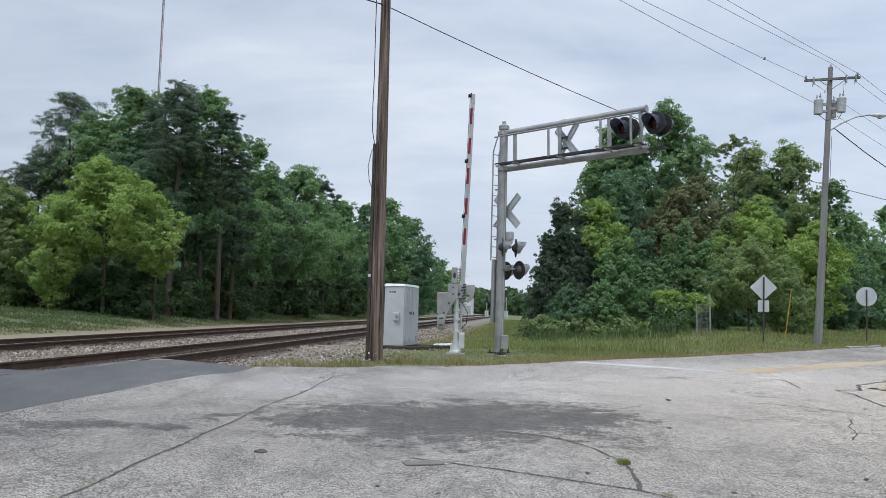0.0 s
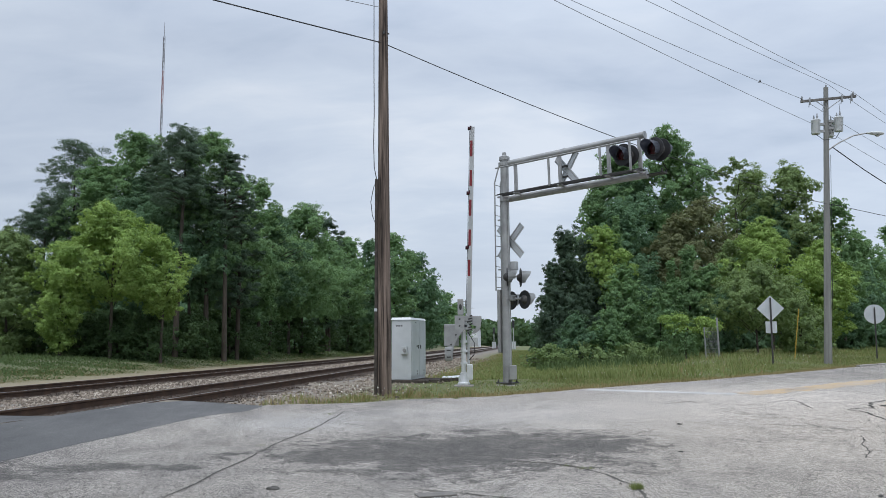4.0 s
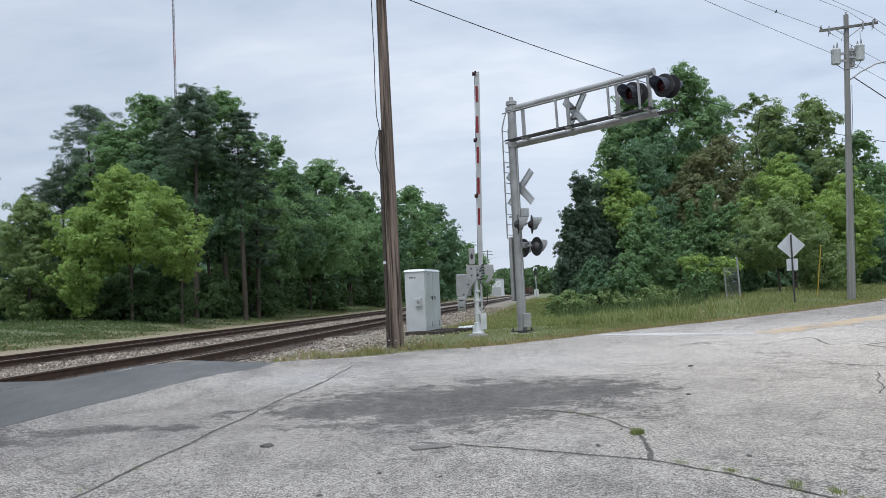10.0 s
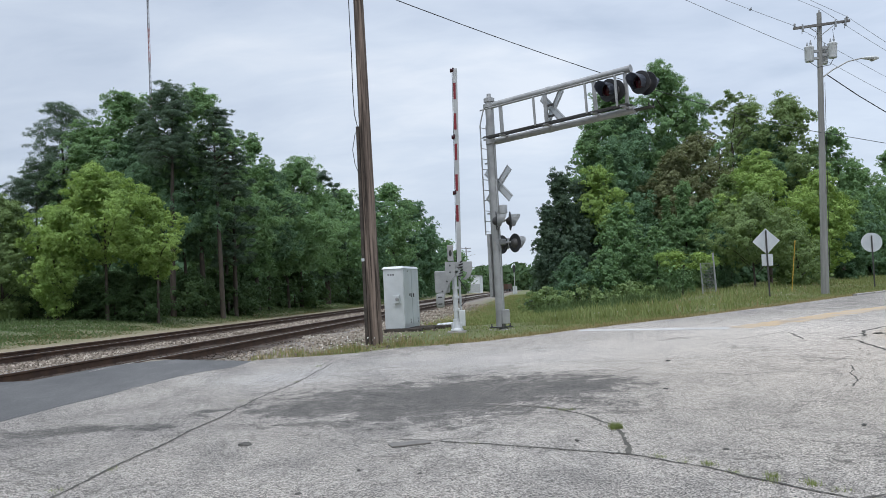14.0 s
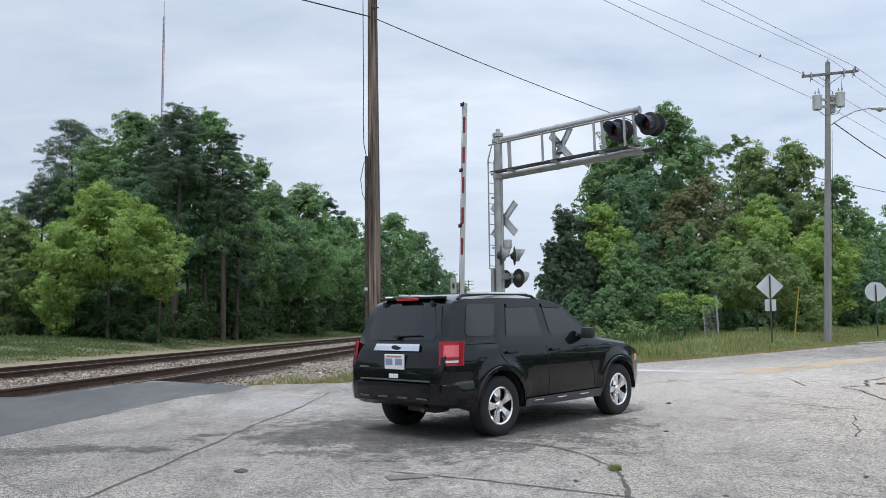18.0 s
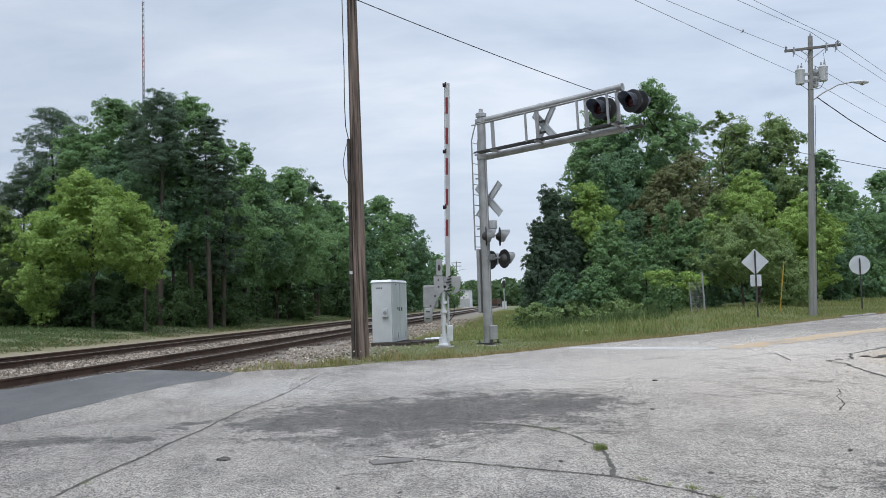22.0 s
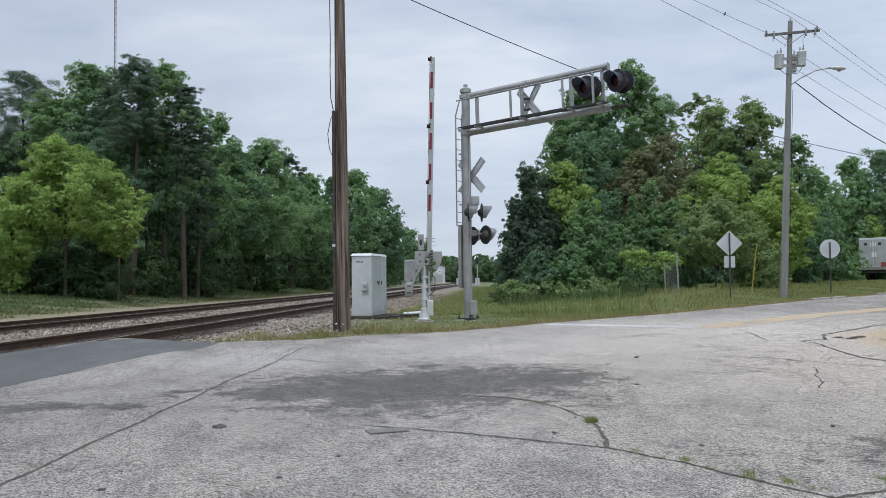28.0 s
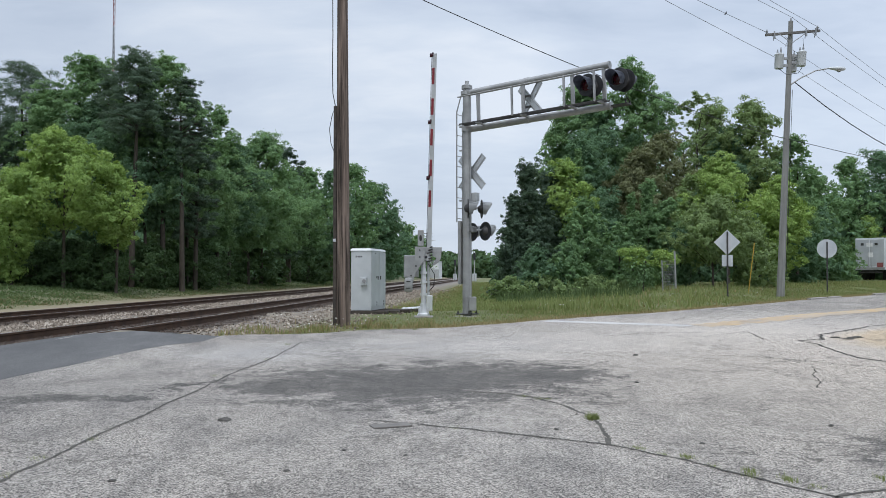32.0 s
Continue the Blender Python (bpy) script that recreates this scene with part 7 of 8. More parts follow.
def build_car():
    car = thing("car", pose(0, 0, 0), "black sport utility car with chrome wheels and dark windows", "car")
    xs = sorted(set([-0.93, -0.91, -0.885, -0.865, -0.845, -0.82, -0.76, -0.70, -0.64, -0.60, -0.56, -0.5, 2.12, 2.2, 3.3, 3.4, 3.45, 3.48, 3.5]
                    + [round(v, 3) for v in np.arange(-0.44, 0.4401, 0.04)] + [round(AXLE_F + v, 3) for v in np.arange(-0.44, 0.4401, 0.04)]
                    + [round(v, 3) for v in np.arange(0.55, 2.15, 0.1)] + [3.15, 3.22]))
    bm = B()
    cols = []
    for x in xs:
        half = car_section(x)
        ring = [bm.verts.new((x, -y, z)) for y, z in half]
        ring += [bm.verts.new((x, y, z)) for y, z in half[-2::-1]]
        cols.append(ring)
    for a, c in zip(cols, cols[1:]):
        for i in range(len(a) - 1):
            bm.faces.new((a[i], a[i + 1], c[i + 1], c[i]))
    bm.faces.new(cols[0])
    bm.faces.new(cols[-1][::-1])
    part("body", bm, C_PAINT, car, "glossy black painted body", True)
    bm = B()
    box(bm, (1.3, 0, 0.46), (3.7, 1.18, 0.22), 0.05)
    box(bm, (1.3, 0, 0.72), (3.9, 1.1, 0.4), 0.05)
    part("underbody", bm, C_UNDER, car, "dark underbody")
    for ax in (0.0, AXLE_F):
        for s in (-1, 1):
            bm = B()
            n = 16
            a0 = [bm.verts.new((ax + 0.44 * math.cos(math.pi * k / n), s * 0.89, 0.345 + 0.44 * math.sin(math.pi * k / n))) for k in range(n + 1)]
            a1 = [bm.verts.new((ax + 0.44 * math.cos(math.pi * k / n), s * 0.55, 0.345 + 0.44 * math.sin(math.pi * k / n))) for k in range(n + 1)]
            for k in range(n):
                bm.faces.new((a0[k], a0[k + 1], a1[k + 1], a1[k]))
            bm.faces.new(a1)
            part("wheel_housing", bm, C_UNDER, car, "dark wheel housing")
            bm = B()
            ring = []
            for k in range(n + 1):
                a = math.pi * k / n
                for r_, o in ((0.435, 0.014), (0.475, 0.012), (0.485, 0.0)):
                    x, z = ax + r_ * math.cos(a), 0.345 + r_ * math.sin(a)
                    ring.append(bm.verts.new((x, s * (car_side(x, z) + o), z)))
            for k in range(n):
                for j in range(2):
                    i = 3 * k + j
                    bm.faces.new((ring[i], ring[i + 1], ring[i + 4], ring[i + 3]))
            part("arch_lip", bm, C_PAINT, car, "", True)
    for s in (-1, 1):
        side = [("front_window", [(1.95, 1.165), (1.10, 1.155), (1.07, 1.57), (1.45, 1.55)]), ("rear_window", [(0.93, 1.155), (0.19, 1.165), (0.34, 1.57), (0.90, 1.575)]),
                ("quarter_window", [(-0.03, 1.185), (-0.53, 1.19), (-0.39, 1.565), (0.13, 1.57)])]
        for nm, c in side:
            bm = B()
            surface_patch(bm, c, s, 0.007, 10, 16, 0.18 if nm == "quarter_window" else 0.12)
            win = part(nm, bm, C_GLASS, car, "dark tinted side window", True)
            if nm != "quarter_window":
                bm = B()
                (xa, za), (xb, zb), (xc, zc), (xd, zd) = c
                surface_patch(bm, [(xd + 0.02, zd - 0.045), (xc, zc - 0.045), (xc, zc + 0.008), (xd, zd + 0.008)], s, 0.016, 8, 2)
                part("rain_visor", bm, C_PLASTIC, win, "smoked rain visor")
        bm = B()
        surface_patch(bm, [(1.92, 1.10), (-0.60, 1.10), (-0.60, 1.118), (1.90, 1.118)], s, 0.010, 30, 1)
        part("belt_moulding", bm, C_PLASTIC, car)
        for x0, x1 in ((0.955, 0.955), (0.02, 0.40), (1.86, 2.0)):
            bm = B()
            pipe(bm, [(x0 + (x1 - x0) * smooth(1.0, 0.5, 1.03 - 0.7 * k / 8) if x0 != x1 else x0, s * (car_side(x0, 1.03 - 0.66 * k / 8) + 0.001), 1.03 - 0.66 * k / 8) for k in range(9)], 0.004, 4)
            part("door_seam", bm, C_UNDER, car)
        for x in (0.22, 1.12):
            bm = B()
            y = car_side(x, 0.98)
            box(bm, (x, s * (y + 0.025), 0.98), (0.2, 0.025, 0.028), 0.008)
            box(bm, (x - 0.08, s * (y + 0.01), 0.98), (0.03, 0.03, 0.03))
            box(bm, (x + 0.08, s * (y + 0.01), 0.98), (0.03, 0.03, 0.03))
            part("door_handle", bm, C_PAINT, car, "black door handle")
        bm = B()
        surface_patch(bm, [(2.14, 0.30), (0.46, 0.30), (0.46, 0.40), (2.14, 0.41)], s, 0.022, 24, 2)
        sill = part("sill_cladding", bm, C_CLADDING, car, "dark grey sill cladding")
        for x in (0.75, 1.25, 1.75):
            bm = B()
            box(bm, (x, s * (car_side(x, 0.36) + 0.024), 0.365), (0.20, 0.008, 0.014), 0.003)
            part("sill_insert", bm, C_CHROME, sill)
        bm = B()
        pipe(bm, [(-0.42, s * 0.60, 1.625), (-0.36, s * 0.60, 1.670), (0.2, s * 0.605, 1.697), (0.75, s * 0.60, 1.690), (1.02, s * 0.59, 1.668), (1.12, s * 0.585, 1.615)], [0.022, 0.018, 0.016, 0.016, 0.018, 0.022], 8)
        rail = part("roof_rail", bm, C_PLASTIC, car, "black roof rail with a bright top", True)
        bm = B()
        box(bm, (0.33, s * 0.603, 1.704), (1.15, 0.04, 0.026), 0.008)
        part("rail_trim", bm, simple("bright_rail", (0.80, 0.81, 0.82), 0.35, 0.3), rail, "bright metal rail top")
        # mirror
        bm = B()
        box(bm, (1.76, s * 0.97, 1.17), (0.10, 0.19, 0.15), 0.045)
        box(bm, (1.78, s * 0.87, 1.13), (0.06, 0.1, 0.05), 0.01)
        part("mirror", bm, C_PLASTIC, car, "black door mirror", True)
        # tail lamp wraps round the corner
        bm = B()
        out = []
        n = 8
        lo, hi = [], []
        path = [(-0.897, 0.715), (-0.886, 0.772), (-0.857, 0.825), (-0.812, 0.860), (-0.745, 0.880), (-0.66, 0.893)]
        for (x, y) in path:
            lo.append(bm.verts.new((x - 0.006, s * (y + 0.010), 0.87)))
            hi.append(bm.verts.new((x + 0.033, s * (y - 0.010), 1.145)))
        for k in range(len(path) - 1):
            bm.faces.new((lo[k], lo[k + 1], hi[k + 1], hi[k]))
        bmesh.ops.solidify(bm, geom=bm.faces[:], thickness=0.03 * s)
        lampt = part("tail_lamp", bm, C_TAIL, car, "red wrap-round tail lamp", True)
        bm = B()
        def on_lamp(k, z):
            (x, y), f = path[k], (z - 0.83) / 0.30
            return (x - 0.004 + 0.039 * f - 0.008, s * (y + 0.006 - 0.018 * f + 0.012), z)
        for za, zb, nm, mt in ((0.905, 0.93, "clear_band", C_CLEAR), (0.97, 1.10, "inner_lens", C_PINK)):
            bm = B()
            rows = [(bm.verts.new(on_lamp(k, za)), bm.verts.new(on_lamp(k, zb))) for k in range(1, 5)]
            for a, c in zip(rows, rows[1:]):
                bm.faces.new((a[0], c[0], c[1], a[1]))
            part(nm, bm, mt, lampt, "pale lens inside the tail lamp", True)
        # head lamp and amber marker
        bm = B()
        box(bm, (3.25, s * 0.66, 0.77), (0.2, 0.2, 0.12), 0.03, Matrix.Rotation(radians(-s * 28), 4, "Z"))
        part("head_lamp", bm, C_CLEAR, car, "clear head lamp")
        bm = B()
        box(bm, (3.20, s * 0.805, 0.775), (0.11, 0.035, 0.10), 0.012, Matrix.Rotation(radians(-s * 14), 4, "Z"))
        part("side_marker", bm, C_AMBER, car, "amber corner lamp")
    bm = B()
    tail_patch(bm, [(-0.66, 1.15), (0.66, 1.15), (0.565, 1.56), (-0.565, 1.56)], 0.012)
    rw = part("tailgate_window", bm, C_GLASS, car, "dark tinted tailgate window", True)
    bm = B()
    rod(bm, (tail_x(1.2) - 0.03, 0.0, 1.2), (tail_x(1.2) - 0.03, -0.36, 1.215), 0.012, 0.008, 6)
    box(bm, (tail_x(1.19) - 0.035, 0.03, 1.195), (0.05, 0.09, 0.04), 0.01)
    part("wiper", bm, C_PLASTIC, rw, "black rear wiper")
    for y in (-0.42, 0.42):
        bm = B()
        box(bm, (tail_x(1.58) - 0.02, y, 1.585), (0.04, 0.04, 0.06), 0.01)
        part("window_hinge", bm, C_PLASTIC, rw)
    bm = B()
    box(bm, (-0.60, 0, 1.650), (0.13, 1.08, 0.034), 0.016)
    sp = part("spoiler", bm, C_PAINT, car, "black roof spoiler", True)
    bm = B()
    box(bm, (-0.675, 0, 1.637), (0.03, 0.38, 0.028), 0.006)
    part("brake_light", bm, C_TAIL, sp, "narrow red high brake light")
    bm = B()
    tail_patch(bm, [(-0.40, 1.03), (0.40, 1.03), (0.38, 1.11), (-0.38, 1.11)], 0.03, 6)
    trim = part("tailgate_trim", bm, C_CHROME, car, "chrome tailgate trim bar")
    bm = B()
    lathe(bm, [(0.001, 0.0), (0.035, 0.0), (0.042, 0.008), (0.001, 0.012)], 20, "X")
    bmesh.ops.scale(bm, vec=(-1, 1.5, 0.6), verts=bm.verts)
    bmesh.ops.translate(bm, vec=(-0.895, 0, 1.07), verts=bm.verts)
    part("emblem", bm, C_PLASTIC, trim, "small dark oval emblem")
    bm = B()
    box(bm, (-0.915, 0, 0.90), (0.02, 0.34, 0.18), 0.01)
    pl = part("number_plate", bm, C_PLATE, car, "white number plate")
    for y, w_ in ((-0.085, 0.12), (0.085, 0.12)):
        bm = B()
        box(bm, (-0.927, y, 0.90), (0.004, w_, 0.075))
        part("plate_bar", bm, simple("plate_print", (0.22, 0.24, 0.34), 0.6), pl)
    bm = B()
    box(bm, (-0.927, 0, 0.965), (0.004, 0.26, 0.02))
    part("plate_bar", bm, simple("plate_band", (0.45, 0.2, 0.2), 0.6), pl)
    bm = B()
    box(bm, (-0.925, 0.01, 0.735), (0.01, 0.16, 0.05), 0.004)
    part("bumper_tag", bm, C_PLATE, car, "small white tag below the plate")
    for z in (0.83, 0.80):
        bm = B()
        box(bm, (-0.903, 0.56, z), (0.006, 0.17, 0.018))
        part("badge_bar", bm, C_CHROME, car, "small bright badge bars")
    bm = B()
    plan = [(-0.955, 0.0), (-0.953, 0.35), (-0.945, 0.62), (-0.925, 0.75), (-0.885, 0.83), (-0.82, 0.876), (-0.70, 0.905), (-0.52, 0.925)]
    plan = [(x, -y) for x, y in plan[:0:-1]] + plan
    rows = []
    for dx, f, z in ((0.10, 0.93, 0.385), (0.012, 0.985, 0.44), (0.0, 1.0, 0.55), (0.0, 1.0, 0.655), (0.05, 0.975, 0.69), (0.10, 0.95, 0.695)):
        rows.append([bm.verts.new((x + dx * (1 if x < -0.6 else 0.3), y * f, z)) for x, y in plan])
    for a, c in zip(rows, rows[1:]):
        for k in range(len(plan) - 1):
            bm.faces.new((a[k], a[k + 1], c[k + 1], c[k]))
    bp = part("rear_bumper", bm, C_PAINT, car, "black rear bumper", True)
    bm = B()
    box(bm, (-0.915, 0, 0.69), (0.06, 1.2, 0.018), 0.005)
    part("bumper_pad", bm, C_CLADDING, bp, "grey step pad")
    for y in (-0.5, -0.17, 0.17, 0.5):
        bm = B()
        box(bm, (-0.956, y, 0.49), (0.012, 0.17, 0.02), 0.003)
        part("bumper_insert", bm, C_CLADDING, bp)
    bm = B()
    rod(bm, (-0.9, -0.45, 0.36), (-0.5, -0.45, 0.38), 0.03, seg=12)
    box(bm, (-0.55, -0.2, 0.36), (0.25, 0.5, 0.12), 0.04)
    part("exhaust", bm, M_DARKSTEEL, car, "dark exhaust pipe and muffler", True)
    bm = B()
    box(bm, (3.43, 0, 0.66), (0.14, 0.8, 0.2), 0.04)
    gr = part("grille", bm, C_CHROME, car, "chrome front grille")
    bm = B()
    box(bm, (3.42, 0, 0.45), (0.16, 1.1, 0.16), 0.05)
    part("front_bumper", bm, C_PLASTIC, car, "dark front bumper", True)
    # windscreen
    bm = B()
    rows = []
    for k in range(7):
        f = k / 6
        x, hw = 2.06 - 0.68 * f, 0.70 - 0.14 * f
        rows.append([bm.verts.new((x - 0.10 * (abs(hw * (j / 4 - 1)) / 0.7) ** 2, hw * (j / 4 - 1), car_top(x) + 0.014 - 0.05 * (abs(j / 4 - 1)) ** 3)) for j in range(9)])
    for a, c in zip(rows, rows[1:]):
        for j in range(8):
            bm.faces.new((a[j], a[j + 1], c[j + 1], c[j]))
    part("windscreen", bm, C_GLASS, car, "dark windscreen", True)
    bm = B()
    rod(bm, (-0.3, 0.35, 1.70), (-0.42, 0.35, 1.80), 0.008, 0.004, 6)
    part("aerial", bm, C_PLASTIC, car)
    for ob in car.children_recursive:
        ob.data.transform(Matrix.Diagonal((CAR_K, 1, 1, 1)))
    wheels = [build_wheel(car, x, s * 0.775, s) for x in (0.0, AXLE_F) for s in (-1, 1)]
    return car, wheels


# the car's way: straight over the crossing, then bending right along the road
CAR_K = 0.978
CAR_TURN = radians(44)   # from +y towards +x


def car_place(s):
    """Rear axle's middle and heading (from +y to +x) at a distance along its way."""
    fx, fy = math.sin(CAR_TURN), math.cos(CAR_TURN)
    lat = -7.37
    s1 = min(s, 26.5)
    x, y = fx * s1 + fy * lat, fy * s1 - fx * lat
    a = CAR_TURN
    ds = 0.25
    while s1 < s:
        a = min(a + radians(1.0), radians(62))
        x, y, s1 = x + math.sin(a) * ds, y + math.cos(a) * ds, s1 + ds
    return x, y, a - radians(float(np.interp(s, (3.5, 7.3, 14.8, 22, 30), (0, 2.6, 3.8, 3.0, 0))))


def car_way(t):
    """Distance gone by the car; it waits beyond the tracks, crosses, and stops out of sight up the road."""
    t = min(max(t, 13.0), 23.5)
    s = float(np.interp(t, (16.5, 17, 17.5, 18, 18.4, 19, 19.5, 20, 20.5), (-3.02, 0.2, 3.53, 7.28, 10.4, 15.0, 18.7, 22.3, 25.9)))
    return s + 6.5 * min(0.0, t - 16.5) + 7.4 * max(0.0, t - 20.5)


def motions():
    body, wheel_rows, times = [], [[] for _ in CAR_WHEELS], [0.0]
    k = 13.0
    while k <= 23.52:
        times.append(round(k, 3))
        k += 0.0666667
    times.append(32.0)
    for t in times:
        s = car_way(t)
        x, y, a = car_place(s)
        fx, fy = math.sin(a), math.cos(a)
        z0 = land(x, y) + ROAD_TOP - 0.012
        z1 = land(x + fx * AXLE_F, y + fy * AXLE_F) + ROAD_TOP - 0.012
        tilt = math.degrees(math.atan2(z1 - z0, AXLE_F))
        if t == 0.0 or t == 32.0 or len(body) == 0 or (len(times) and times.index(t) % 3 == 1):
            body.append((t, pose(x, y, z0, 0, 0, 90 - math.degrees(a)) @ pose(0, 0, 0, 0, -tilt, 0)))
        roll = math.degrees(s / TYRE_R) % 360
        for i, (wx, wy) in enumerate(((0, -0.775), (0, 0.775), (AXLE_F, -0.775), (AXLE_F, 0.775))):
            wheel_rows[i].append((t, pose(wx * CAR_K, wy, TYRE_R) @ pose(0, 0, 0, 0, roll, 0)))
    walk(CAR, body)
    for w, rows in zip(CAR_WHEELS, wheel_rows):
        walk(w, rows)


# ---- wires and far things ----
def build_wires():
    ux, uy = 14.86, 34.5
    tel = "black telephone cable strung between the poles"
    wire("telephone_cable", (-2.42, 19.0, 8.84), (ux - 0.2, uy - 0.15, 7.2), 0.35, 0.012, M_WIRE, tel)
    wire("telephone_cable", (-2.42, 19.0, 8.84), (-26, -3.0, 8.9), 0.28, 0.016, M_WIRE, tel)
    wire("telephone_cable", (ux - 0.1, uy - 0.15, 7.2), (62, 66, 7.4), 0.8, 0.014, M_WIRE, tel)
    thin = "thin grey service wire from the wooden pole"
    for z, x2, y2 in ((9.75, -36, -3), (10.1, -36, -1)):
        wire("service_wire", (-2.42, 19.0, z), (x2, y2, z + 0.5), 0.3, 0.008, M_WIREGREY, thin)
    power = "thin aluminium power line on the utility pole"
    for dx, z, far_z, way in ((-0.95, 11.78, 11.9, 1.05), (0.11, 12.45, 12.55, 1.03), (1.22, 12.03, 12.15, 1.065)):
        wire("power_line", (ux + dx, uy - 0.16, z), (ux + dx - 38, uy - 38 * way, far_z), 0.5, 0.009, M_WIREGREY, power)
        wire("power_line", (ux + dx, uy - 0.16, z), (ux + dx + 45, uy + 48, far_z), 0.9, 0.009, M_WIREGREY, power)
    wire("neutral_wire", (ux - 0.55, uy - 0.1, 10.7), (ux - 38.6, uy - 38 * 1.165, 10.8), 0.5, 0.009, M_WIREGREY, "grey neutral wire below the crossarm")
    wire("neutral_wire", (ux + 0.3, uy - 0.1, 10.2), (ux + 45, uy + 48, 10.2), 0.9, 0.009, M_WIREGREY, "grey neutral wire below the crossarm")
    wire("service_cable", (ux + 0.22, uy - 0.1, 9.65), (ux + 28, uy + 22, 9.4), 2.4, 0.022, M_WIRE, "sagging black twisted service cable")
    b = thing("bird", pose(11.2, 31.73, 11.70, 0, 0, 40), "small dark bird perched on a power line", "bird")
    bm = B()
    lathe(bm, [(0.001, -0.08), (0.022, -0.05), (0.04, 0.0), (0.033, 0.045), (0.001, 0.07)], 10, "X")
    bmesh.ops.rotate(bm, cent=(0, 0, 0), matrix=Matrix.Rotation(radians(-40), 3, "Y"), verts=bm.verts)
    bmesh.ops.translate(bm, vec=(0, 0, 0.065), verts=bm.verts)
    part("body", bm, M_BLACKM, b, "", True)
    bm = B()
    lathe(bm, [(0.001, -0.025), (0.026, 0.0), (0.001, 0.045)], 8, "X", at=(0.05, 0, 0.135))
    part("head", bm, M_BLACKM, b, "", True)
    bm = B()
    box(bm, (-0.07, 0, 0.02), (0.10, 0.025, 0.01), 0, Matrix.Rotation(radians(-30), 4, "Y"))
    part("tail", bm, M_BLACKM, b)


def build_tower():
    x, y, h = -81.8, 199.2, 81.0
    g = thing("radio_tower", pose(x, y, 0.3), "tall thin guyed red and white lattice radio tower", "radio tower")
    m1 = simple("tower_red", (0.22, 0.06, 0.05), 0.6)
    m2 = simple("tower_grey", (0.12, 0.11, 0.115), 0.6)
    w = 0.26
    n = 9
    for k in range(n):
        z0, z1 = h * k / n, h * (k + 1) / n
        bm = B()
        for j in range(3):
            a = 2.094 * j
            c = (w * math.cos(a), w * math.sin(a))
            d = (w * math.cos(a + 2.094), w * math.sin(a + 2.094))
            rod(bm, (*c, z0), (*c, z1), 0.06, seg=5)
            for i in range(6):
                za, zb = z0 + (z1 - z0) * i / 6, z0 + (z1 - z0) * (i + 1) / 6
                rod(bm, (*c, za), (*d, zb), 0.03, seg=4)
        part("tower_section", bm, m1 if k % 2 else m2, g, "red section" if k % 2 else "grey section")
    bm = B()
    rod(bm, (0, 0, h), (0, 0, h + 4), 0.06, 0.04, 6)
    part("antenna", bm, m2, g)


def build_trailer():
    x, y = TRAILER
    z0 = land(x, y)
    g = thing("box_trailer", pose(x, y, z0, 0, 0, TRAILER_TURN), "old grey-white box trailer parked at the edge of the woods", "trailer")
    w, l, h, b = 2.45, 9.0, 2.85, 0.95
    side = plain("trailer_white", (0.62, 0.64, 0.66), (0.74, 0.76, 0.78), 0.8, 30, 0.5, 0.1, 0.03, (1.2, (0.45, 0.43, 0.40), 0.62))
    bm = B()
    box(bm, (0, l / 2, b + h / 2), (w, l, h), 0.03)
    part("box", bm, side, g, "pale box body")
    for s in (-1, 1):
        bm = B()
        box(bm, (s * w / 4, -0.02, b + h / 2 + 0.1), (w / 2 - 0.06, 0.04, h - 0.5), 0.01)
        d = part("rear_door", bm, plain("trailer_door", (0.40, 0.42, 0.44), (0.5, 0.52, 0.54), 1.0, 30, 0.5, 0.2, 0.02), g, "grey rear door")
        bm = B()
        rod(bm, (s * 0.12, -0.06, b + 0.2), (s * 0.12, -0.06, b + h - 0.3), 0.02, seg=6)
        part("lock_rod", bm, M_GALV, d)
    for xx, zz, ww, hh, mat in ((-0.62, h - 0.55, 0.26, 0.22, M_DARKSTEEL), (0.55, h - 0.55, 0.26, 0.22, M_DARKSTEEL), (0.0, h - 0.6, 0.5, 0.35, M_WHITE), (0.05, h - 1.5, 0.42, 0.42, M_WHITE), (0.85, 0.45, 0.5, 0.4, plain("trailer_label", (0.2, 0.05, 0.05), (0.28, 0.1, 0.09), 5, 40, 0.6))):
        bm = B()
        box(bm, (xx, -0.045, b + zz), (ww, 0.02, hh))
        part("panel", bm, mat, g)
    bm = B()
    box(bm, (0, -0.03, b + 0.12), (w, 0.1, 0.24), 0.01)
    part("rear_sill", bm, M_GALV, g)
    bm = B()
    box(bm, (0, 0.1, 0.75), (1.9, 0.12, 0.14))
    for s in (-0.6, 0.6):
        box(bm, (s, 0.1, 0.92), (0.1, 0.1, 0.3))
    part("bumper_bar", bm, M_DARKSTEEL, g)
    for yy in (1.4, 2.7):
        for s in (-1, 1):
            bm = B()
            lathe(bm, [(0.2, -0.2), (0.48, -0.22), (0.5, -0.15), (0.5, 0.15), (0.48, 0.22), (0.2, 0.2)], 20, "X", at=(s * 0.95, yy, 0.5))
            part("wheel", bm, C_RUBBER, g, "", True)
    bm = B()
    box(bm, (0, l / 2, b - 0.12), (0.9, l - 0.4, 0.22))
    part("chassis", bm, M_DARKSTEEL, g)


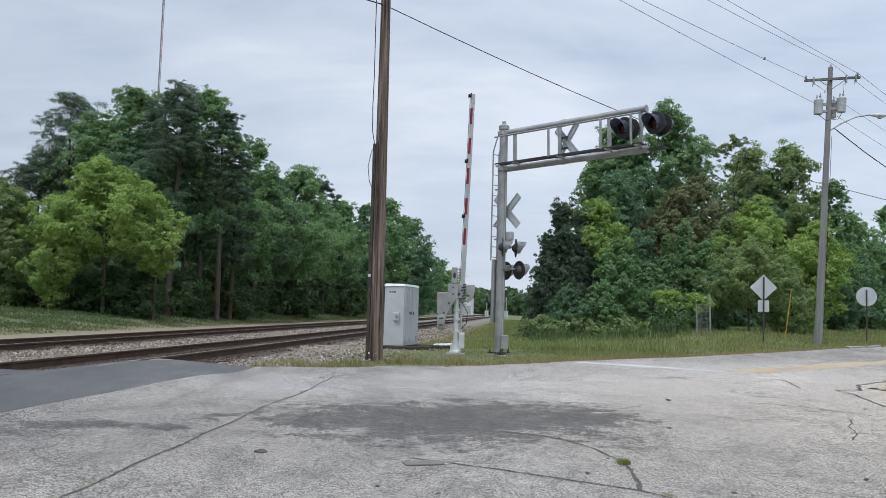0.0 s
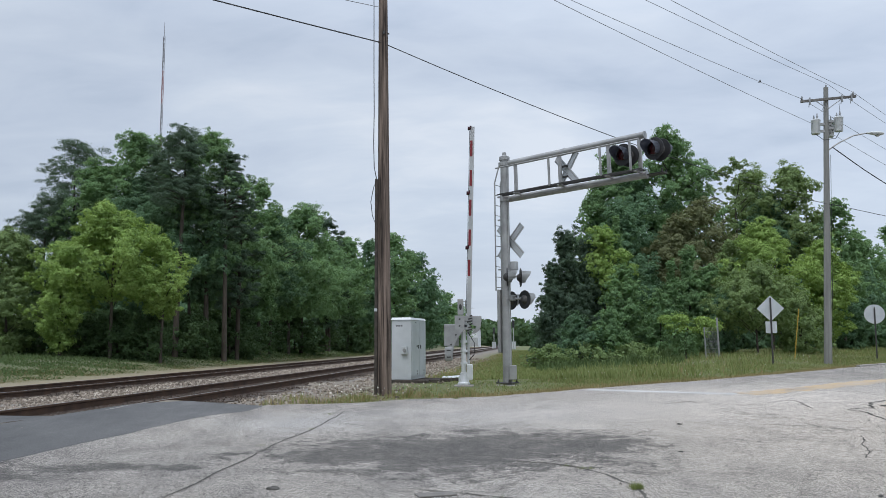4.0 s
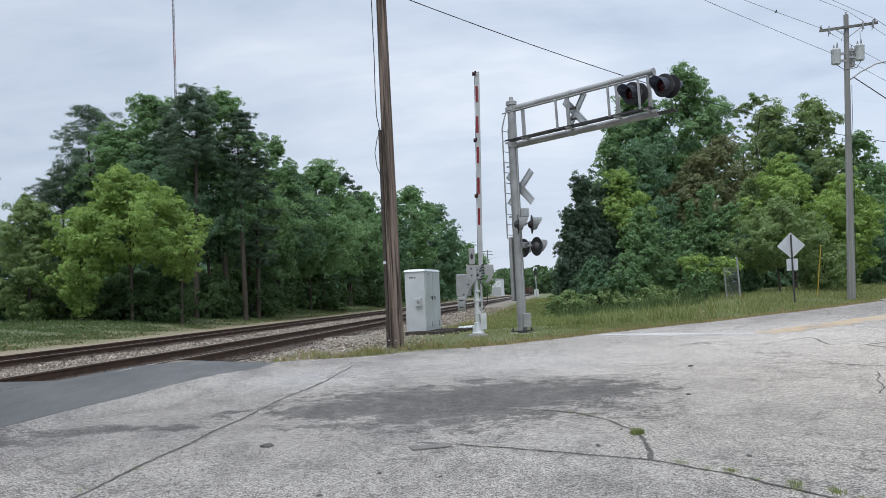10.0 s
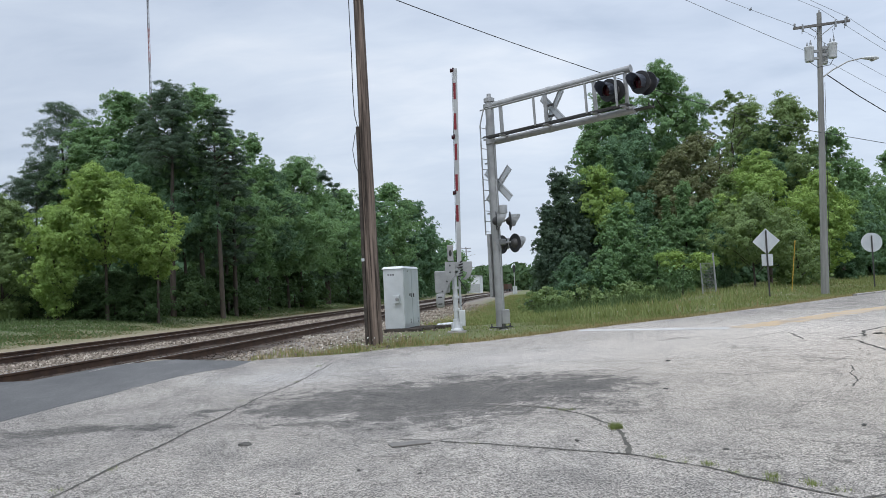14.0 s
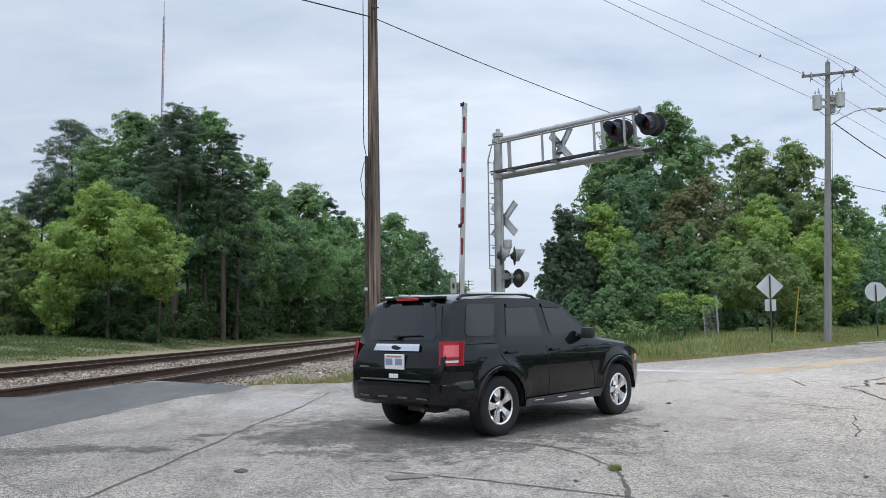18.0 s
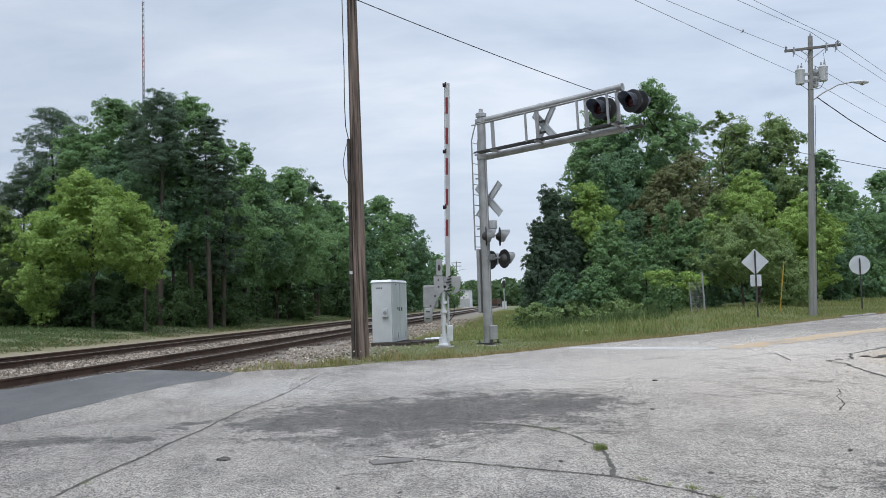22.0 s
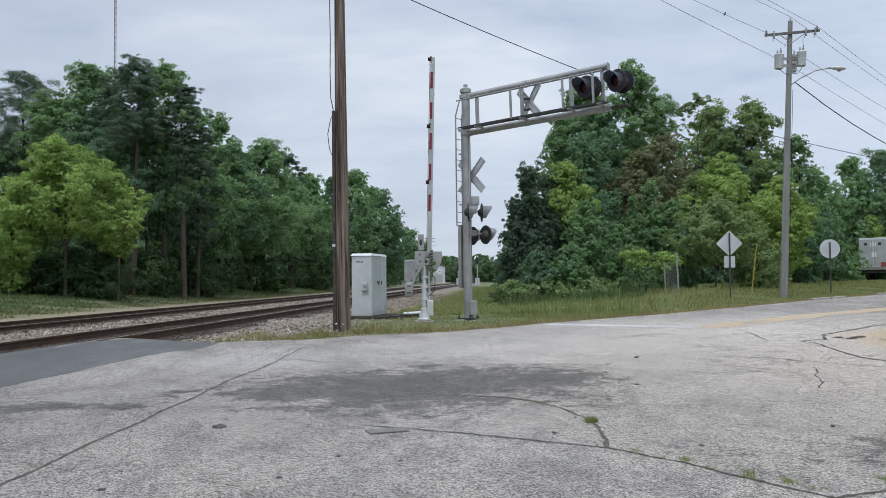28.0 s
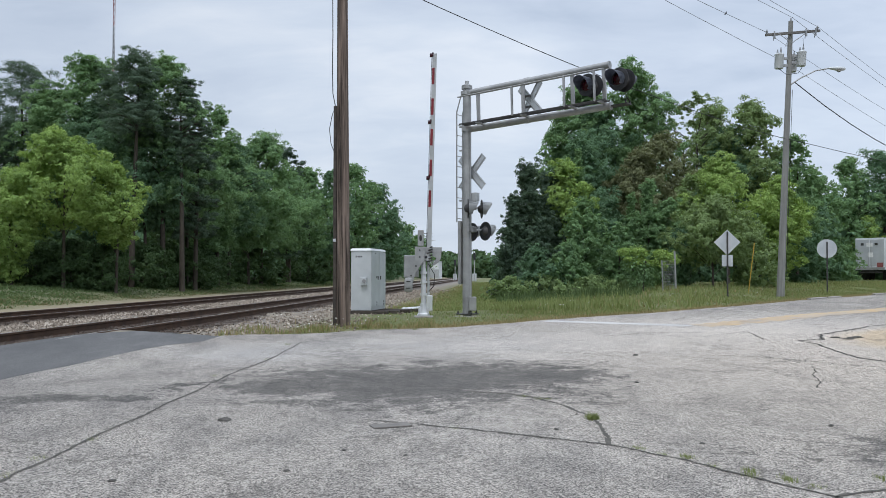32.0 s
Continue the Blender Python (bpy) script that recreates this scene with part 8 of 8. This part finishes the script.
def build_fence_corner():
    p = (10.35, 36.0)
    z0 = land(*p)
    g = thing("fence_post", pose(p[0], p[1], z0, 0, -1.5, 0), "bare grey metal fence post with a scrap of wire mesh", "fence")
    bm = B()
    rod(bm, (0, 0, -0.2), (0, 0, 1.75), 0.04, seg=10)
    part("post", bm, M_GALV, g, "", True)
    bm = B()
    rod(bm, (-0.55, 0.1, -0.2), (-0.55, 0.1, 1.35), 0.03, seg=8)
    part("side_post", bm, M_GALV, g, "", True)
    for k in range(14):
        bm = B()
        x = -0.52 + 0.037 * k
        rod(bm, (x, 0.05, 0.05), (x + 0.02, 0.05, 1.35), 0.0035, seg=4)
        part("mesh_wire", bm, M_GALV, g)
    for k in range(9):
        bm = B()
        rod(bm, (-0.55, 0.05, 0.1 + 0.15 * k), (0.0, 0.05, 0.1 + 0.15 * k), 0.0035, seg=4)
        part("mesh_wire", bm, M_GALV, g)
    # vine-covered heap beside it
    rng = np.random.default_rng(9)
    v = thing("vine_clump", pose(9.3, 36.6, land(9.3, 36.6)), "bright green vine hanging over the old fence corner", "vine")
    puffs = [(rng.uniform(-1.0, 1.2), rng.uniform(-0.3, 0.3), rng.uniform(1.1, 1.75), rng.uniform(0.22, 0.4), 0.6) for _ in range(16)]
    puffs += [(rng.uniform(-1.0, 0.4), 0.1, rng.uniform(0.3, 1.1), 0.38, 1.0) for _ in range(10)]
    pos, nrm = tuft_leaves(rng, np.array([q[:4] for q in puffs[:16]]), 4200, 1.2, 0.6)
    quads("vine_leaves", pos, nrm, rng.uniform(0.03, 0.07, 4200), 0.7, rng, M_LEAF_BRIGHT, v, "bright green hanging leaves")
    # lower leaves of the same vine: a darker material paints their shade
    pos, nrm = tuft_leaves(rng, np.array([q[:4] for q in puffs[16:]]), 2200, 0.7, 1.0)
    quads("shaded_leaves", pos, nrm, rng.uniform(0.03, 0.08, 2200), 0.7, rng, M_LEAF_MID, v, "lower vine leaves, shade put into a darker green")
    bm = B()
    pipe(bm, [(-0.3, 0, -0.1), (-0.25, 0, 0.8), (-0.1, 0, 1.4)], [0.08, 0.06, 0.03], 7)
    part("stem", bm, M_BARK, v, "", True)


def build_distance():
    # pale buildings, a pole and rail signals far down the line
    for x, y, w, d, h, lab in ((-3.0, 262, 4.4, 9, 5.6, "white metal building far along the tracks"), (-14.0, 300, 16, 10, 4.0, "low pale building far along the tracks")):
        g = thing("building", pose(x, y, 0.3, 0, 0, -6), lab, "building")
        wallm = plain("pale_siding", (0.62, 0.63, 0.64), (0.74, 0.75, 0.76), 0.4, 6, 0.6, 0, 0.02)
        bm = B()
        box(bm, (0, 0, h / 2), (w, d, h))
        part("wall", bm, wallm, g)
        bm = B()
        vs = prism(bm, [(-w / 2 - 0.3, 0), (w / 2 + 0.3, 0), (0, 0.3)], -d / 2 - 0.3, d / 2 + 0.3)
        bmesh.ops.rotate(bm, cent=(0, 0, 0), matrix=Matrix.Rotation(radians(90), 3, "X"), verts=bm.verts)
        bmesh.ops.translate(bm, vec=(0, 0, h), verts=bm.verts)
        part("roof", bm, M_GALV, g)
        for k in range(3):
            bm = B()
            box(bm, (-w / 3 + k * w / 3, -d / 2 - 0.03, 1.6), (1.6, 0.06, 2.6))
            part("door", bm, M_GREY, g)
    for x, y, h in ((-4.6, 235, 13.6), (-6.0, 420, 13)):
        g = thing("utility_pole", pose(x, y, 0.3), "distant wooden utility pole with crossarms", "utility pole")
        bm = B()
        rod(bm, (0, 0, 0), (0, 0, h), 0.2, 0.14, 8)
        part("pole", bm, M_POLE2, g, "", True)
        for z in (h - 0.4, h - 1.4):
            bm = B()
            box(bm, (0, -0.2, z), (3.0, 0.15, 0.18))
            part("crossarm", bm, M_POLE2, g)
        bm = B()
        pipe(bm, [(0.1, 0, h - 3), (1.4, 0, h - 2.4), (2.6, 0, h - 2.3)], 0.06, 6)
        part("lamp_arm", bm, M_GALV, g)
    for x, y, h in ((5.8, 150, 5.2), (2.6, 175, 4.4)):
        g = thing("block_signal", pose(x, y, 0.3), "distant dark railway block signal on a post", "railway signal")
        bm = B()
        rod(bm, (0, 0, 0), (0, 0, h), 0.08, seg=8)
        part("post", bm, M_GREY, g)
        bm = B()
        box(bm, (0, -0.1, h - 0.6), (0.45, 0.2, 1.3), 0.05)
        part("signal_head", bm, M_BLACKM, g)
        bm = B()
        box(bm, (0.0, 0.3, 0.7), (0.8, 0.6, 1.4), 0.03)
        part("case", bm, M_CABINET, g)
    g = thing("rail_wagon", pose(6.8, 250, 0.3, 0, 0, 75), "rusty brown freight wagon far along the tracks", "rail wagon")
    bm = B()
    box(bm, (0, 0, 1.6), (6, 2.4, 1.6), 0.05)
    part("wagon_body", bm, M_RUST, g)
    for xx in (-2, 2):
        bm = B()
        box(bm, (xx, 0, 0.55), (1.8, 2.2, 0.6), 0.05)
        part("bogie", bm, M_DARKSTEEL, g)


# ---- the place ----
ROAD = build_ground()
build_markings(ROAD)
build_kerb(ROAD)
build_crossing()
build_tracks()
build_ballast()
build_cantilever()
build_gate()
build_cabinet()
build_wood_pole()
build_utility_pole()
build_wires()
build_signs()
TRAILER, TRAILER_TURN = (38.0, 72.0), -48
build_trailer()
build_fence_corner()
build_tower()
build_distance()
CAR, CAR_WHEELS = build_car()
build_grass()
build_woods()
motions()
